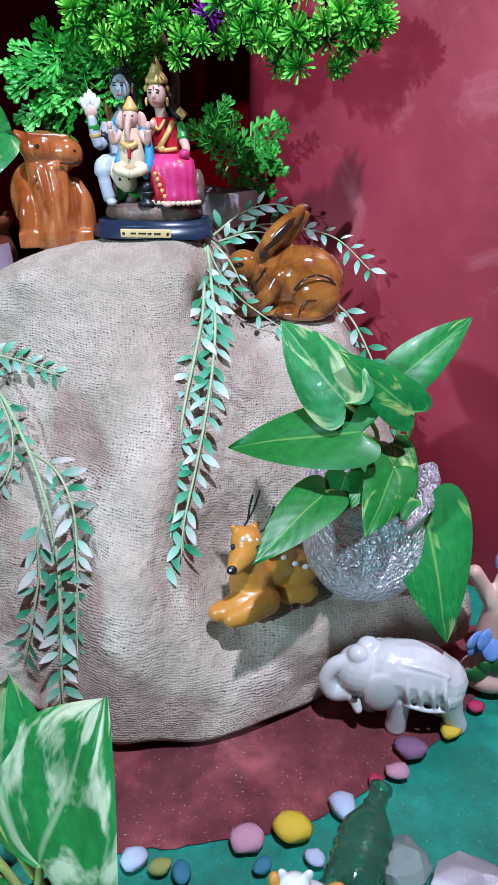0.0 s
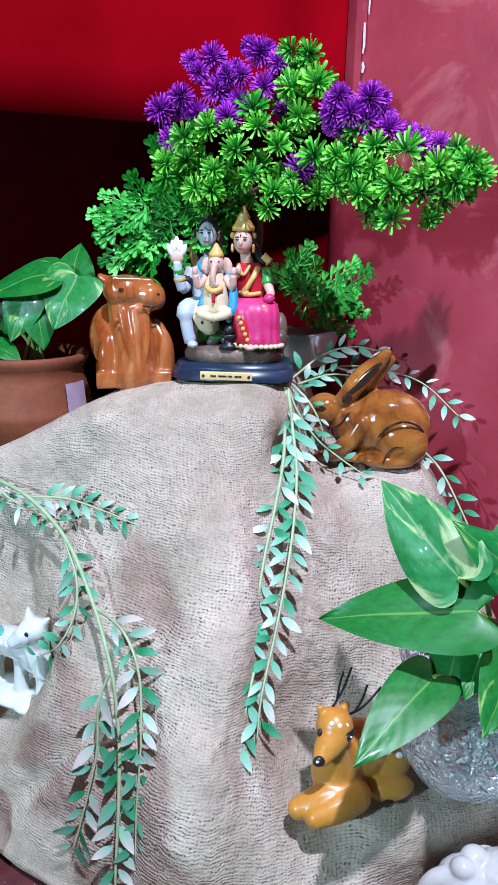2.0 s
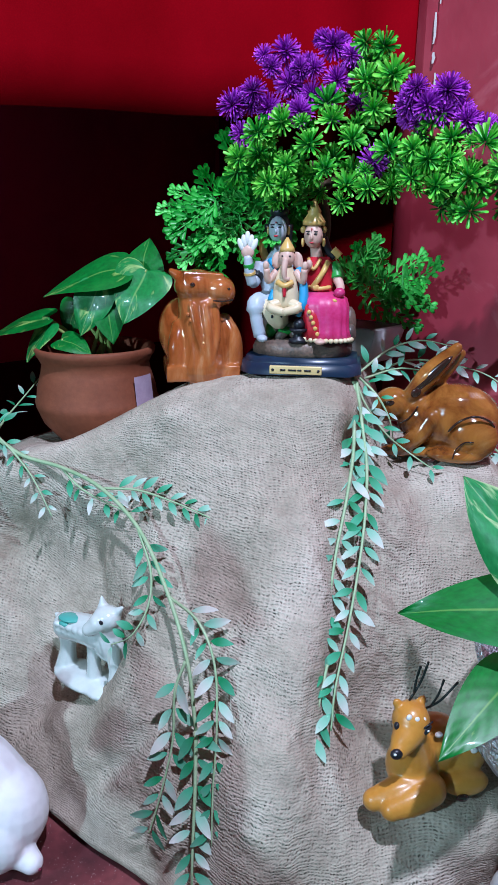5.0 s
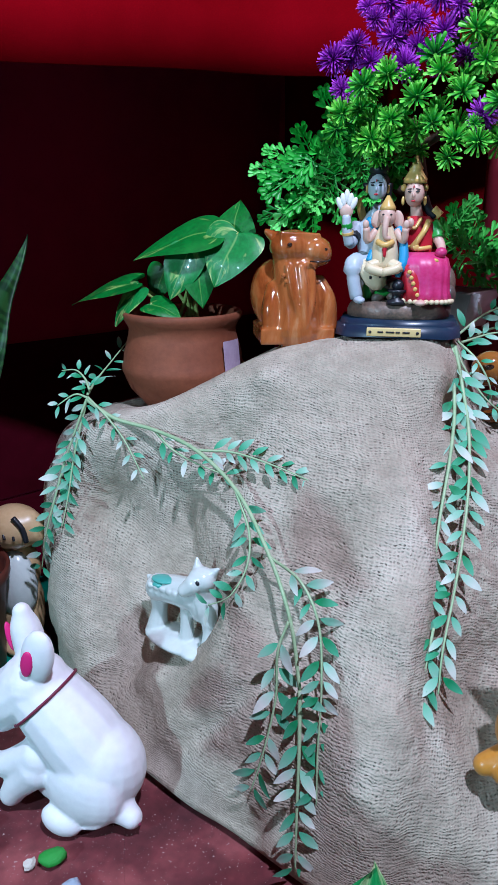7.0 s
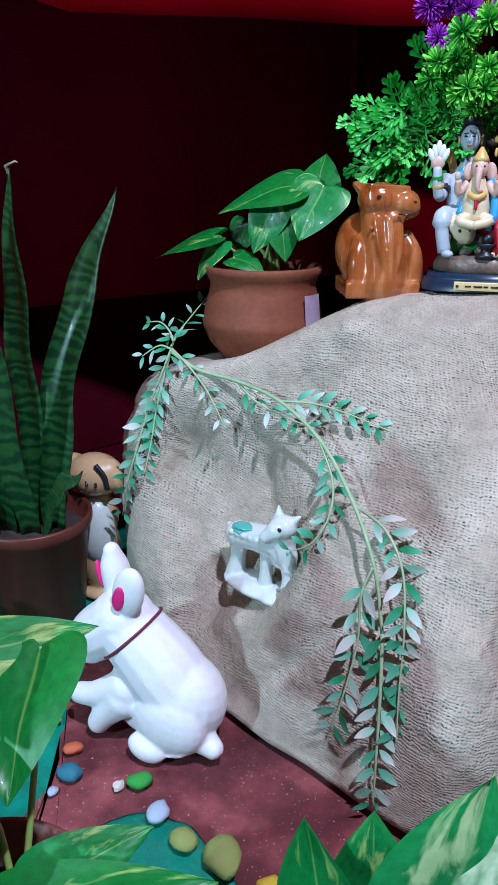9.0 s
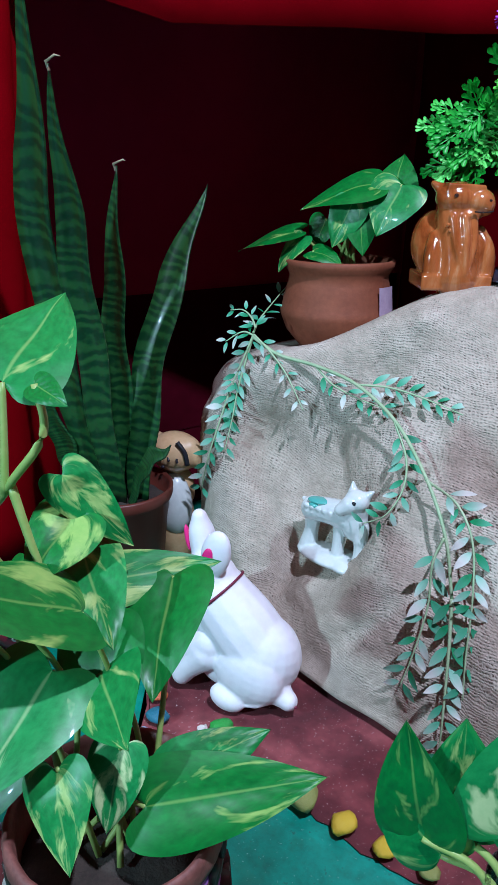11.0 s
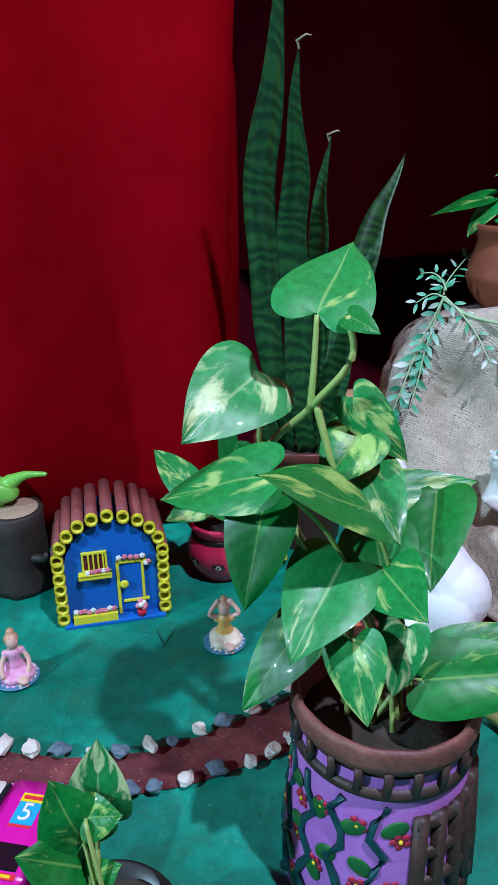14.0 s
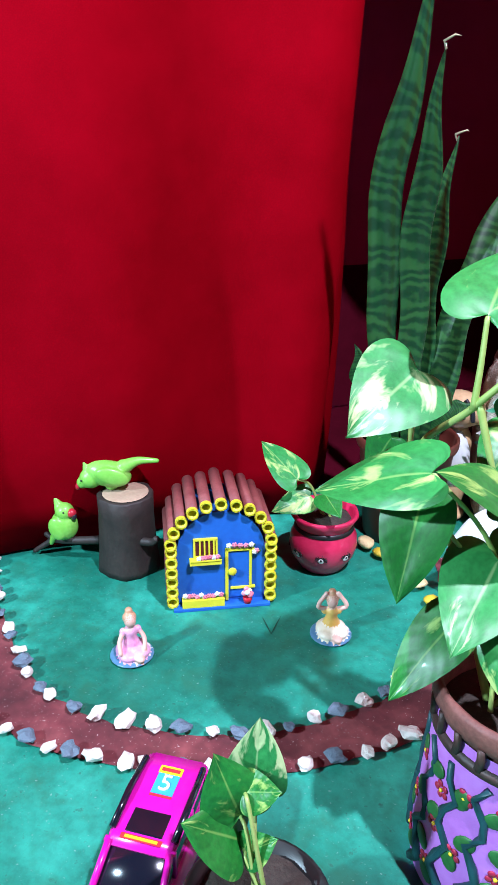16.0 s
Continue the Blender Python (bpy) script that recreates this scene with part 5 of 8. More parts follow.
FERNS = [fern_mesh(s) for s in range(3)]
bonsai = thing("artificial_bonsai", "artificial bonsai with lime tufts, violet blooms and feathery fronds", "artificial plant", pose(-0.115, 0.725, 0.30))
INV = bonsai.matrix_basis.inverted()
PORCELAIN = varied("grey_white_planter", (0.50, 0.54, 0.55), (0.62, 0.65, 0.66), 30.0, 0.45)
bm = bmesh.new()
for s, z in ((1.0, 0.0), (1.22, 0.030)):
    for x, y in ((-1, -1), (1, -1), (1, 1), (-1, 1)):
        bm.verts.new((x * 0.040 * s, y * 0.020 * s, z))
for s, z in ((1.10, 0.030), (0.95, 0.008)):
    for x, y in ((-1, -1), (1, -1), (1, 1), (-1, 1)):
        bm.verts.new((x * 0.040 * s, y * 0.020 * s, z))
vs = list(bm.verts)
for k in range(4):
    j = (k + 1) % 4
    for lo in (0, 4, 8):
        bm.faces.new((vs[lo + k], vs[lo + j], vs[lo + 4 + j], vs[lo + 4 + k]))
bm.faces.new(vs[0:4])
bm.faces.new(vs[12:16])
bmesh.ops.bevel(bm, geom=list(bm.edges), offset=0.0012, segments=2, affect="EDGES")
ob = part("planter", bm, PORCELAIN, bonsai, "pale grey ceramic planter")
ob.matrix_basis = Matrix.Translation((0.012, 0.015, 0.0)) @ Matrix.Rotation(radians(-32), 4, "Z")
BARK = varied("bonsai_bark", (0.05, 0.03, 0.018), (0.12, 0.07, 0.04), 120.0, 0.8, 260, 0.001)


def branch(pts, r):
    bm = bmesh.new()
    line = spline(pts, 6)
    tube(bm, line, [r * (1.1 - 0.7 * k / (len(line) - 1)) for k in range(len(line))], 8)
    ob = part("branch", bm, BARK, bonsai)
    ob.matrix_basis = INV


branch([(-0.110, 0.732, 0.315), (-0.128, 0.728, 0.36), (-0.118, 0.712, 0.41), (-0.128, 0.69, 0.455)], 0.006)
branch([(-0.120, 0.715, 0.40), (-0.170, 0.712, 0.420), (-0.220, 0.705, 0.418)], 0.0035)
branch([(-0.125, 0.70, 0.435), (-0.080, 0.665, 0.455), (-0.030, 0.640, 0.450), (0.020, 0.632, 0.442)], 0.0035)
branch([(-0.126, 0.728, 0.36), (-0.09, 0.745, 0.365), (-0.06, 0.752, 0.358)], 0.003)


def put(mesh, at, out, size, name, rng):
    out = Vector(out).normalized()
    m = out.to_track_quat("Z", "Y").to_matrix().to_4x4() @ Matrix.Rotation(rng.uniform(0, 6.28), 4, "Z")
    m.translation = at
    o = new(name, mesh)
    o.parent = bonsai
    o.matrix_basis = INV @ m @ Matrix.Scale(size, 4)
    return o


rng = random.Random(7)
GREEN_SPOTS = [(-0.172, 0.640, 0.452), (-0.160, 0.634, 0.470), (-0.150, 0.640, 0.436), (-0.140, 0.632, 0.478), (-0.138, 0.636, 0.448), (-0.122, 0.630, 0.462), (-0.118, 0.640, 0.490), (-0.112, 0.630, 0.450), (-0.106, 0.634, 0.474),
               (-0.100, 0.632, 0.436), (-0.092, 0.628, 0.462), (-0.086, 0.630, 0.434), (-0.080, 0.640, 0.484), (-0.083, 0.652, 0.520), (-0.095, 0.652, 0.506), (-0.070, 0.648, 0.505), (-0.072, 0.628, 0.456), (-0.060, 0.618, 0.440),
               (-0.054, 0.622, 0.458), (-0.046, 0.616, 0.446), (-0.040, 0.616, 0.430), (-0.030, 0.614, 0.452), (-0.022, 0.612, 0.438), (-0.021, 0.614, 0.420), (-0.012, 0.614, 0.456), (-0.006, 0.612, 0.444), (0.002, 0.618, 0.430),
               (0.008, 0.614, 0.452), (0.016, 0.618, 0.440), (0.024, 0.620, 0.454), (0.030, 0.624, 0.446), (0.036, 0.626, 0.440), (-0.162, 0.655, 0.462), (-0.128, 0.650, 0.440), (-0.150, 0.66, 0.448), (-0.045, 0.632, 0.470),
               (-0.110, 0.66, 0.455), (-0.066, 0.645, 0.442), (-0.016, 0.636, 0.440), (0.012, 0.634, 0.432), (-0.092, 0.66, 0.475), (-0.036, 0.64, 0.452)]
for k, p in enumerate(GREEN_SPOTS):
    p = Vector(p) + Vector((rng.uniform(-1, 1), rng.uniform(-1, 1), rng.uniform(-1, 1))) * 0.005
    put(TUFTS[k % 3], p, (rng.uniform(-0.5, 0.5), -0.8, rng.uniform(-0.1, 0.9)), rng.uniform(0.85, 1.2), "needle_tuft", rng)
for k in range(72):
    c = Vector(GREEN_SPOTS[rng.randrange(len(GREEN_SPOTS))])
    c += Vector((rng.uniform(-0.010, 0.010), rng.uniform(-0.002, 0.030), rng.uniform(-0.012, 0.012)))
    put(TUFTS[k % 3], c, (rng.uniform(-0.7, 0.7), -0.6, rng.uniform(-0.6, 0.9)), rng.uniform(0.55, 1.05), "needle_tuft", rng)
VIOLET_SPOTS = [(-0.188, 0.668, 0.492), (-0.180, 0.664, 0.474), (-0.170, 0.664, 0.503), (-0.160, 0.672, 0.492), (-0.156, 0.666, 0.514), (-0.146, 0.668, 0.508), (-0.146, 0.674, 0.524), (-0.136, 0.664, 0.512), (-0.130, 0.672, 0.496),
                (-0.124, 0.666, 0.514), (-0.114, 0.672, 0.528), (-0.112, 0.664, 0.508), (-0.104, 0.668, 0.520), (-0.096, 0.660, 0.492), (-0.136, 0.660, 0.484), (-0.118, 0.668, 0.496), (-0.058, 0.632, 0.497), (-0.048, 0.630, 0.486), (-0.040, 0.630, 0.494),
                (-0.052, 0.634, 0.474), (-0.062, 0.636, 0.484), (-0.040, 0.632, 0.478), (-0.026, 0.632, 0.472), (-0.012, 0.632, 0.470), (-0.002, 0.630, 0.464), (0.006, 0.632, 0.468), (-0.084, 0.640, 0.452)]
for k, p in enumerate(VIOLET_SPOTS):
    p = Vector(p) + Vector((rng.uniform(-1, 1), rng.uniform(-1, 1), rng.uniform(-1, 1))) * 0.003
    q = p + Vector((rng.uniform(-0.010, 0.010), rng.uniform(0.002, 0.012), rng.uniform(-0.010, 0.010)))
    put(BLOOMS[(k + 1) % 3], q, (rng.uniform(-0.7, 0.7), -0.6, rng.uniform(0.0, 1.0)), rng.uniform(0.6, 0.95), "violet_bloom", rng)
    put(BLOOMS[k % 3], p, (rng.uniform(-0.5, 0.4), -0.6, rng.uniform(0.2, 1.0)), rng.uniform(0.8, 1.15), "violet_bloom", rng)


def put_fern(at, along, face, size, k):
    m, _ = frame_at(at, Vector(at) + Vector(along), face)
    o = new("fern_frond", FERNS[k % 3])
    o.parent = bonsai
    o.matrix_basis = INV @ m @ Matrix.Scale(size, 4)


for k in range(30):
    a = Vector((-0.138 - 0.068 * rng.random(), 0.690 + rng.uniform(-0.014, 0.012), 0.398 + 0.040 * rng.random()))
    a.z += 0.45 * (a.x + 0.19)
    a.y += 0.20 * max(0.0, a.x + 0.175)
    d = Vector((rng.uniform(-1.0, 0.35), rng.uniform(-0.6, 0.0), rng.uniform(-0.85, 0.55)))
    put_fern(a, d, (rng.uniform(-0.4, 0.4), -0.9, 0.3), rng.uniform(0.9, 1.2), k)
for k, (at, d) in enumerate((((-0.214, 0.69, 0.420), (-0.9, -0.2, 0.05)), ((-0.210, 0.69, 0.398), (-0.9, -0.2, -0.35)), ((-0.205, 0.69, 0.400), (-0.3, -0.3, -0.8)), ((-0.170, 0.68, 0.440), (-0.2, -0.3, 0.8)), ((-0.205, 0.69, 0.425), (-0.8, -0.3, 0.3)))):
    put_fern(at, d, (0, -0.85, 0.5), 0.85, k)
for k in range(13):
    a = Vector((-0.100 + 0.045 * rng.random(), 0.742 + rng.uniform(-0.015, 0.012), 0.345 + 0.022 * rng.random()))
    d = Vector((rng.uniform(-0.5, 1.0), rng.uniform(-0.6, 0.0), rng.uniform(-0.35, 0.9)))
    put_fern(a, d, (rng.uniform(-0.3, 0.3), -0.9, 0.4), rng.uniform(0.85, 1.15), k)
put_fern((-0.066, 0.738, 0.352), (0.85, -0.25, -0.1), (0, -0.8, 0.6), 0.95, 1)
put_fern((-0.070, 0.738, 0.345), (0.7, -0.25, -0.35), (0, -0.8, 0.6), 0.9, 2)

# ---- ceramic and toy figures ----
def sculpt(name, shapes, voxel, materials, details=(), smooth=8):
    """Blend balls, blocks and limbs into one skin, each region in its shape's colour; details are balls and lines laid on it."""
    bm = bmesh.new()
    coloured = False
    for s in shapes:
        tint = s[4] if len(s) > 4 else 0
        coloured = coloured or tint > 0
        if s[0] == "b":
            ball(bm, s[1], 1, s[2], s[3] if len(s) > 3 else (0, 0, 0), 20, tint)
        elif s[0] == "x":
            turn = Euler([radians(a) for a in (s[3] if len(s) > 3 else (0, 0, 0))]).to_matrix().to_4x4()
            box(bm, [-v for v in s[2]], s[2], tint, m=Matrix.Translation(s[1]) @ turn)
        else:
            tube(bm, [tuple(p) for p in spline(s[1], 6)], [float(r[0]) for r in spline([(r,) for r in s[2]], 6)], 14, tint)
            for e in (0, -1):
                ball(bm, s[1][e], s[2][e], (1, 1, 1), (0, 0, 0), 14, tint)
    if coloured:
        spots = np.array([f.calc_center_median() for f in bm.faces])
        tints = np.array([f.material_index for f in bm.faces])
    me = finish(bm, name, materials[0])
    tmp = new("tmp", me)
    md = tmp.modifiers.new("remesh", "REMESH")
    md.mode, md.voxel_size = "VOXEL", voxel
    sm = tmp.modifiers.new("smooth", "SMOOTH")
    sm.factor, sm.iterations = 0.5, smooth
    bpy.context.view_layer.update()
    got = bpy.data.meshes.new_from_object(tmp.evaluated_get(bpy.context.evaluated_depsgraph_get()))
    bpy.data.objects.remove(tmp)
    bm = bmesh.new()
    bm.from_mesh(got)
    for f in bm.faces:
        f.material_index = int(tints[np.argmin(((spots - np.array(f.calc_center_median())) ** 2).sum(axis=1))]) if coloured else 0
    for d in details:
        if d[0] == "line":
            tube(bm, [tuple(p) for p in spline(d[1], 5)], d[2], 6, d[3])
        else:
            ball(bm, d[0], 1, d[1], d[2], 12, d[3])
    out = finish(bm, name, materials)
    return out


def figure(name, me, label, category, at, group=""):
    ob = new(name, me)
    ob.matrix_basis = at
    return tagged(ob, label, category, group)


def glaze(name, stops, scale, rough=0.12, stretch=(1, 1, 1)):
    """Runny coloured glaze with a clear coat."""
    m = mat(name, stops[0][1], rough, coat=0.7)
    mp = nd(m, "ShaderNodeMapping")
    mp.inputs["Scale"].default_value = stretch
    ln(m, coords(m), mp.inputs["Vector"])
    ln(m, ramp(m, noise_tex(m, scale, 5.0, 0.6, mp.outputs[0], 1.0), stops), bsdf(m).inputs["Base Color"])
    ln(m, bump(m, noise_tex(m, 160.0), 0.2, 0.0006), bsdf(m).inputs["Normal"])
    return m


AMBER = glaze("amber_glaze", [(0.25, (0.06, 0.012, 0.004)), (0.42, (0.28, 0.065, 0.014)), (0.58, (0.42, 0.125, 0.035)), (0.78, (0.60, 0.32, 0.16))], 34.0, 0.15, (1, 1, 0.35))
HONEY = glaze("honey_glaze", [(0.30, (0.035, 0.010, 0.005)), (0.42, (0.20, 0.060, 0.012)), (0.60, (0.38, 0.145, 0.030)), (0.8, (0.52, 0.28, 0.10))], 30.0, 0.12)
DARK_GLAZE = mat("dark_brown_glaze", (0.035, 0.014, 0.010), 0.15, coat=0.6)
OCHRE = varied("ochre_paint", (0.46, 0.19, 0.025), (0.60, 0.28, 0.05), 40.0, 0.35, 200, 0.0004, coat=0.3)
WHITE_GLAZE = varied("white_glaze", (0.56, 0.61, 0.585), (0.70, 0.74, 0.71), 30.0, 0.2, 120, 0.0005, coat=0.5)
CHALK = varied("chalky_white", (0.74, 0.74, 0.77), (0.86, 0.86, 0.88), 24.0, 0.6, 150, 0.0005)
TURQ = mat("turquoise_glaze", (0.10, 0.42, 0.36), 0.25, coat=0.4)
PINK = mat("hot_pink_paint", (0.70, 0.015, 0.19), 0.5)
MAROON_CORD = mat("maroon_cord", (0.16, 0.01, 0.04), 0.6)
SKIN = mat("figurine_skin", (0.66, 0.42, 0.34), 0.45)
PALE_BLUE = varied("pale_blue_grey", (0.40, 0.45, 0.52), (0.52, 0.56, 0.62), 40.0, 0.4)
GOLD = mat("gold_paint", (0.68, 0.42, 0.13), 0.35, coat=0.2)
HAIR = mat("black_hair_paint", (0.012, 0.012, 0.018), 0.4)
MAGENTA = varied("magenta_robe", (0.52, 0.01, 0.10), (0.66, 0.06, 0.24), 60.0, 0.4)
RED_ROBE = mat("red_robe", (0.50, 0.012, 0.03), 0.4)
SKY_CLOTH = mat("sky_blue_cloth", (0.03, 0.28, 0.52), 0.4)
CREAM = varied("cream_ivory", (0.68, 0.52, 0.32), (0.78, 0.64, 0.44), 60.0, 0.4)
GREEN_SLEEVE = mat("green_sleeve", (0.03, 0.28, 0.04), 0.4)
ROCK = varied("figurine_rock", (0.035, 0.04, 0.04), (0.24, 0.15, 0.11), 70.0, 0.4, 200, 0.0012)
NAVY = varied("navy_plinth_paint", (0.006, 0.014, 0.032), (0.014, 0.034, 0.070), 30.0, 0.3)
PLAQUE = mat("brass_plaque", (0.74, 0.56, 0.26), 0.4, 0.1)

# brown glazed bull on its plinth
bull_shapes = [("x", (0, 0, 0.006), (0.0280, 0.0260, 0.006)), ("b", (-0.012, 0.010, 0.034), (0.0200, 0.0200, 0.0270)), ("b", (-0.006, 0.004, 0.026), (0.0240, 0.0220, 0.0220)),
               ("t", [(-0.003, -0.008, 0.062), (-0.001, -0.011, 0.046), (0.001, -0.013, 0.026), (0.001, -0.014, 0.010)], [0.0150, 0.0160, 0.0175, 0.0190]),
               ("b", (-0.003, -0.012, 0.0700), (0.0175, 0.0140, 0.0125)), ("x", (0.001, -0.012, 0.0765), (0.0150, 0.0105, 0.0042), (0, 3, 0)), ("b", (0.0135, -0.015, 0.0675), (0.0120, 0.0125, 0.0105)), ("b", (0.0185, -0.016, 0.0655), (0.0070, 0.0110, 0.0090)),
               ("t", [(-0.013, -0.008, 0.075), (-0.0215, -0.007, 0.0805)], [0.0058, 0.0026]), ("b", (0.007, -0.014, 0.0585), (0.0115, 0.0110, 0.0055)), ("b", (-0.014, -0.012, 0.0660), (0.0045, 0.0050, 0.0075)),
               ("t", [(0.018, -0.009, 0.044), (0.0230, -0.014, 0.030), (0.0250, -0.016, 0.008)], [0.0060, 0.0078, 0.0070]), ("t", [(-0.017, -0.011, 0.040), (-0.0195, -0.017, 0.026), (-0.0195, -0.019, 0.008)], [0.0060, 0.0070, 0.0068]),
               ("t", [(-0.008, -0.0230, 0.056), (-0.004, -0.0275, 0.036), (0.002, -0.0300, 0.014)], [0.0030, 0.0034, 0.0020]), ("t", [(0.001, -0.0245, 0.056), (0.003, -0.0285, 0.036), (0.004, -0.0310, 0.014)], [0.0032, 0.0036, 0.0020]),
               ("t", [(0.010, -0.0215, 0.054), (0.010, -0.0260, 0.036), (0.006, -0.0300, 0.016)], [0.0028, 0.0030, 0.0020])]
beads = [((-0.0115 + 0.0022 * k, -0.0245 - 0.0011 * k, 0.0505 - 0.0042 * k), (0.0017, 0.0013, 0.0017), (0, 0, 0), 0) for k in range(6)]
me = sculpt("bull", bull_shapes, 0.0011, [AMBER, DARK_GLAZE], beads + [((-0.0075, -0.0256, 0.0722), (0.0018, 0.0010, 0.0015), (0, 0, 0), 1), ((0.0190, -0.0262, 0.0690), (0.0012, 0.0010, 0.0009), (0, 0, 0), 1),
            ("line", [(0.0075, -0.0262, 0.0605), (0.0150, -0.0276, 0.0602), (0.0225, -0.0240, 0.0610)], 0.0007, 1)], 5)
figure("bull_figurine", me, "glossy brown glazed ceramic bull figurine sitting upright", "figurine", pose(-0.2085, 0.655, 0.2955, 0, 0, 20))


# painted family statue on a navy plinth: one plain mesh
def loft(bm, rings, index, seg=28, pleats=0, depth=0.0):
    """Skin through (centre, rx, ry) rings, with soft pleats that deepen downwards."""
    loops = []
    for i, (c, rx, ry) in enumerate(rings):
        loop = []
        for k in range(seg):
            a = 2 * math.pi * k / seg
            w = 1 + depth * (i / max(1, len(rings) - 1)) * math.sin(pleats * a + 0.6 * i)
            loop.append(bm.verts.new((c[0] + rx * w * math.cos(a), c[1] + ry * w * math.sin(a), c[2])))
        loops.append(loop)
    for a, b in zip(loops, loops[1:]):
        for k in range(seg):
            bm.faces.new((a[k], a[(k + 1) % seg], b[(k + 1) % seg], b[k])).material_index = index
    for r in (loops[0], loops[-1]):
        bm.faces.new(r).material_index = index


def statue():
    bm = bmesh.new()
    M = {"skin": 0, "blue": 1, "gold": 2, "hair": 3, "mag": 4, "red": 5, "sky": 6, "cream": 7, "green": 8, "rock": 9, "navy": 10, "brass": 11, "white": 12}
    def b(at, sc, col, rot=(0, 0, 0)):
        ball(bm, at, 1, sc, rot, 16, M[col])
    def t(pts, r, col):
        line = [tuple(p) for p in spline(pts, 5)]
        if isinstance(r, tuple):
            r = [r[0] + (r[1] - r[0]) * k / (len(line) - 1) for k in range(len(line))]
        tube(bm, line, r, 10, M[col])
    def face(x, y, z, lip):
        for s in (-1, 1):
            b((x + 0.0028 * s, y - 0.0066, z + 0.0016), (0.0013, 0.0007, 0.0006), "hair")
            b((x + 0.0029 * s, y - 0.0064, z + 0.0034), (0.0017, 0.0006, 0.0004), "hair", (0, 10 * s, 0))
        b((x, y - 0.0071, z - 0.0008), (0.0010, 0.0014, 0.0020), lip)
        b((x, y - 0.0066, z - 0.0046), (0.0016, 0.0008, 0.0007), "red")
        b((x, y - 0.0072, z + 0.0048), (0.0005, 0.0005, 0.0010), "red")
    # plinth and brass plaque
    for z0, z1, w, d in ((0.0, 0.0085, 0.046, 0.028), (0.0085, 0.0125, 0.043, 0.0255)):
        ring = [(-w, -d * 0.55), (-w * 0.80, -d), (w * 0.80, -d), (w, -d * 0.55), (w, d * 0.6), (w * 0.8, d), (-w * 0.8, d), (-w, d * 0.6)]
        lo = [bm.verts.new((x, y, z0)) for x, y in ring]
        hi = [bm.verts.new((x * 0.975, y * 0.97, z1)) for x, y in ring]
        for k in range(8):
            bm.faces.new((lo[k], lo[(k + 1) % 8], hi[(k + 1) % 8], hi[k])).material_index = M["navy"]
        bm.faces.new(hi).material_index = M["navy"]
    box(bm, (-0.022, -0.0296, 0.0012), (0.017, -0.0268, 0.0074), M["brass"], 0.0006)
    for x0, x1 in ((-0.014, -0.010), (-0.008, -0.002), (-0.001, 0.002), (0.004, 0.009)):
        box(bm, (x0, -0.0301, 0.0038), (x1, -0.0294, 0.0050), M["hair"])
    for x in (-0.0195, 0.0145):
        b((x, -0.0298, 0.0043), (0.0011, 0.0008, 0.0011), "hair")
    # low rock slab and boulders at the back
    rings = []
    for z, s in ((0.0115, 0.90), (0.0135, 0.99), (0.018, 1.0), (0.022, 0.96), (0.0245, 0.86)):
        rings.append(((0.0, 0.001, z), 0.0385 * s, 0.0245 * s))
    n0 = len(bm.verts)
    loft(bm, rings, M["rock"], 48, 9, 0.03)
    bm.verts.ensure_lookup_table()
    for v in list(bm.verts)[n0:]:
        v.co += Vector((noise.noise(v.co * 160), noise.noise(v.co * 160 + Vector((5, 0, 0))), 0.6 * noise.noise(v.co * 160 + Vector((0, 9, 0))))) * 0.0022
    for k in range(12):
        b((-0.026 + 0.0052 * k, 0.010 + 0.003 * math.sin(k * 1.7), 0.030 + 0.008 * math.sin(k * 0.8 + 0.6)), (0.008, 0.008, 0.012), "rock", (0, 17 * k, 0))
    b((0.035, 0.002, 0.036), (0.0055, 0.008, 0.013), "rock")
    b((0.036, -0.004, 0.029), (0.005, 0.007, 0.008), "rock")
    for k in range(7):
        b((-0.024 + 0.004 * k, -0.006, 0.031 + 0.005 * math.sin(2.1 * k)), (0.0042, 0.004, 0.007), "green" if k % 3 == 0 else "rock", (0, 25 * k, 0))
    # the seated pale blue figure
    loft(bm, [((-0.022, 0.004, 0.046), 0.0125, 0.009), ((-0.022, 0.004, 0.058), 0.0105, 0.0078), ((-0.0225, 0.003, 0.070), 0.0125, 0.0082), ((-0.0225, 0.003, 0.079), 0.0138, 0.0076), ((-0.0215, 0.003, 0.0845), 0.0085, 0.0058), ((-0.0205, 0.002, 0.090), 0.0043, 0.0043), ((-0.0205, 0.001, 0.098), 0.0042, 0.0042)], M["blue"])
    b((-0.0205, -0.002, 0.1045), (0.0070, 0.0074, 0.0096), "blue")
    face(-0.0212, -0.0025, 0.1045, "blue")
    b((-0.0202, 0.0022, 0.1085), (0.0082, 0.0080, 0.0082), "hair")
    b((-0.0200, 0.0020, 0.1170), (0.0070, 0.0066, 0.0052), "hair")
    b((-0.0200, 0.0025, 0.1225), (0.0040, 0.0040, 0.0040), "hair")
    for x in (-0.0280, -0.0128):
        b((x, 0.000, 0.1035), (0.0012, 0.0018, 0.0032), "gold")
        t([(x, 0.003, 0.108), (x * 1.03, 0.004, 0.097), (x * 1.06, 0.003, 0.086)], (0.0034, 0.0022), "hair")
    t([(-0.029, 0.002, 0.081), (-0.032, 0.001, 0.091), (-0.0295, -0.001, 0.0985)], (0.0028, 0.0036), "gold")
    t([(-0.026, -0.004, 0.083), (-0.0205, -0.0075, 0.0775), (-0.014, -0.005, 0.083)], 0.0022, "sky")
    t([(-0.033, 0.002, 0.0795), (-0.0365, -0.003, 0.0685), (-0.0385, -0.008, 0.0655)], (0.0050, 0.0042), "blue")
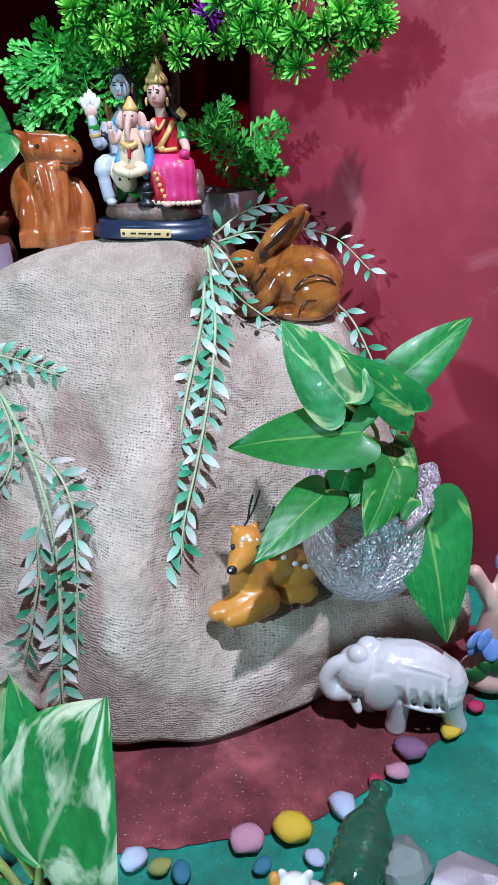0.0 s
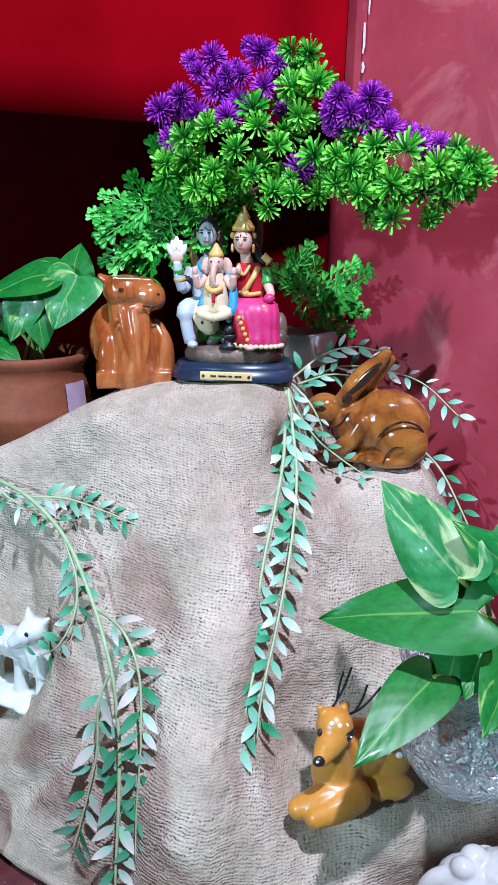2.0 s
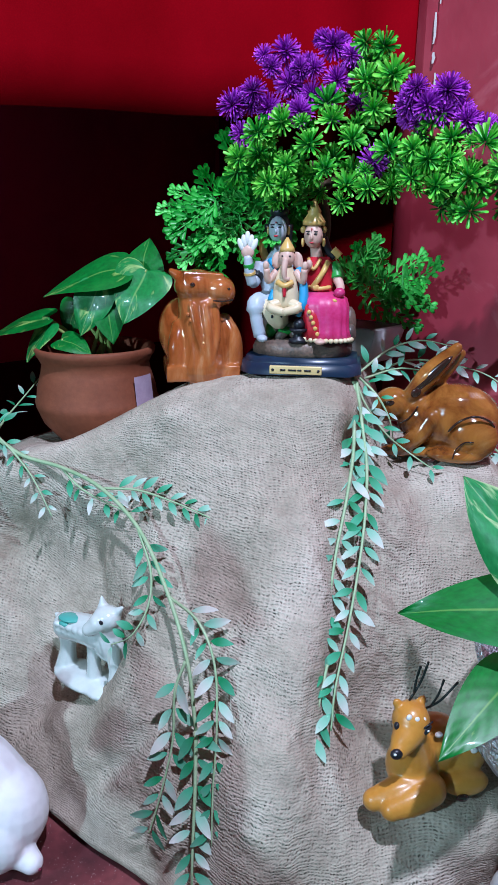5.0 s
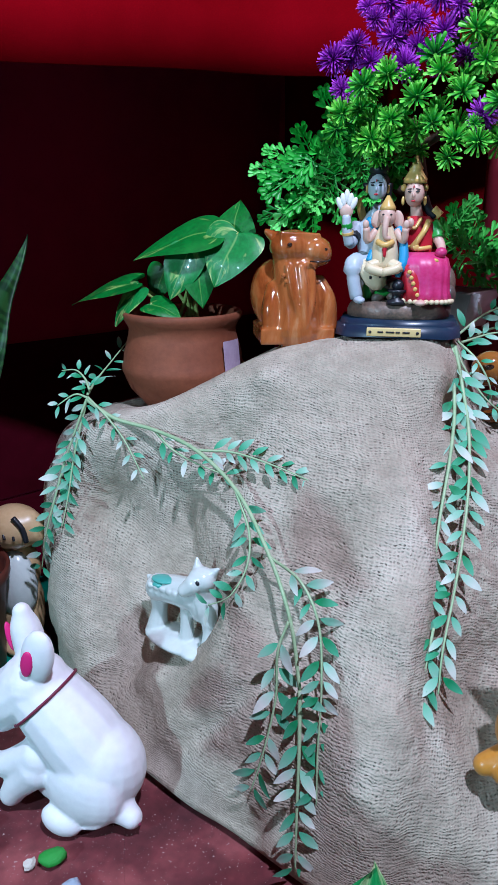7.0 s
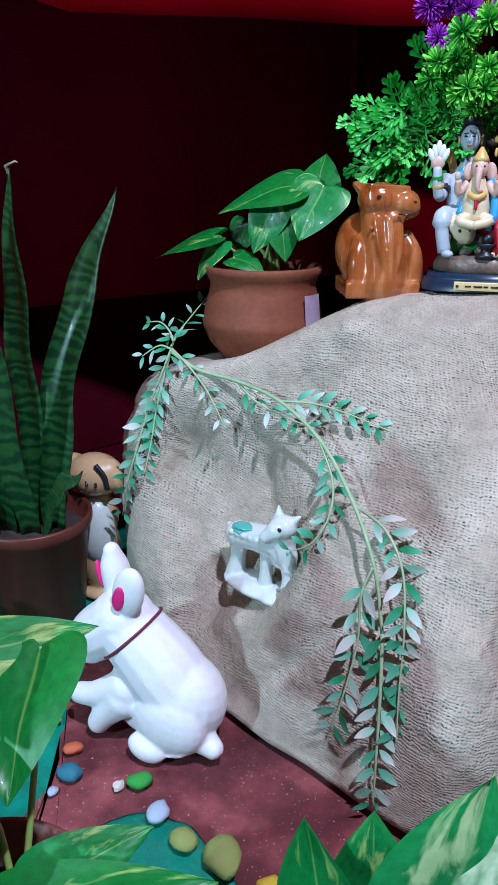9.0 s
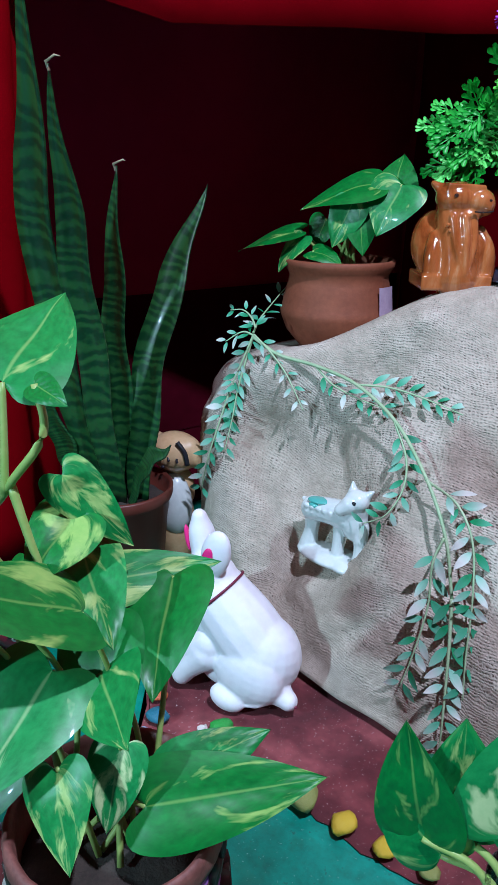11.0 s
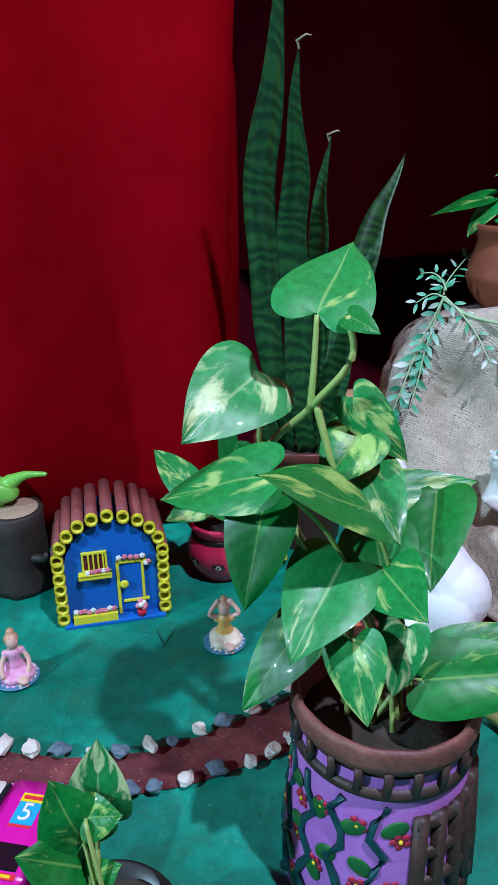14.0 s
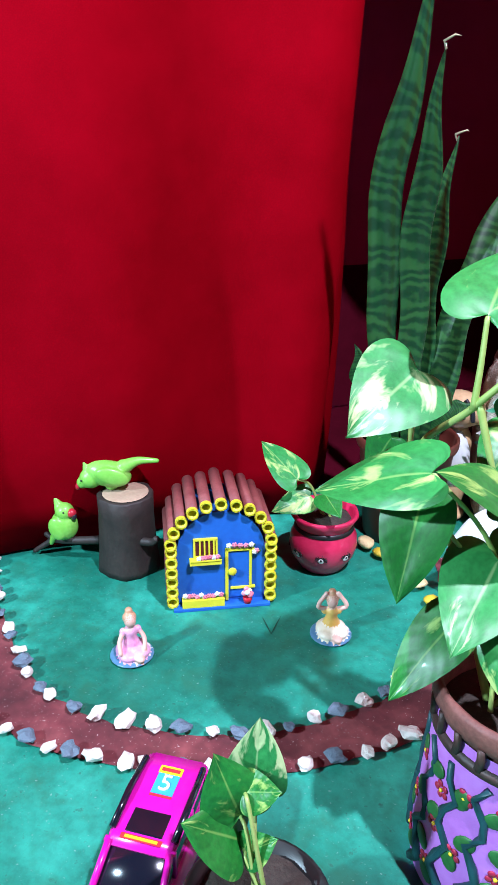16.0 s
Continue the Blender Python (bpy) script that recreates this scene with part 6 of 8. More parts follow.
    t([(-0.0385, -0.008, 0.0655), (-0.0405, -0.011, 0.074), (-0.0415, -0.012, 0.086)], (0.0042, 0.0032), "blue")
    t([(-0.0355, -0.001, 0.0715), (-0.0370, -0.004, 0.0690)], 0.0054, "hair")
    t([(-0.0400, -0.010, 0.0720), (-0.0403, -0.0105, 0.0740)], 0.0046, "gold")
    t([(-0.0404, -0.0108, 0.0765), (-0.0410, -0.0116, 0.0800)], 0.0041, "green")
    b((-0.0415, -0.0125, 0.0885), (0.0050, 0.0026, 0.0050), "skin")
    for x, z, tilt in ((-0.0465, 0.0935, -22), (-0.0440, 0.0960, -10), (-0.0415, 0.0985, 0), (-0.0390, 0.0960, 10), (-0.0365, 0.0935, 22)):
        b((x, -0.0128, z), (0.0022, 0.0018, 0.0050), "white", (0, tilt, 0))
    t([(-0.022, -0.002, 0.050), (-0.033, -0.013, 0.0525), (-0.0345, -0.017, 0.044), (-0.0310, -0.017, 0.027)], [0.0085] * 4 + [0.0070] * 6 + [0.0048] * 6, "blue")
    b((-0.0290, -0.0210, 0.0262), (0.0040, 0.0072, 0.0028), "blue", (0, 0, 20))
    loft(bm, [((-0.022, -0.010, 0.055), 0.0085, 0.008), ((-0.021, -0.013, 0.046), 0.0105, 0.009), ((-0.018, -0.014, 0.037), 0.0075, 0.006), ((-0.017, -0.014, 0.033), 0.003, 0.003)], M["cream"], 24, 5, 0.12)
    for k in range(7):
        b((-0.026 + 0.0022 * k, -0.0215 + 0.0004 * (k - 3) ** 2, 0.046 + 0.0035 * math.sin(2.3 * k)), (0.0010, 0.0008, 0.0013), "hair")
    # the small figure on the lap
    lap = len(bm.verts)
    loft(bm, [((-0.0125, -0.015, 0.046), 0.0095, 0.0075), ((-0.0125, -0.0155, 0.054), 0.0112, 0.0095), ((-0.0125, -0.0155, 0.063), 0.0108, 0.0092), ((-0.0125, -0.0145, 0.072), 0.0092, 0.0075), ((-0.0125, -0.0140, 0.079), 0.0060, 0.0050), ((-0.0125, -0.0140, 0.083), 0.0040, 0.0040)], M["cream"])
    b((-0.0120, -0.0160, 0.0870), (0.0070, 0.0066, 0.0074), "skin")
    for x, tl in ((-0.0205, 14), (-0.0030, -14)):
        b((x, -0.0130, 0.0850), (0.0046, 0.0015, 0.0066), "skin", (0, tl, 0))
    for s in (-1, 1):
        b((-0.0120 + 0.0032 * s, -0.0220, 0.0885), (0.0009, 0.0006, 0.0006), "hair")
    loft(bm, [((-0.0120, -0.0145, 0.0915), 0.0070, 0.0066), ((-0.0120, -0.0145, 0.0945), 0.0060, 0.0056), ((-0.0120, -0.0140, 0.0985), 0.0034, 0.0032), ((-0.0120, -0.0140, 0.1020), 0.0010, 0.0010)], M["gold"], 16)
    t([(-0.0122, -0.0222, 0.0865), (-0.0130, -0.0250, 0.0790), (-0.0125, -0.0250, 0.0725), (-0.0085, -0.0240, 0.0715)], (0.0030, 0.0016), "skin")
    for x in (-1, 1):
        t([(-0.0125 + 0.008 * x, -0.0145, 0.0765), (-0.0125 + 0.0150 * x, -0.0180, 0.0700), (-0.0125 + 0.0160 * x, -0.0215, 0.0790)], (0.0034, 0.0027), "skin")
        b((-0.0125 + 0.0165 * x, -0.0220, 0.0815), (0.0026, 0.0018, 0.0032), "skin")
        t([(-0.0125 + 0.004 * x, -0.020, 0.053), (-0.0125 + 0.0125 * x, -0.0245, 0.050), (-0.0125 - 0.001 * x, -0.0275, 0.0465)], (0.0046, 0.0032), "cream")
    t([(-0.0190, -0.0220, 0.069), (-0.0125, -0.0255, 0.0665), (-0.0060, -0.0220, 0.069)], 0.0024, "gold")
    t([(-0.0125, -0.0250, 0.066), (-0.0125, -0.0262, 0.058)], (0.0022, 0.0012), "red")
    t([(-0.0030, -0.012, 0.079), (0.0020, -0.014, 0.068), (0.0035, -0.018, 0.056), (0.0010, -0.020, 0.048)], (0.0036, 0.0044), "sky")
    t([(-0.0230, -0.014, 0.062), (-0.0250, -0.017, 0.054)], (0.0024, 0.0034), "sky")
    t([(0.0005, -0.020, 0.050), (-0.0005, -0.020, 0.043)], (0.0036, 0.0024), "sky")
    for v in list(bm.verts)[lap:]:
        v.co = Vector((-0.0125 + 0.86 * (v.co.x + 0.0125), -0.013 + 0.92 * (v.co.y + 0.013), 0.043 + 0.95 * (v.co.z - 0.043)))
    # the seated figure in red and magenta
    loft(bm, [((0.012, 0.003, 0.050), 0.0125, 0.0095), ((0.0115, 0.003, 0.060), 0.0098, 0.0080), ((0.0112, 0.001, 0.070), 0.0112, 0.0092), ((0.0110, 0.002, 0.079), 0.0120, 0.0080), ((0.0095, 0.002, 0.0850), 0.0085, 0.0058)], M["red"])
    t([(0.0090, 0.002, 0.084), (0.0068, 0.000, 0.096)], (0.0048, 0.0036), "skin")
    b((0.0060, -0.003, 0.1005), (0.0070, 0.0074, 0.0092), "skin")
    face(0.0052, -0.0035, 0.1000, "skin")
    b((0.0068, 0.0030, 0.1020), (0.0080, 0.0076, 0.0094), "hair")
    t([(0.0125, 0.005, 0.098), (0.0165, 0.006, 0.090), (0.0220, 0.005, 0.084)], (0.0040, 0.0026), "hair")
    loft(bm, [((0.0060, -0.0010, 0.1075), 0.0082, 0.0080), ((0.0060, -0.0005, 0.1105), 0.0084, 0.0082), ((0.0060, 0.000, 0.1130), 0.0066, 0.0064), ((0.0060, 0.000, 0.1165), 0.0046, 0.0046), ((0.0060, 0.000, 0.1175), 0.0052, 0.0052), ((0.0060, 0.000, 0.1210), 0.0030, 0.0030), ((0.0060, 0.000, 0.1260), 0.0010, 0.0010)], M["gold"], 20)
    for x in (-0.0018, 0.0138):
        b((x, -0.002, 0.0955), (0.0013, 0.0013, 0.0032), "gold")
        b((x * 0.98, 0.000, 0.1045), (0.0022, 0.0016, 0.0026), "gold")
    t([(0.0030, -0.0035, 0.084), (0.0070, -0.0085, 0.0765), (0.0120, -0.0045, 0.0835)], 0.0013, "gold")
    t([(0.0175, -0.003, 0.082), (0.0135, -0.0085, 0.073), (0.0060, -0.0080, 0.062)], 0.0022, "gold")
    b((0.0090, -0.0090, 0.0635), (0.0030, 0.0016, 0.0026), "gold")
    t([(0.0040, -0.0060, 0.0635), (0.0120, -0.0085, 0.0625), (0.0200, -0.0050, 0.0635)], 0.0016, "gold")
    t([(0.0205, 0.003, 0.080), (0.0235, 0.001, 0.074), (0.0245, -0.001, 0.0695)], (0.0050, 0.0054), "green")
    t([(0.0245, -0.001, 0.070), (0.0275, -0.006, 0.0640), (0.0270, -0.013, 0.0600)], (0.0036, 0.0028), "skin")
    b((0.0272, -0.0155, 0.0605), (0.0042, 0.0036, 0.0036), "mag")
    t([(0.0020, -0.004, 0.078), (0.0000, -0.011, 0.074), (0.0035, -0.0165, 0.0785)], (0.0036, 0.0026), "skin")
    b((0.0045, -0.0175, 0.0805), (0.0024, 0.0018, 0.0034), "skin")
    t([(0.020, 0.006, 0.090), (0.0255, 0.006, 0.085)], 0.0036, "gold")
    # pleated lap and skirt, red on one knee and magenta on the other
    loft(bm, [((0.0150, -0.004, 0.0600), 0.0120, 0.0100), ((0.0155, -0.009, 0.0560), 0.0175, 0.0130), ((0.0165, -0.012, 0.0500), 0.0180, 0.0125), ((0.0185, -0.013, 0.0400), 0.0160, 0.0105), ((0.0190, -0.013, 0.0320), 0.0162, 0.0105), ((0.0190, -0.013, 0.0255), 0.0180, 0.0120)], M["mag"], 64, 14, 0.07)
    loft(bm, [((0.0060, -0.0145, 0.0520), 0.0075, 0.0070), ((0.0085, -0.0175, 0.0440), 0.0078, 0.0062), ((0.0105, -0.0180, 0.0340), 0.0072, 0.0062), ((0.0110, -0.0180, 0.0262), 0.0082, 0.0068)], M["red"], 40, 8, 0.10)
    for k in range(15):
        a = math.pi * (1.02 + 0.96 * k / 14)
        b((0.0190 + 0.0182 * math.cos(a), -0.013 + 0.0124 * math.sin(a), 0.0262), (0.0022, 0.0020, 0.0018), "cream")
    for k in range(8):
        b((0.0000 + 0.0034 * k, -0.0215 + 0.0006 * abs(k - 4), 0.0480 + 0.0010 * k), (0.0022, 0.0016, 0.0014), "gold", (0, 20, 0))
    for k in range(5):
        b((0.0060 + 0.0016 * k, -0.0242, 0.0470 - 0.0040 * k), (0.0016, 0.0010, 0.0016), "gold")
    b((0.0150, -0.0255, 0.0255), (0.0042, 0.0050, 0.0022), "skin")
    # a small dark pedestal between the feet
    loft(bm, [((-0.002, -0.019, 0.0235), 0.0072, 0.0060), ((-0.002, -0.019, 0.0262), 0.0070, 0.0058), ((-0.002, -0.019, 0.0275), 0.0036, 0.0032), ((-0.002, -0.019, 0.0310), 0.0034, 0.0030), ((-0.002, -0.019, 0.0325), 0.0068, 0.0056), ((-0.002, -0.019, 0.0340), 0.0066, 0.0054)], M["hair"], 18)
    b((-0.0015, -0.019, 0.0370), (0.0042, 0.0040, 0.0042), "hair")
    for v in bm.verts:
        v.co *= 0.985
    mats = [SKIN, PALE_BLUE, GOLD, HAIR, MAGENTA, RED_ROBE, SKY_CLOTH, CREAM, GREEN_SLEEVE, ROCK, NAVY, PLAQUE, WHITE_PAINT]
    return solo("family_statue", bm, mats, "small painted resin statue of a seated family on a navy plinth", "statue", pose(-0.1285, 0.657, 0.3035, 0, 0, 2))


statue()

# brown glazed rabbit on the ledge
rab = [("b", (0.012, 0, 0.027), (0.031, 0.020, 0.0265)), ("b", (-0.010, 0, 0.027), (0.020, 0.016, 0.019), (0, 28, 0)), ("b", (-0.033, -0.003, 0.037), (0.0135, 0.0115, 0.0125)),
       ("b", (-0.040, -0.003, 0.031), (0.0075, 0.009, 0.0075)), ("b", (0.004, 0, 0.0045), (0.036, 0.018, 0.0050)), ("t", [(-0.006, -0.012, 0.030), (-0.014, -0.014, 0.018), (-0.026, -0.013, 0.006)], [0.008, 0.007, 0.005]),
       ("b", (0.022, -0.014, 0.019), (0.0185, 0.0105, 0.0175)), ("b", (0.012, -0.017, 0.006), (0.020, 0.008, 0.0055)), ("b", (-0.028, -0.010, 0.0045), (0.012, 0.006, 0.0045)),
       ("t", [(-0.020, -0.006, 0.046), (-0.008, -0.005, 0.062), (0.008, -0.003, 0.079)], [0.006, 0.0075, 0.0040]), ("t", [(-0.015, 0.004, 0.044), (-0.002, 0.005, 0.058), (0.011, 0.004, 0.074)], [0.005, 0.0068, 0.0040])]
me = sculpt("rabbit", rab, 0.0012, [HONEY, DARK_GLAZE], [((-0.0345, -0.0138, 0.0400), (0.0030, 0.0012, 0.0019), (0, -10, 0), 1),
            ((-0.0075, -0.0115, 0.0610), (0.0185, 0.0012, 0.0030), (0, -48, 0), 1), ((-0.0175, -0.0118, 0.0480), (0.0040, 0.0010, 0.0030), (0, -48, 0), 1),
            ("line", [(0.0055, -0.0222, 0.024), (0.012, -0.0238, 0.032), (0.022, -0.0240, 0.0365), (0.032, -0.0205, 0.033), (0.038, -0.0150, 0.025)], [0.0003] + [0.0009] * 18 + [0.0003] * 2, 1),
            ("line", [(0.010, -0.0250, 0.006), (0.012, -0.0250, 0.013), (0.017, -0.0247, 0.018), (0.023, -0.0247, 0.0185)], 0.0005, 1),
            ("line", [(-0.029, -0.0125, 0.0245), (-0.021, -0.0138, 0.030), (-0.0155, -0.0145, 0.039)], 0.0006, 1), ((-0.006, -0.020, 0.0022), (0.005, 0.003, 0.0016), (0, 0, 0), 1)], 5)
for v in me.vertices:
    v.co *= 1.07
figure("brown_rabbit_figurine", me, "glossy honey-brown ceramic rabbit crouching on the burlap ledge", "figurine", pose(-0.0225, 0.660, 0.2395, 0, 0, -2))

# ochre deer with wire antlers, lying on the ledge
deer_shapes = [("b", (0.004, 0.008, 0.024), (0.0200, 0.0140, 0.0220)), ("b", (0.022, 0.008, 0.017), (0.0160, 0.0130, 0.0160)), ("b", (-0.012, 0, 0.020), (0.0150, 0.0130, 0.0180)), ("t", [(-0.012, 0, 0.028), (-0.015, -0.003, 0.040), (-0.016, -0.004, 0.048)], [0.0130, 0.0105, 0.0095]),
               ("b", (-0.0165, -0.006, 0.055), (0.0108, 0.0112, 0.0115)), ("t", [(-0.018, -0.010, 0.052), (-0.024, -0.015, 0.0475), (-0.027, -0.018, 0.0455)], [0.0092, 0.0072, 0.0052]), ("t", [(-0.012, -0.008, 0.012), (-0.024, -0.011, 0.010), (-0.037, -0.011, 0.006)], [0.0100, 0.0090, 0.0065]),
               ("t", [(-0.004, -0.012, 0.011), (-0.016, -0.017, 0.009), (-0.029, -0.019, 0.006)], [0.0100, 0.0088, 0.0065]), ("b", (0.020, -0.006, 0.008), (0.0150, 0.0080, 0.0080)), ("b", (-0.010, -0.002, 0.0635), (0.0030, 0.0020, 0.0050), (0, 25, 0)), ("b", (-0.0235, -0.003, 0.0635), (0.0030, 0.0020, 0.0050), (0, -25, 0))]
spots = [((0.002 + 0.008 * k, -0.004 + 0.002 * (k % 2), 0.0415 - 0.0050 * k), (0.0024, 0.0016, 0.0020), (0, 0, 0), 2) for k in range(4)]
spots += [((-0.0205 + 0.0042 * k, -0.0140 + 0.001 * abs(k - 1), 0.0625 - 0.0012 * k), (0.0017, 0.0012, 0.0020), (0, 0, 0), 2) for k in range(3)]
me = sculpt("deer", deer_shapes, 0.0011, [OCHRE, HAIR, WHITE_PAINT, DARK_GLAZE], spots + [((-0.0295, -0.0215, 0.0462), (0.0036, 0.0024, 0.0032), (0, 0, 0), 1), ((-0.0310, -0.0234, 0.0475), (0.0010, 0.0006, 0.0008), (0, 0, 0), 2), ((-0.0105, -0.0148, 0.0545), (0.0040, 0.0014, 0.0022), (0, -28, 25), 1), ((-0.0100, -0.0160, 0.0550), (0.0008, 0.0005, 0.0006), (0, 0, 0), 2),
            ("line", [(-0.0140, -0.0158, 0.0560), (-0.0105, -0.0158, 0.0585), (-0.0068, -0.0132, 0.0588)], 0.0005, 1), ((-0.0265, -0.0110, 0.0560), (0.0016, 0.0020, 0.0024), (0, 0, 0), 1), ((0.0160, -0.0140, 0.0040), (0.0040, 0.0016, 0.0026), (0, 0, 0), 3)], 4)
deer = figure("deer_figurine", me, "ochre painted deer with white spots and wire antlers lying down", "figurine", pose(-0.026, 0.480, 0.086, 0, 0, 18))
for pts in ([(-0.0172, -0.003, 0.0660), (-0.0110, -0.002, 0.0770), (-0.0069, -0.001, 0.0893)], [(-0.0150, -0.003, 0.0705), (-0.0135, -0.002, 0.0800), (-0.0118, -0.002, 0.0874)], [(-0.0085, -0.003, 0.0590), (0.0010, -0.003, 0.0640), (0.0114, -0.002, 0.0750)], [(-0.0040, -0.003, 0.0610), (0.0000, -0.003, 0.0690), (0.0028, -0.002, 0.0773)]):
    bm = bmesh.new()
    tube(bm, [tuple(p) for p in spline(pts, 5)], 0.0007, 6)
    part("antler", bm, BLACK_PLASTIC, deer, "thin dark wire antler")

# white elephant on the sand
ele = [("t", [(-0.006, 0, 0.047), (0.014, 0, 0.0445), (0.030, 0, 0.038)], [0.0200, 0.0215, 0.0180]), ("b", (0.030, 0, 0.036), (0.0170, 0.0175, 0.0190)), ("b", (-0.026, -0.002, 0.045), (0.0180, 0.0160, 0.0190)), ("b", (-0.029, -0.005, 0.0605), (0.0075, 0.0070, 0.0070)), ("b", (-0.021, 0.004, 0.0610), (0.0085, 0.0075, 0.0065)),
       ("t", [(-0.033, -0.006, 0.032), (-0.044, -0.007, 0.030), (-0.0485, -0.006, 0.040), (-0.044, -0.005, 0.050), (-0.035, -0.004, 0.054)], [0.0085, 0.0070, 0.0062, 0.0058, 0.0065]), ("t", [(-0.030, -0.012, 0.029), (-0.027, -0.016, 0.023)], [0.0045, 0.0032]),
       ("b", (-0.012, -0.0165, 0.040), (0.0125, 0.0048, 0.0165), (0, 10, 0)), ("b", (-0.012, 0.0165, 0.042), (0.0125, 0.0048, 0.0160)),
       ("t", [(0.000, -0.009, 0.032), (0.001, -0.010, 0.014), (0.001, -0.009, 0.004)], [0.0100, 0.0074, 0.0078]), ("t", [(-0.010, 0.010, 0.030), (-0.014, 0.010, 0.014), (-0.015, 0.010, 0.004)], [0.0095, 0.0075, 0.0075]),
       ("t", [(0.032, -0.006, 0.034), (0.038, -0.007, 0.018), (0.043, -0.005, 0.004)], [0.0130, 0.0082, 0.0080]), ("t", [(0.028, 0.010, 0.030), (0.032, 0.010, 0.014), (0.034, 0.010, 0.004)], [0.0100, 0.0078, 0.0075])]
ele += [("t", [(0.003 + 0.0085 * k, -0.0145, 0.0585 - 0.002 * k), (0.003 + 0.0085 * k, -0.0210, 0.046 - 0.001 * k), (0.006 + 0.0085 * k, -0.0190, 0.031)], [0.0014, 0.0017, 0.0014]) for k in range(4)]
ele += [("t", [(0.000, -0.0120, 0.0610), (0.014, -0.0145, 0.0600), (0.031, -0.0130, 0.0530)], [0.0016, 0.0018, 0.0014]), ("t", [(0.004, -0.0200, 0.033), (0.018, -0.0205, 0.030), (0.032, -0.0180, 0.028)], [0.0014, 0.0016, 0.0014])]
me = sculpt("elephant", ele, 0.0009, [WHITE_GLAZE, HAIR], [((-0.0300, -0.0172, 0.0350), (0.0026, 0.0012, 0.0018), (0, 20, 0), 1)], 3)
figure("elephant_figurine", me, "white glazed ceramic elephant with curled trunk standing on sand", "figurine", pose(0.066, 0.464, 0.0016))

# white lamb on the burlap ledge
goat = [("b", (0.003, -0.002, 0.0045), (0.0345, 0.0175, 0.0062)), ("b", (0.020, -0.004, 0.0045), (0.0165, 0.0160, 0.0062)), ("t", [(-0.020, 0, 0.0405), (-0.004, 0, 0.0430), (0.012, 0, 0.0440)], [0.0105, 0.0110, 0.0120]), ("t", [(-0.024, 0, 0.0440), (-0.030, 0, 0.0465)], [0.0050, 0.0018]),
        ("b", (0.021, -0.001, 0.041), (0.0110, 0.0100, 0.0160)), ("t", [(0.020, 0, 0.048), (0.022, -0.001, 0.060)], [0.0110, 0.0095]), ("b", (0.023, -0.003, 0.0615), (0.0105, 0.0095, 0.0088)), ("t", [(0.020, -0.008, 0.0590), (0.0140, -0.0120, 0.0540)], [0.0075, 0.0050]),
        ("t", [(0.0175, 0, 0.066), (0.0165, 0, 0.0745)], [0.0046, 0.0012]), ("t", [(0.0285, 0, 0.065), (0.0350, 0, 0.0715)], [0.0048, 0.0014]),
        ("t", [(-0.019, 0, 0.038), (-0.0205, 0, 0.022), (-0.0225, -0.001, 0.006)], [0.0085, 0.0062, 0.0085]), ("t", [(0.009, -0.002, 0.038), (0.009, -0.004, 0.022), (0.009, -0.005, 0.006)], [0.0062, 0.0050, 0.0062]),
        ("t", [(0.026, -0.001, 0.038), (0.0290, -0.003, 0.022), (0.0290, -0.004, 0.006)], [0.0078, 0.0054, 0.0070])]
wool = [("b", (-0.020 + 0.0058 * (k % 6), -0.0095 + 0.0008 * (k // 6), 0.0465 - 0.0050 * (k // 6)), (0.0030, 0.0022, 0.0026)) for k in range(12)]
me = sculpt("lamb", goat + wool, 0.0009, [WHITE_GLAZE, HAIR, TURQ], [((0.0255, -0.0118, 0.0628), (0.0018, 0.0010, 0.0017), (0, 0, 0), 1), ((-0.012, -0.0040, 0.0512), (0.0105, 0.0065, 0.0022), (0, -4, 0), 2), ((-0.0135, -0.0088, 0.0478), (0.0050, 0.0024, 0.0026), (20, 0, 0), 2)], 3)
figure("lamb_figurine", me, "white glazed ceramic lamb with a turquoise patch on its back", "figurine", pose(-0.2680, 0.5440, 0.0830, 0, 0, -20))

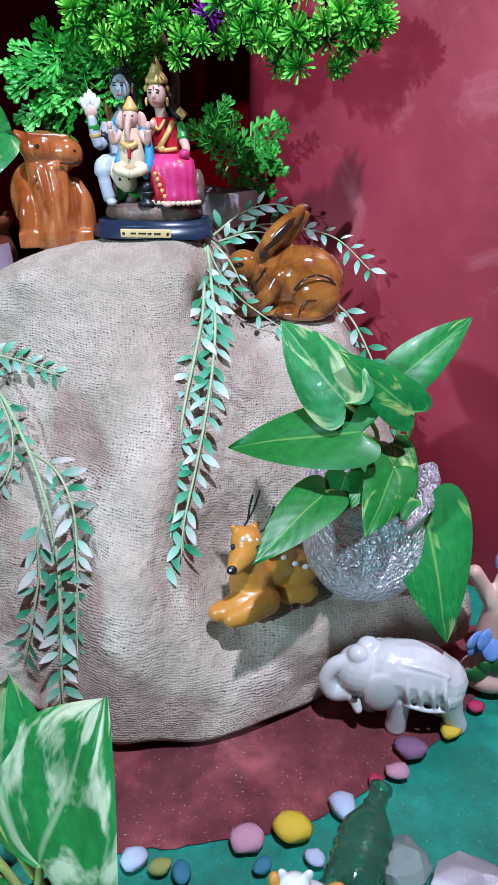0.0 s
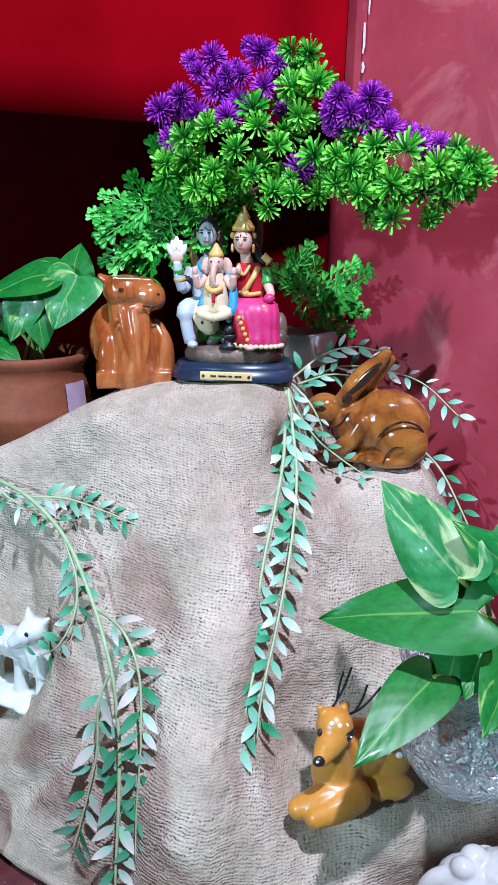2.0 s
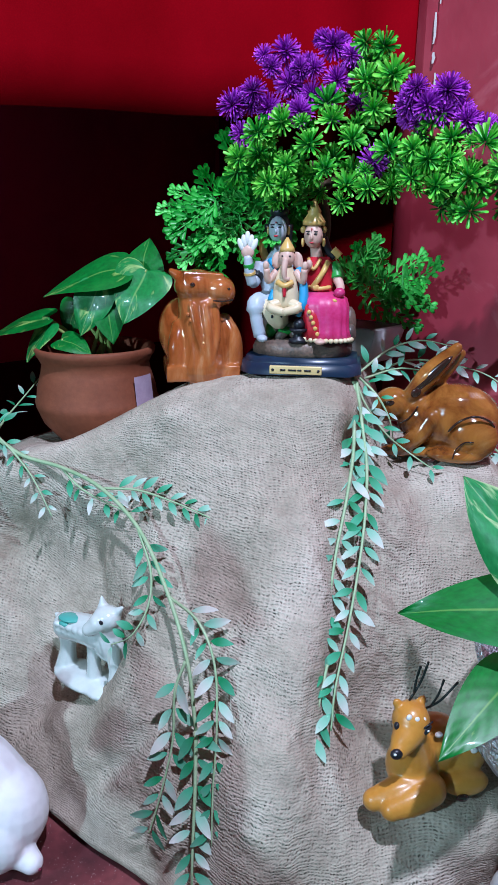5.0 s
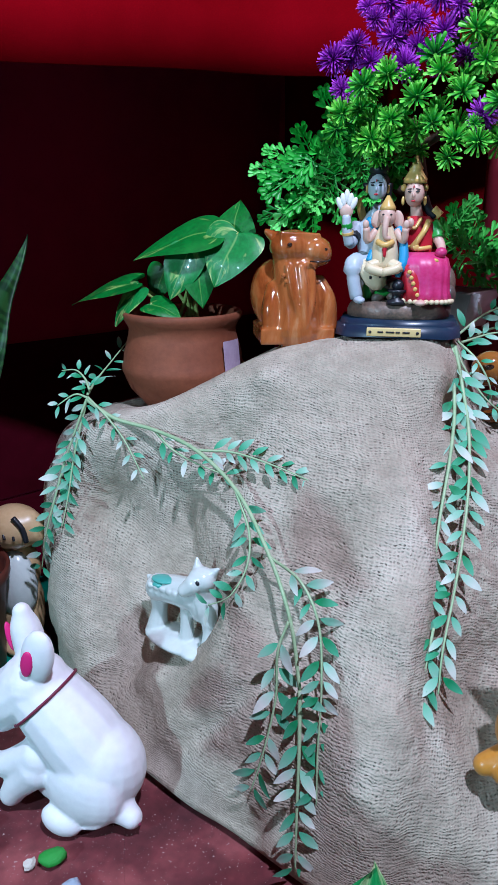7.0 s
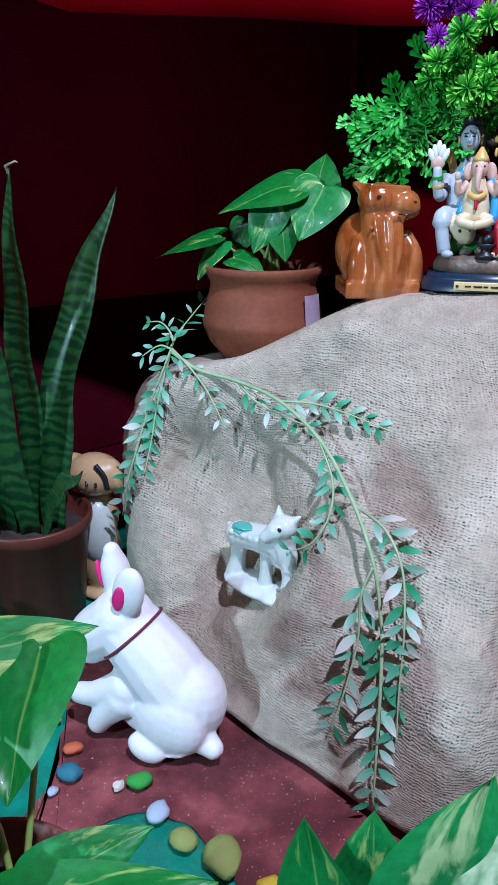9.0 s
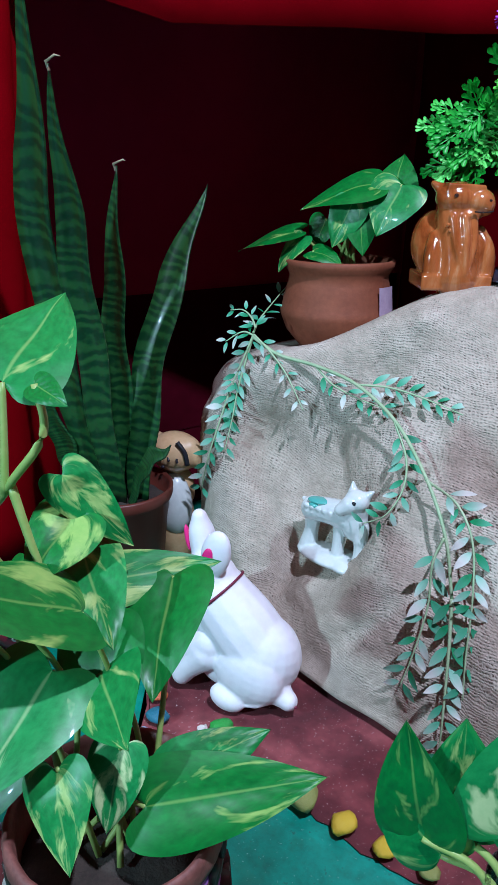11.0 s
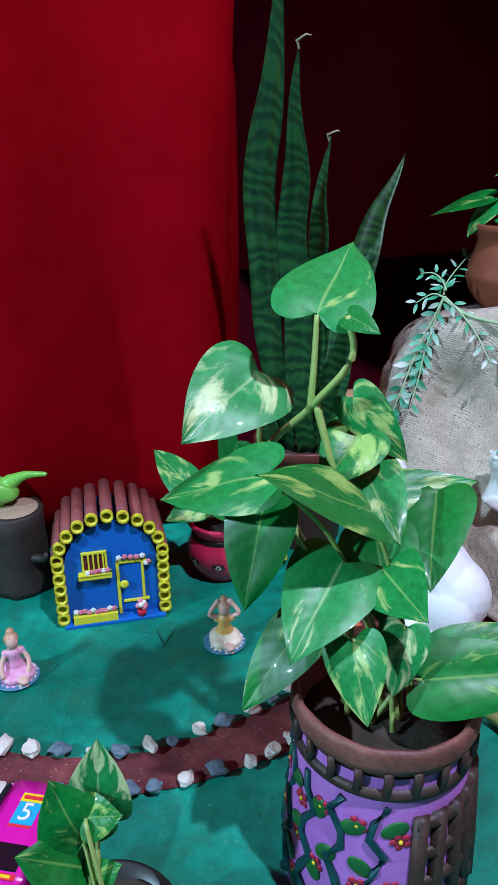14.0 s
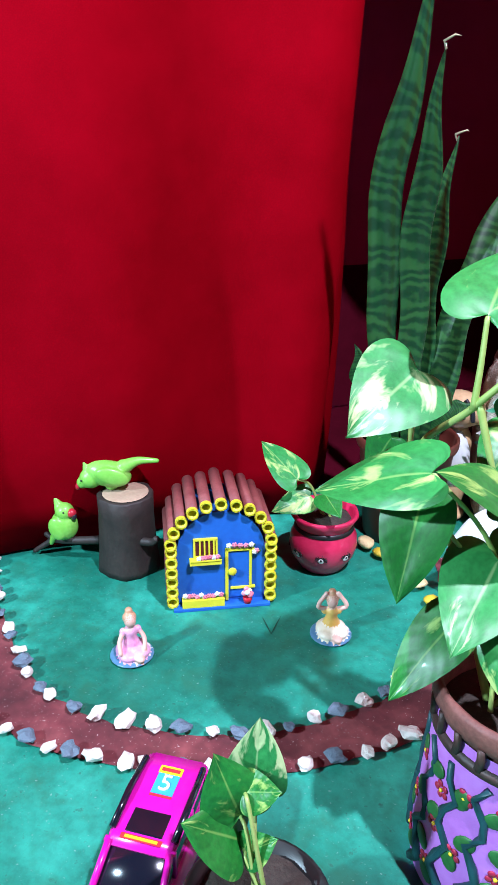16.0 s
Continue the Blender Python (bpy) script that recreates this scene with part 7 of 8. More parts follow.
# white rabbit with a cord round its neck
wr = [("b", (0.023, 0, 0.037), (0.0335, 0.0280, 0.0330), (0, 20, 0)), ("t", [(0.020, 0, 0.044), (0.006, 0, 0.060), (-0.0137, 0, 0.079), (-0.026, 0, 0.086)], [0.0275, 0.0270, 0.0240, 0.0215]), ("b", (-0.004, 0, 0.040), (0.0270, 0.0230, 0.0300)), ("b", (0.000, 0.002, 0.016), (0.0300, 0.0200, 0.0160)),
      ("t", [(-0.020, 0, 0.089), (-0.045, -0.002, 0.070), (-0.064, -0.004, 0.053)], [0.0220, 0.0195, 0.0105]), ("b", (-0.045, -0.008, 0.064), (0.0140, 0.0120, 0.0120)),
      ("t", [(-0.027, 0.010, 0.095), (-0.034, 0.012, 0.120), (-0.036, 0.012, 0.133)], [0.0110, 0.0105, 0.0062]), ("b", (-0.0085, -0.011, 0.1190), (0.0120, 0.0065, 0.0200), (0, 14, 0)),
      ("t", [(-0.012, -0.014, 0.044), (-0.038, -0.016, 0.031), (-0.052, -0.015, 0.0265)], [0.0140, 0.0092, 0.0080]), ("t", [(-0.014, -0.016, 0.036), (-0.028, -0.019, 0.020), (-0.034, -0.020, 0.011)], [0.0140, 0.0100, 0.0085]), ("t", [(-0.014, 0.014, 0.036), (-0.034, 0.016, 0.016), (-0.042, 0.016, 0.008)], [0.0120, 0.0090, 0.0075]),
      ("b", (0.022, -0.017, 0.029), (0.0285, 0.0150, 0.0260), (0, 15, 0)), ("b", (0.010, -0.027, 0.010), (0.0150, 0.0090, 0.0095), (0, 12, 0)), ("b", (0.022, 0.012, 0.012), (0.0220, 0.0120, 0.0120)), ("t", [(0.042, -0.010, 0.017), (0.053, -0.012, 0.0125)], [0.0110, 0.0075])]
wr += [("t", [(0.022 + 0.002 * k, -0.0275, 0.008 + 0.005 * k), (0.034 + 0.001 * k, -0.0255, 0.010 + 0.005 * k), (0.043, -0.0200, 0.014 + 0.005 * k)], [0.0012, 0.0016, 0.0012]) for k in range(4)]
ring = [(-0.0137 + 0.0178 * math.cos(a), -0.0250 * math.sin(a), 0.079 + 0.0178 * math.cos(a)) for a in np.linspace(0, 2 * math.pi, 25)]
me = sculpt("rabbit_white", wr, 0.0014, [CHALK, PINK, MAROON_CORD], [((-0.0125, -0.0172, 0.1165), (0.0046, 0.0014, 0.0100), (0, 14, 0), 1), ((-0.0425, 0.0060, 0.1160), (0.0018, 0.0035, 0.0110), (0, -12, 0), 1), ("line", ring, 0.0010, 2), ((-0.0480, -0.0185, 0.0735), (0.0018, 0.0010, 0.0012), (0, 0, 0), 1), ((0.0600, -0.0140, 0.0110), (0.0011, 0.0011, 0.0010), (0, 0, 0), 2),
            ((-0.0735, -0.006, 0.0470), (0.0012, 0.0026, 0.0010), (0, 0, 0), 2)], 5)
figure("white_rabbit_figurine", me, "chalky white rabbit figurine with pink ears and maroon cord", "figurine", pose(-0.322, 0.462, 0.003, 0, 0, -6))

# striped cream figure behind the snake plant
TAN = varied("tan_cream", (0.52, 0.32, 0.15), (0.66, 0.46, 0.26), 40.0, 0.35, coat=0.3)
cat = [("b", (0, 0, 0.045), (0.020, 0.020, 0.045)), ("b", (-0.002, 0, 0.085), (0.022, 0.020, 0.030)), ("b", (0.004, -0.006, 0.128), (0.026, 0.022, 0.020)), ("b", (-0.020, -0.002, 0.133), (0.014, 0.012, 0.011)), ("b", (0.022, -0.006, 0.130), (0.010, 0.012, 0.016), (0, -20, 0)), ("b", (0.0, 0, 0.006), (0.022, 0.022, 0.007))]
me = sculpt("cat", cat, 0.0018, [TAN, HAIR, WHITE_GLAZE], [("line", [(-0.012 + 0.009 * k, -0.026, 0.134 - 0.002 * k), (-0.010 + 0.009 * k, -0.0285, 0.126)], 0.0013, 1) for k in range(4)]
            + [("line", [(0.014, -0.022, 0.144), (0.022, -0.022, 0.134), (0.024, -0.021, 0.122)], 0.0024, 1), ((0.001, -0.0275, 0.119), (0.002, 0.0014, 0.0018), (0, 0, 0), 1), ((0.004, -0.012, 0.074), (0.020, 0.014, 0.034), (0, 0, 0), 2)], 5)
figure("striped_figurine", me, "cream ceramic animal figurine with dark stripes behind the pot", "figurine", pose(-0.448, 0.618, 0.0))

# seated doll figurines
DRESS_PINK = varied("pink_dress", (0.62, 0.22, 0.42), (0.74, 0.42, 0.58), 90.0, 0.4)
DRESS_CREAM = varied("cream_dress", (0.72, 0.58, 0.38), (0.80, 0.72, 0.60), 90.0, 0.4)
DRESS_GOLD = varied("gold_dress", (0.62, 0.34, 0.06), (0.72, 0.46, 0.14), 90.0, 0.4)
BLOND = mat("fair_hair_paint", (0.50, 0.28, 0.16), 0.45)
DISC_BLUE = varied("blue_base_paint", (0.05, 0.16, 0.28), (0.10, 0.24, 0.36), 60.0, 0.35)


def doll(name, top, skirt, raised, at, label):
    shapes = [("b", (0, 0, 0.0020), (0.0178, 0.0178, 0.0024), (0, 0, 0), 0), ("b", (0, 0.001, 0.0072), (0.0128, 0.0118, 0.0062), (0, 0, 0), 2), ("b", (0.005, -0.006, 0.0065), (0.0095, 0.0075, 0.0045), (0, 0, 25), 2), ("b", (-0.004, -0.007, 0.0062), (0.0080, 0.0070, 0.0042), (0, 0, -30), 2),
              ("t", [(0, 0.001, 0.012), (0, 0.001, 0.018), (0, 0.001, 0.0235)], [0.0070, 0.0050, 0.0054], None, 1), ("t", [(0, 0.001, 0.0245), (0, 0.0005, 0.0300)], [0.0036, 0.0022], None, 3), ("b", (0, 0, 0.0335), (0.0048, 0.0048, 0.0056), (0, 0, 0), 3),
              ("b", (0, 0.0018, 0.0356), (0.0056, 0.0052, 0.0050), (0, 0, 0), 4), ("b", (0, 0.0032, 0.0408), (0.0032, 0.0032, 0.0028), (0, 0, 0), 4), ("b", (0.003, -0.0125, 0.0062), (0.0040, 0.0060, 0.0028), (0, 0, 20), 3)]
    shapes += [("b", (0.0092 * math.cos(0.7 * k) + 0.002, 0.0086 * math.sin(0.7 * k), 0.0056), (0.0040, 0.0040, 0.0028), (0, 0, 0), 5) for k in range(9)]
    for s in (-1, 1):
        pts = [(0.0052 * s, 0.001, 0.0255), (0.0118 * s, -0.001, 0.0300), (0.0050 * s, 0.001, 0.0405)] if raised else [(0.0052 * s, 0.001, 0.0250), (0.0098 * s, -0.003, 0.0175), (0.0095 * s - 0.001, -0.0085, 0.0105)]
        shapes += [("b", (0.0058 * s, 0.001, 0.0240), (0.0030, 0.0030, 0.0030), (0, 0, 0), 1), ("t", pts, [0.0021, 0.0019, 0.0018], None, 3)]
    me = sculpt(name, shapes, 0.0007, [DISC_BLUE, top, skirt, SKIN, BLOND, WHITE_PAINT], [], 2)
    return figure(name, me, label, "doll figurine", at, "doll figurines on the green floor")


doll("doll_figurine", DRESS_PINK, DRESS_PINK, False, pose(-0.573, 0.247, 0, 0, 0, 55), "small seated doll figurine in a pink dress on blue base")
doll("doll_figurine", DRESS_GOLD, DRESS_CREAM, True, pose(-0.454, 0.359, 0, 0, 0, 35), "small doll figurine in gold and cream with raised arms")

# winged figurine at the wall
PETAL = varied("petal_blue", (0.08, 0.20, 0.55), (0.25, 0.40, 0.72), 80.0, 0.4)
fairy = [("b", (0, 0, 0.012), (0.022, 0.018, 0.013)), ("t", [(0, 0, 0.02), (-0.004, 0, 0.045), (-0.002, 0, 0.070)], [0.015, 0.011, 0.010]), ("t", [(-0.002, 0, 0.070), (-0.014, -0.002, 0.088), (-0.024, -0.004, 0.104)], [0.008, 0.006, 0.0055]), ("b", (0.004, 0, 0.092), (0.012, 0.012, 0.014))]
me = sculpt("fairy", fairy, 0.0014, [SKIN, PETAL, PAINT_GREEN], [((0.006, 0.008, 0.106), (0.014, 0.010, 0.012), (0, 0, 0), 1)] + [((-0.012 + 0.006 * math.cos(1.3 * k), -0.013 + 0.002 * k, 0.045 + 0.007 * math.sin(1.3 * k)), (0.0070, 0.0022, 0.0090), (15 * k - 30, 40 * k, 20 * k), 1) for k in range(5)] + [((-0.014 + 0.007 * k, -0.015 + 0.002 * (k % 2), 0.022 + 0.004 * (k % 3)), (0.0065, 0.0030, 0.0120), (20, 35 * k - 50, 0), 2) for k in range(5)], 5)
figure("flower_figurine", me, "pale pink figurine with blue petals and green leaves", "figurine", pose(0.140, 0.502, 0.003))

# ---- cottage ----
BLUE_CARD = varied("blue_card", (0.008, 0.09, 0.42), (0.012, 0.14, 0.55), 30.0, 0.5)
YELLOW_CARD = varied("yellow_card", (0.62, 0.58, 0.02), (0.74, 0.70, 0.05), 50.0, 0.5)
TUBE_RED = varied("maroon_paper", (0.17, 0.035, 0.035), (0.27, 0.075, 0.07), 70.0, 0.6)
FLOWER_PINK = varied("paper_flower_pink", (0.62, 0.08, 0.16), (0.78, 0.35, 0.42), 200.0, 0.5)
SLOT = mat("dark_red_slot", (0.10, 0.012, 0.02), 0.6)


def cottage():
    ux = Vector((0.061, 0.055, 0)).normalized()
    yaw = math.degrees(math.atan2(ux.y, ux.x))
    at = pose(-0.5555, 0.3445, 0.0, 0, 0, yaw)
    h = thing("toy_cottage", "handmade paper cottage with blue front and maroon tube roof", "toy house", at)
    W, D, S, R = 0.0385, 0.056, 0.052, 0.0385
    outline = [(-W, 0.002)] + [(-W, S)] + [(R * math.cos(math.pi - a), S + 0.040 * math.sin(a)) for a in np.linspace(0.15, math.pi - 0.15, 15)] + [(W, S), (W, 0.002)]
    bm = bmesh.new()
    a = [bm.verts.new((x, 0.0, z)) for x, z in outline]
    b = [bm.verts.new((x, 0.003, z)) for x, z in outline]
    bm.faces.new(a)
    bm.faces.new(b)
    for k in range(len(a)):
        j = (k + 1) % len(a)
        bm.faces.new((a[k], a[j], b[j], b[k]))
    part("front_wall", bm, BLUE_CARD, h, "bright blue card front", smooth=False)
    bm = bmesh.new()
    c = [bm.verts.new((x, D, z)) for x, z in outline]
    c2 = [bm.verts.new((x, D - 0.003, z)) for x, z in outline]
    bm.faces.new(c)
    bm.faces.new(c2)
    for k in range(len(c)):
        j = (k + 1) % len(c)
        bm.faces.new((c[k], c[j], c2[j], c2[k]))
    part("back_wall", bm, BLUE_CARD, h, smooth=False)
    bm = bmesh.new()
    box(bm, (-0.0425, -0.010, 0.0), (0.0425, 0.058, 0.003), 0, 0.0006)
    part("base_board", bm, BLUE_CARD, h, smooth=False)
    # tubes over the sides and the roof
    r = 0.0051
    spots = []
    for k in range(6):
        spots.append((-W - r * 0.9, 0.008 + k * 0.0098))
    n = 11
    for k in range(n):
        an = math.pi - math.pi * (k + 0.35) / (n - 0.3)
        spots.append(((W + r) * math.cos(an) * 1.0, S + 0.008 + 0.0405 * math.sin(an)))
    for k in range(6):
        spots.append((W + r * 0.9, 0.008 + k * 0.0098))
    rng = random.Random(3)
    for k, (x, z) in enumerate(spots):
        y0, y1 = -0.006 + rng.uniform(-0.001, 0.001), D + 0.004 + rng.uniform(-0.003, 0.003)
        bm = bmesh.new()
        seg = 14
        rings = []
        for rr, y in ((r, y0), (r, y1), (r * 0.72, y1), (r * 0.72, y0)):
            rings.append([bm.verts.new((x + rr * math.cos(2 * math.pi * q / seg), y, z + rr * math.sin(2 * math.pi * q / seg))) for q in range(seg)])
        for i in range(4):
            p, q2 = rings[i], rings[(i + 1) % 4]
            for q in range(seg):
                bm.faces.new((p[q], p[(q + 1) % seg], q2[(q + 1) % seg], q2[q])).material_index = 0 if i == 0 else 1
        for i, y in enumerate((y0 - 0.0003, y0 + 0.004)):
            rings.append([bm.verts.new((x + r * 1.04 * math.cos(2 * math.pi * q / seg), y, z + r * 1.04 * math.sin(2 * math.pi * q / seg))) for q in range(seg)])
        for q in range(seg):
            bm.faces.new((rings[4][q], rings[4][(q + 1) % seg], rings[5][(q + 1) % seg], rings[5][q])).material_index = 1
        part("roof_tube", bm, [TUBE_RED, YELLOW_CARD], h, "rolled maroon paper tube with yellow end" if k == 0 else "")
    def bar(x0, z0, x1, z1, name, mt=YELLOW_CARD, y=-0.0022, d=0.003, parent=None):
        bm = bmesh.new()
        box(bm, (x0, y, z0), (x1, y + d, z1), 0, 0.0003)
        return part(name, bm, mt, parent or h, smooth=False)
    door = bar(0.006, 0.006, 0.0265, 0.052, "door", BLUE_CARD, -0.0008, 0.0018)
    for args in ((0.0035, 0.004, 0.0062, 0.056), (0.0245, 0.018, 0.0268, 0.056), (0.0035, 0.0535, 0.029, 0.0560), (0.008, 0.015, 0.030, 0.0172)):
        bar(*args, "door_frame", parent=door)
    bm = bmesh.new()
    ball(bm, (0.0095, -0.0035, 0.034), 1, (0.0038, 0.0016, 0.0040), (0, 0, 0), 14)
    part("door_knob", bm, YELLOW_CARD, door, "round yellow knob")
    win = bar(-0.023, 0.051, -0.0035, 0.066, "window", SLOT, -0.0010, 0.0018)
    for args in ((-0.0240, 0.0500, -0.0222, 0.0672), (-0.0048, 0.0500, -0.0030, 0.0672), (-0.0240, 0.0655, -0.0030, 0.0675), (-0.0240, 0.0488, -0.0030, 0.0505)):
        bar(*args, "window_frame", parent=win)
    for k in range(4):
        x = -0.0190 + 0.0040 * k
        bar(x, 0.0505, x + 0.0014, 0.0655, "window_bar", y=-0.0024, parent=win)
    box1 = bar(-0.0275, 0.0440, 0.0000, 0.0488, "window_box", y=-0.0065, d=0.0065)
    bar(-0.0262, 0.0478, -0.0012, 0.0492, "window_box", y=-0.0072, d=0.0012)
    bar(-0.0350, 0.0030, 0.0020, 0.0105, "flower_box", y=-0.0090, d=0.008)
    def posies(x0, x1, z, y, count, spread):
        for k in range(count):
            bm = bmesh.new()
            cx, cz = x0 + (x1 - x0) * (k + 0.5) / count, z + rng.uniform(0, spread)
            for q in range(5):
                an = 2 * math.pi * q / 5 + k
                ball(bm, (cx + 0.0014 * math.cos(an), y, cz + 0.0014 * math.sin(an)), 1, (0.0012, 0.0010, 0.0012), (0, 0, 0), 8)
            ball(bm, (cx, y - 0.0006, cz), 1, (0.001, 0.001, 0.001), (0, 0, 0), 8)
            part("paper_flower", bm, FLOWER_PINK if k % 4 else WHITE_PAINT, h)
            bm = bmesh.new()
            ball(bm, (cx + 0.002, y + 0.001, cz - 0.0015), 1, (0.0022, 0.0012, 0.0012), (0, rng.uniform(-40, 40), 0), 8)
            part("paper_leaf", bm, PAINT_GREEN, h)
    posies(-0.021, -0.002, 0.0500, -0.0062, 6, 0.0022)
    posies(-0.034, 0.001, 0.0118, -0.0066, 10, 0.003)
    posies(0.004, 0.0285, 0.0590, -0.0035, 5, 0.0018)
    posies(0.028, 0.0315, 0.0520, -0.0035, 2, 0.003)
    bm = bmesh.new()
    lathe(bm, [(0, 0.003), (0.0032, 0.003), (0.0044, 0.0095), (0.0036, 0.0095), (0, 0.008)], 14)
    bmesh.ops.translate(bm, verts=bm.verts, vec=(0.0225, -0.0065, 0))
    part("tiny_pot", bm, RED_ROBE, h, "tiny red flowerpot")
    for k in range(7):
        bm = bmesh.new()
        ball(bm, (0.0225 + 0.0032 * math.cos(k * 0.9), -0.0065 + 0.003 * math.sin(k * 0.9), 0.0120 + 0.0016 * (k % 3)), 1, (0.0026, 0.0022, 0.0024), (0, 0, 0), 8)
        part("paper_flower", bm, WHITE_PAINT if k % 2 else FLOWER_PINK, h)


cottage()

# ---- stump with two parakeets ----
BARK_DARK = varied("dark_bark", (0.012, 0.009, 0.008), (0.035, 0.024, 0.02), 45.0, 0.6, 120, 0.0012)
CUT = varied("cut_wood", (0.30, 0.20, 0.13), (0.44, 0.32, 0.22), 70.0, 0.7)
stump = thing("tree_stump_ornament", "dark toy tree stump with a pale cut top and side twig", "ornament", pose(-0.666, 0.346, 0.0))
bm = bmesh.new()
lathe(bm, [(0, 0), (0.029, 0), (0.0285, 0.006), (0.0265, 0.03), (0.0255, 0.06), (0.0262, 0.077), (0.0245, 0.0785), (0.022, 0.078), (0, 0.0775)], 40)
for v in bm.verts:
    a = math.atan2(v.co.y, v.co.x)
    k = 1 + 0.03 * math.sin(5 * a) + 0.02 * math.sin(11 * a + v.co.z * 60)
    v.co.x, v.co.y = v.co.x * k, v.co.y * k
part("trunk", bm, BARK_DARK, stump)
bm = bmesh.new()
lathe(bm, [(0.0215, 0.0784), (0.020, 0.0792), (0.012, 0.0790), (0, 0.0792)], 32)
part("cut_top", bm, CUT, stump, "pale cut wood top")
for pts, rr in (([(-0.022, -0.012, 0.026), (-0.045, -0.025, 0.024), (-0.068, -0.030, 0.020), (-0.082, -0.030, 0.022)], 0.0040), ([(-0.048, -0.026, 0.024), (-0.054, -0.034, 0.030), (-0.058, -0.036, 0.030)], 0.0032), ([(0.022, -0.006, 0.036), (0.034, -0.004, 0.038), (0.040, -0.004, 0.044)], 0.004), ([(-0.070, -0.030, 0.020), (-0.080, -0.036, 0.012), (-0.090, -0.040, 0.004)], 0.003)):
    bm = bmesh.new()
    line = spline(pts, 5)
    tube(bm, line, [rr * (1.1 - 0.4 * k / len(line)) for k in range(len(line))], 9)
    part("twig", bm, BARK_DARK, stump)
PARROT = varied("parakeet_green", (0.14, 0.46, 0.05), (0.24, 0.58, 0.10), 50.0, 0.4, coat=0.2)
BEAK = mat("red_beak", (0.45, 0.015, 0.03), 0.35)
bird = [("b", (0, 0, 0.0165), (0.0215, 0.0120, 0.0130), (0, 16, 0)), ("b", (-0.0165, 0, 0.0125), (0.0105, 0.0092, 0.0100)), ("t", [(-0.019, 0, 0.018), (-0.0215, 0, 0.0285)], [0.0050, 0.0012]), ("b", (-0.024, 0, 0.0085), (0.0058, 0.0055, 0.0060)), ("t", [(0.014, 0, 0.0225), (0.028, 0, 0.0280), (0.045, 0, 0.0275)], [0.0072, 0.0040, 0.0022]), ("b", (0.004, -0.0095, 0.0170), (0.0160, 0.0040, 0.0085), (0, 18, 0)), ("b", (0.004, 0.0095, 0.0170), (0.0160, 0.0040, 0.0085), (0, 18, 0)), ("b", (0.002, 0, 0.0040), (0.0060, 0.0050, 0.0045))]
me = sculpt("bird", bird, 0.0009, [PARROT, BEAK, HAIR], [((-0.0282, 0, 0.0050), (0.0030, 0.0030, 0.0042), (0, 20, 0), 1), ((-0.0245, -0.0068, 0.0130), (0.0009, 0.0008, 0.0009), (0, 0, 0), 2)], 3)
figure("parakeet_figurine", me, "glossy green toy parakeet with red beak leaning down", "figurine", pose(-0.681, 0.341, 0.0790, 0, 0, 40), "toy parakeets")
bird2 = [("b", (0, 0, 0.0150), (0.0135, 0.0118, 0.0155)), ("b", (0.0015, 0, 0.0300), (0.0092, 0.0090, 0.0092)), ("t", [(-0.003, 0, 0.034), (-0.0075, 0, 0.0455)], [0.0056, 0.0012]), ("t", [(-0.006, 0, 0.008), (-0.012, 0, 0.001), (-0.016, 0, -0.007)], [0.0065, 0.0042, 0.0022]), ("b", (-0.003, -0.0090, 0.0150), (0.0090, 0.0040, 0.0120), (0, -12, 0))]
me = sculpt("bird_small", bird2, 0.0009, [PARROT, BEAK, HAIR], [((0.0098, -0.002, 0.0305), (0.0048, 0.0046, 0.0046), (0, 0, 0), 1), ((0.0125, -0.003, 0.0275), (0.0028, 0.0026, 0.0036), (0, 0, 0), 2), ((0.0045, -0.0080, 0.0330), (0.0009, 0.0008, 0.0009), (0, 0, 0), 2)], 3)
figure("parakeet_figurine", me, "small green toy parakeet perched on the twig", "figurine", pose(-0.722, 0.318, 0.0235, 0, 0, 20), "toy parakeets")

# ---- toy car ----
CAR_PINK = varied("hot_pink_plastic", (0.58, 0.006, 0.30), (0.66, 0.012, 0.36), 20.0, 0.25, coat=0.3)
CAR_GLASS = mat("dark_tinted_plastic", (0.006, 0.007, 0.014), 0.12, coat=0.5)
STICK_BLUE = mat("blue_sticker", (0.03, 0.36, 0.58), 0.4)
STICK_YELLOW = mat("yellow_sticker", (0.78, 0.55, 0.02), 0.4)
STICK_RED = mat("red_sticker", (0.65, 0.03, 0.04), 0.4)
RUBBER = varied("black_rubber", (0.010, 0.010, 0.011), (0.018, 0.018, 0.018), 60.0, 0.7)


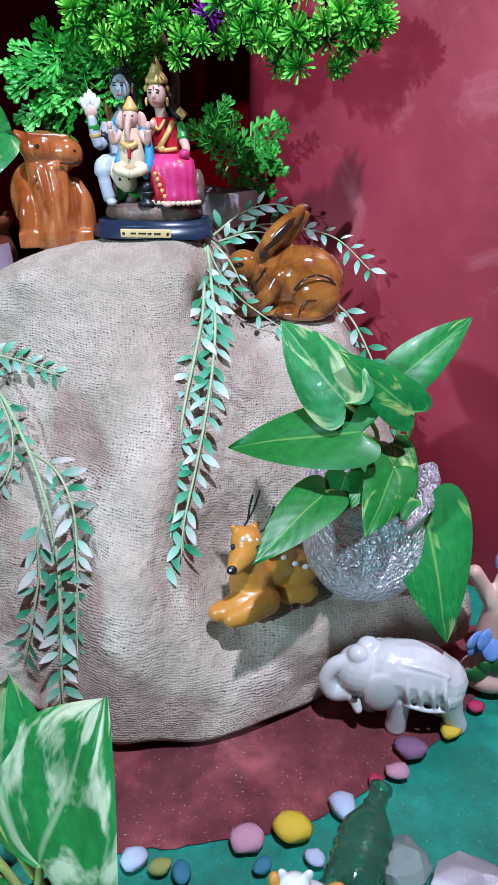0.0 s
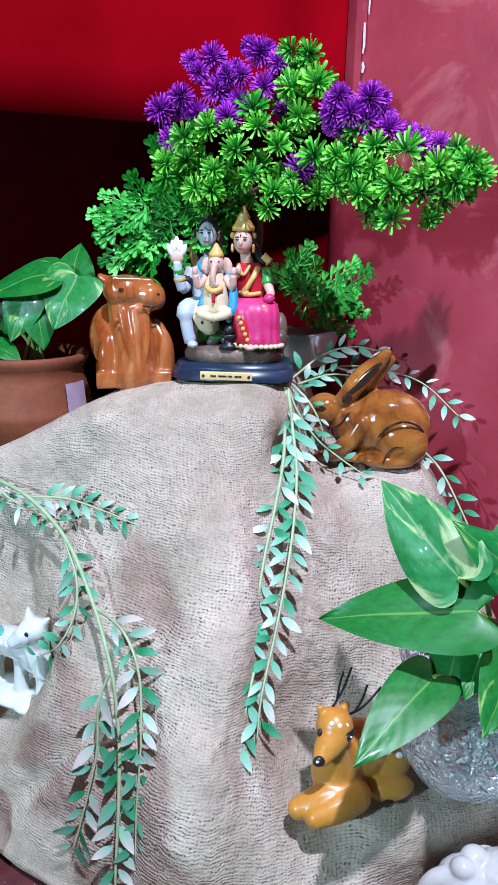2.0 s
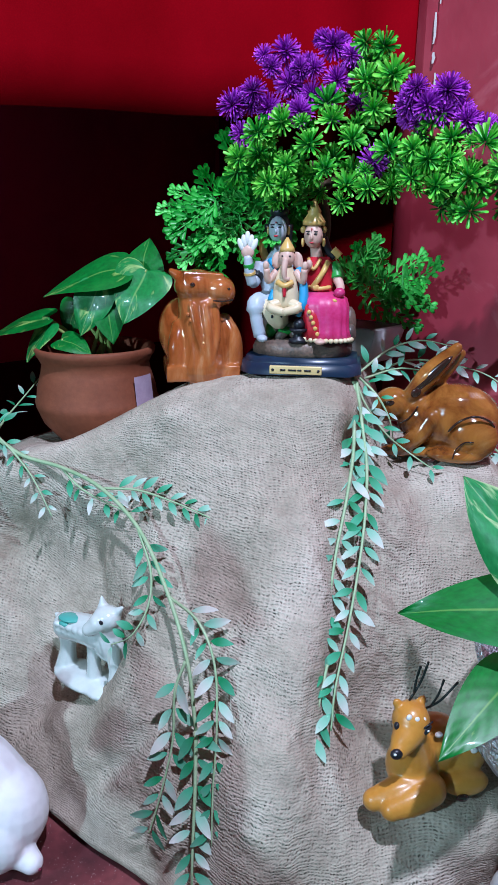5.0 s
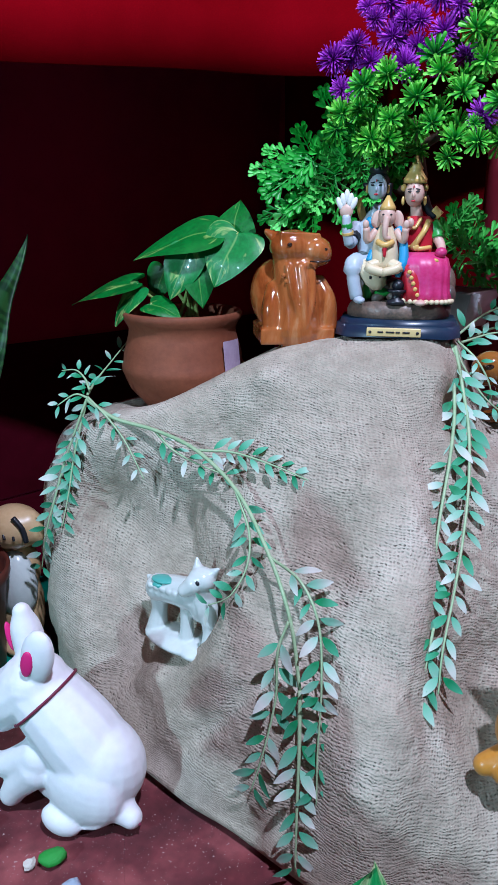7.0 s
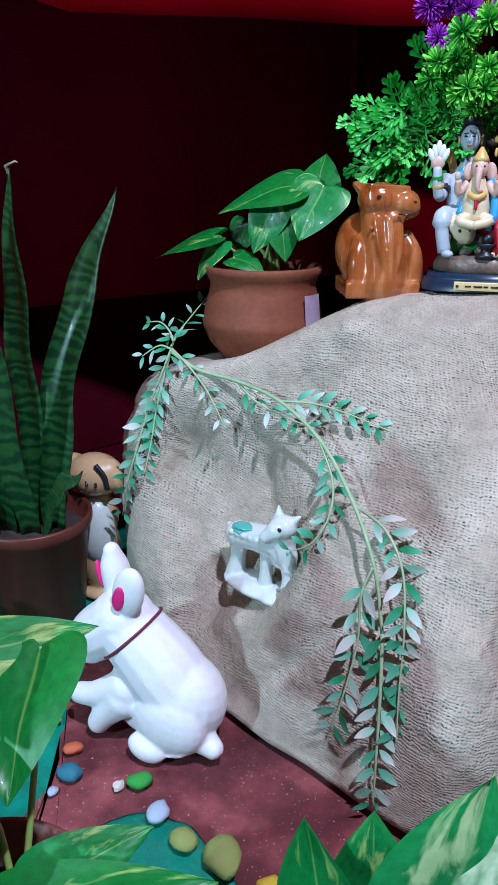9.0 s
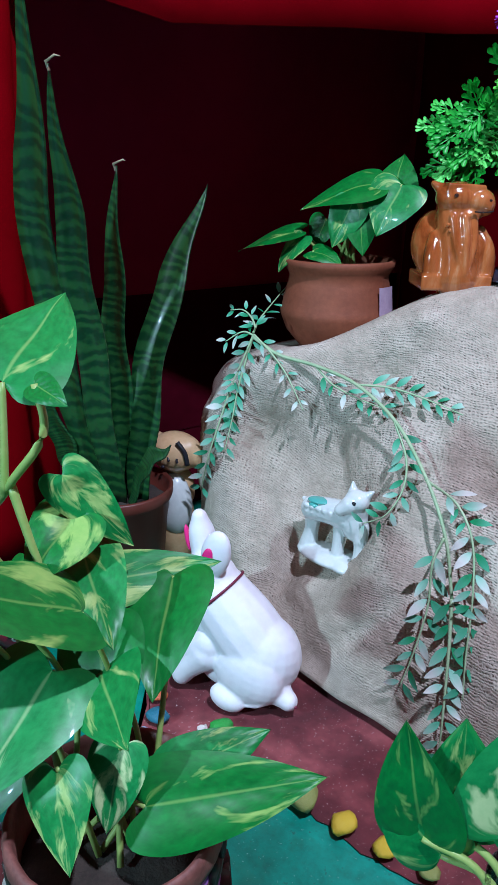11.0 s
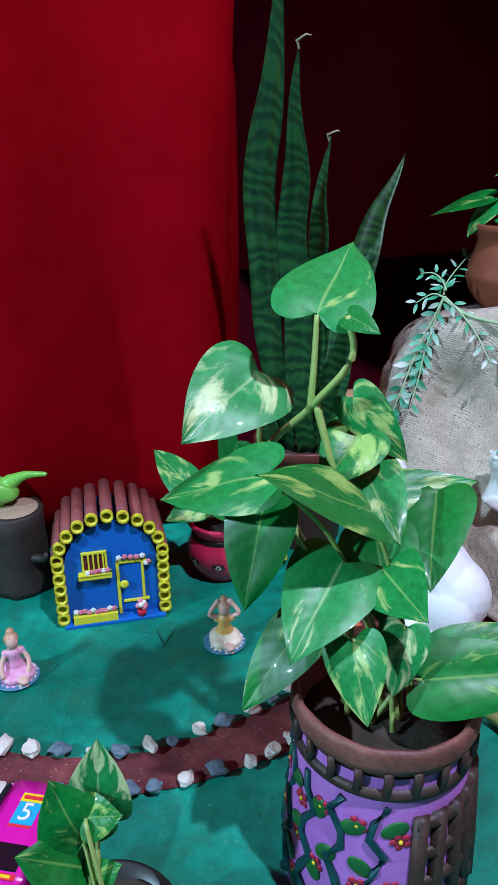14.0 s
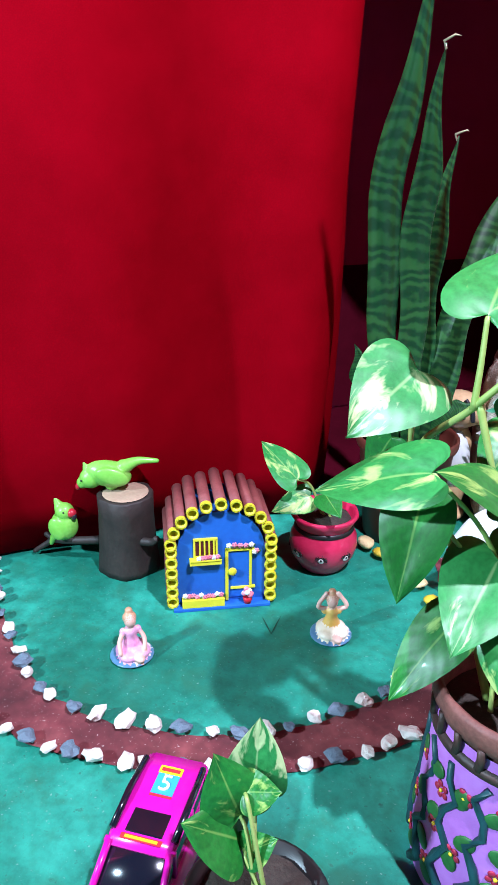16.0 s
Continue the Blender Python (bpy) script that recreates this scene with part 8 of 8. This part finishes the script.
def toy_car():
    ax = Vector((0.324, -0.946, 0)).normalized()
    yaw = math.degrees(math.atan2(ax.y, ax.x))
    car = thing("toy_car", "hot pink plastic toy car with a number five roof sticker", "toy car", pose(-0.4325, 0.1023, 0.0, 0, 0, yaw) @ Matrix.Scale(0.91, 4))
    def hull(sections, mt, name, label=""):
        bm = bmesh.new()
        rings = []
        for x, w, z0, z1, rr in sections:
            ring = []
            for y, z in ((-w, z0), (-w, z1 - rr), (-w + rr, z1), (w - rr, z1), (w, z1 - rr), (w, z0)):
                ring.append(bm.verts.new((x, y, z)))
            rings.append(ring)
        for a, b in zip(rings, rings[1:]):
            for k in range(6):
                bm.faces.new((a[k], a[(k + 1) % 6], b[(k + 1) % 6], b[k]))
        bm.faces.new(rings[0])
        bm.faces.new(rings[-1])
        bmesh.ops.bevel(bm, geom=list(bm.edges), offset=0.0012, segments=2, affect="EDGES")
        return part(name, bm, mt, car, label)
    hull([(-0.078, 0.0215, 0.008, 0.026, 0.004), (-0.070, 0.0255, 0.007, 0.030, 0.005), (0.022, 0.026, 0.007, 0.030, 0.005), (0.060, 0.025, 0.007, 0.027, 0.006), (0.074, 0.020, 0.008, 0.020, 0.006)], CAR_PINK, "body", "hot pink plastic body")
    hull([(-0.070, 0.0195, 0.028, 0.034, 0.003), (-0.060, 0.0205, 0.028, 0.0450, 0.004), (0.002, 0.0205, 0.028, 0.0455, 0.004), (0.026, 0.0200, 0.028, 0.031, 0.002)], CAR_GLASS, "window_band", "dark tinted window band")
    hull([(-0.064, 0.0195, 0.0440, 0.0475, 0.003), (-0.050, 0.0208, 0.0445, 0.0490, 0.003), (-0.004, 0.0208, 0.0445, 0.0490, 0.003), (0.004, 0.0195, 0.0440, 0.0472, 0.003)], CAR_PINK, "roof", "hot pink roof")
    for s in (-1, 1):
        for x in (-0.058, -0.028, 0.001):
            bm = bmesh.new()
            box(bm, (x - 0.0018, s * 0.0195 - 0.0022, 0.028), (x + 0.0018, s * 0.0195 + 0.0022, 0.0465), 0, 0.0006)
            part("pillar", bm, CAR_PINK, car)
        bm = bmesh.new()
        tube(bm, [(0.002, s * 0.0185, 0.047), (0.026, s * 0.0205, 0.031)], 0.0022, 8)
        part("pillar", bm, CAR_PINK, car)
        bm = bmesh.new()
        tube(bm, [(-0.056, s * 0.0190, 0.0495), (-0.030, s * 0.0195, 0.0508), (-0.004, s * 0.0190, 0.0490)], 0.0022, 8)
        part("roof_rail", bm, CAR_GLASS, car)
        for x in (-0.050, 0.048):
            bm = bmesh.new()
            lathe(bm, [(0.006, -0.004), (0.0115, -0.004), (0.012, -0.003), (0.012, 0.003), (0.0115, 0.004), (0.006, 0.004)], 24)
            w = part("wheel", bm, RUBBER, car)
            w.matrix_basis = pose(x, s * 0.0235, 0.012, 90, 0, 0)
            bm = bmesh.new()
            lathe(bm, [(0, -0.0036), (0.0062, -0.0036), (0.0066, 0), (0.0062, 0.0036), (0, 0.0036)], 16)
            part("rim", bm, PORCELAIN, w)
    bm = bmesh.new()
    box(bm, (-0.020, -0.0115, 0.0478), (-0.004, 0.0115, 0.0494), 0, 0.0008)
    part("sunroof", bm, CAR_GLASS, car, "black sunroof panel")
    def flat(name, x0, x1, y0, y1, z, mt, label=""):
        bm = bmesh.new()
        box(bm, (x0, y0, z), (x1, y1, z + 0.0004))
        return part(name, bm, mt, car, label, smooth=False)
    flat("roof_sticker", -0.047, -0.032, -0.007, 0.007, 0.0490, STICK_BLUE, "blue number sticker")
    flat("roof_sticker", -0.053, -0.047, -0.0075, 0.0075, 0.0490, STICK_YELLOW, "yellow sticker strip")
    flat("sticker_bar", -0.0512, -0.0488, -0.0060, 0.0060, 0.0494, STICK_RED)
    flat("sticker_bar", -0.0315, -0.0300, -0.0070, 0.0070, 0.0490, STICK_RED)
    flat("windscreen_sticker", -0.0025, 0.0010, -0.0125, 0.0125, 0.0488, STICK_RED, "red and yellow sticker strip")
    flat("sticker_bar", -0.0015, 0.0002, -0.0100, 0.0100, 0.0492, STICK_YELLOW)
    curve = bpy.data.curves.new("digit", "FONT")
    curve.body, curve.size, curve.extrude, curve.align_x, curve.align_y = "5", 0.0165, 0.0003, "CENTER", "CENTER"
    tmp = new("tmp", curve)
    bpy.context.view_layer.update()
    me = bpy.data.meshes.new_from_object(tmp.evaluated_get(bpy.context.evaluated_depsgraph_get()))
    bpy.data.objects.remove(tmp)
    me.materials.clear()
    me.materials.append(WHITE_PAINT)
    digit = new("digit", me)
    digit.parent = car
    digit.matrix_basis = pose(-0.0395, 0.0, 0.0498, 0, 0, 90)
    digit["label"] = "white printed number five"
    bm = bmesh.new()
    box(bm, (0.030, -0.015, 0.0292), (0.058, 0.015, 0.0300), 0, 0.0003)
    part("bonnet_panel", bm, CAR_PINK, car)


toy_car()

# ---- pebbles ----
def stone_mesh(name, material, seed, sharp=0.25, flat=0.6):
    bm = bmesh.new()
    bmesh.ops.create_icosphere(bm, subdivisions=2, radius=0.5)
    off = Vector((seed * 3.1, seed * 1.7, seed * 0.9))
    for v in bm.verts:
        k = 1 + sharp * noise.noise(v.co * 2.3 + off) + 0.06 * noise.noise(v.co * 7 + off)
        v.co *= k
        v.co.z *= flat
    me = finish(bm, name, material, smooth=sharp < 0.4)
    return me


def rock_mat(name, a, b, rough=0.5):
    return varied(name, a, b, 90.0, rough, 260, 0.0006)


COLS = {"white": rock_mat("white_stone", (0.60, 0.55, 0.48), (0.80, 0.76, 0.70)), "grey": rock_mat("slate_stone", (0.07, 0.12, 0.16), (0.16, 0.23, 0.29)), "pink": rock_mat("pink_stone", (0.44, 0.22, 0.30), (0.55, 0.33, 0.40)),
        "yellow": rock_mat("yellow_stone", (0.58, 0.42, 0.02), (0.70, 0.54, 0.05)), "olive": rock_mat("olive_stone", (0.20, 0.26, 0.05), (0.34, 0.38, 0.12)), "green": rock_mat("green_stone", (0.02, 0.26, 0.03), (0.05, 0.40, 0.06)),
        "blue": rock_mat("pale_blue_stone", (0.34, 0.44, 0.58), (0.50, 0.60, 0.72)), "mauve": rock_mat("mauve_stone", (0.16, 0.08, 0.16), (0.26, 0.14, 0.25)), "red": rock_mat("crimson_stone", (0.38, 0.01, 0.06), (0.52, 0.05, 0.12)),
        "orange": rock_mat("orange_stone", (0.52, 0.10, 0.04), (0.62, 0.16, 0.06)), "teal": rock_mat("teal_stone", (0.02, 0.14, 0.20), (0.04, 0.22, 0.30)), "cream": rock_mat("cream_stone", (0.66, 0.52, 0.22), (0.76, 0.64, 0.36))}
STONES = {c: [stone_mesh("pebble_" + c, m, 5 * i + s, 0.30 if c not in ("white", "grey") else 0.62) for s in range(3)] for i, (c, m) in enumerate(COLS.items())}
WORDS = {"white": "small white stone edging the sand path", "grey": "small slate-grey stone edging the sand path"}
rng = random.Random(11)


def pebble(c, x, y, w, k=0):
    ob = new("pebble", STONES[c][k % 3])
    s = w * rng.uniform(0.86, 1.0)
    ob.matrix_basis = Matrix.Translation((x, y, 0.004 + 0.21 * s)) @ Matrix.Rotation(rng.uniform(0, 6.28), 4, "Z") @ Matrix.Diagonal((s * 1.12, s * 0.92, s * 0.9, 1))
    return tagged(ob, WORDS.get(c, c + " painted pebble on the sandy edge"), "pebble", "stones edging the path" if c in WORDS else "coloured pebbles")


for k, (c, x, y, w) in enumerate((("pink", -0.030, 0.360, 0.021), ("yellow", -0.004, 0.369, 0.022), ("blue", -0.093, 0.343, 0.016), ("olive", -0.078, 0.340, 0.0135), ("teal", -0.065, 0.337, 0.0135), ("blue", 0.027, 0.387, 0.020),
                                 ("red", 0.049, 0.407, 0.012), ("pink", 0.064, 0.415, 0.015), ("mauve", 0.075, 0.433, 0.020), ("yellow", 0.104, 0.452, 0.016), ("red", 0.127, 0.476, 0.013), ("green", -0.310, 0.412, 0.0165), ("blue", -0.288, 0.392, 0.018),
                                 ("olive", -0.266, 0.379, 0.0195), ("olive", -0.238, 0.374, 0.026), ("yellow", -0.208, 0.363, 0.018), ("yellow", -0.181, 0.356, 0.016), ("olive", -0.155, 0.351, 0.0145), ("teal", -0.358, 0.404, 0.016), ("white", -0.322, 0.405, 0.008),
                                 ("blue", -0.361, 0.388, 0.008), ("orange", -0.367, 0.424, 0.013), ("cream", -0.489, 0.502, 0.019), ("yellow", -0.470, 0.493, 0.015), ("yellow", -0.443, 0.479, 0.017), ("cream", -0.418, 0.463, 0.018), ("yellow", -0.398, 0.444, 0.015), ("blue", 0.01, 0.352, 0.012), ("teal", -0.02, 0.345, 0.013))):
    pebble(c, x, y, w, k)


def edge_stones(line, first, last, gap):
    pts = [np.array(p[:2]) for p in spline(line, 20)]
    d = np.cumsum([0] + [float(np.linalg.norm(b - a)) for a, b in zip(pts, pts[1:])])
    s, k = first, 0
    while s < min(last, d[-1]):
        i = int(np.searchsorted(d, s))
        p = pts[min(i, len(pts) - 1)]
        w = rng.uniform(0.0095, 0.0145)
        pebble("white" if (k % 2 == 0) != (rng.random() < 0.18) else "grey", p[0] + rng.uniform(-0.002, 0.002), p[1] + rng.uniform(-0.002, 0.002), w, k)
        s += w * 0.62 + gap * rng.uniform(0.7, 1.9)
        k += 1


edge_stones(INNER[1:9], 0.0, 9.0, 0.0085)
edge_stones(OUTER[1:10], 0.0, 9.0, 0.0080)

# odds and ends in front of the sand
BOTTLE = mat("green_bottle_glass", (0.10, 0.42, 0.26), 0.06)
bsdf(BOTTLE).inputs["Transmission Weight"].default_value = 0.85
bottle = thing("glass_bottle", "small green glass bottle lying on the floor", "bottle", pose(0.036, 0.352, 0.018, 0, 84, 70))
bm = bmesh.new()
lathe(bm, [(0, -0.030), (0.013, -0.030), (0.0155, -0.027), (0.0155, 0.010), (0.010, 0.020), (0.0062, 0.026), (0.006, 0.036), (0.0072, 0.037), (0.0072, 0.040), (0.0048, 0.040), (0.0045, 0.026), (0.013, 0.010), (0.013, -0.027), (0, -0.028)], 32)
part("body", bm, BOTTLE, bottle)
for k in range(4):
    bm = bmesh.new()
    lathe(bm, [(0.0155, -0.022 + 0.008 * k), (0.0166, -0.020 + 0.008 * k), (0.0155, -0.018 + 0.008 * k)], 32)
    part("ridge", bm, BOTTLE, bottle)
STONE_GREY = rock_mat("grey_green_stone", (0.12, 0.17, 0.15), (0.24, 0.30, 0.27))
me = stone_mesh("stone", STONE_GREY, 31, 0.5, 0.7)
ob = new("grey_stone", me)
ob.matrix_basis = Matrix.Translation((0.058, 0.352, 0.011)) @ Matrix.Diagonal((0.036, 0.030, 0.030, 1))
tagged(ob, "rough grey-green stone lying beside the glass bottle", "stone")
foil_lump = stone_mesh("foil_ball", FOIL, 41, 0.5, 0.6)
ob = new("foil_lump", foil_lump)
ob.matrix_basis = Matrix.Translation((0.098, 0.338, 0.012)) @ Matrix.Diagonal((0.052, 0.034, 0.036, 1))
tagged(ob, "crumpled lump of silver foil on the green floor", "foil")
kid = [("b", (0, 0, 0.014), (0.014, 0.010, 0.012)), ("b", (-0.008, -0.002, 0.028), (0.009, 0.008, 0.008)), ("b", (-0.014, 0, 0.034), (0.003, 0.002, 0.006), (0, -20, 0)), ("b", (-0.002, 0, 0.035), (0.003, 0.002, 0.006), (0, 20, 0)), ("b", (0, 0, 0.004), (0.014, 0.010, 0.005))]
me = sculpt("pup", kid, 0.001, [WHITE_GLAZE, OCHRE], [((0.012, -0.004, 0.028), (0.006, 0.004, 0.010), (0, 20, 0), 1), ((-0.018, 0.0, 0.028), (0.004, 0.004, 0.008), (0, -10, 0), 1)], 3)
figure("small_dog_figurine", me, "small white and orange dog figurine on the floor", "figurine", pose(0.006, 0.322, 0.0))
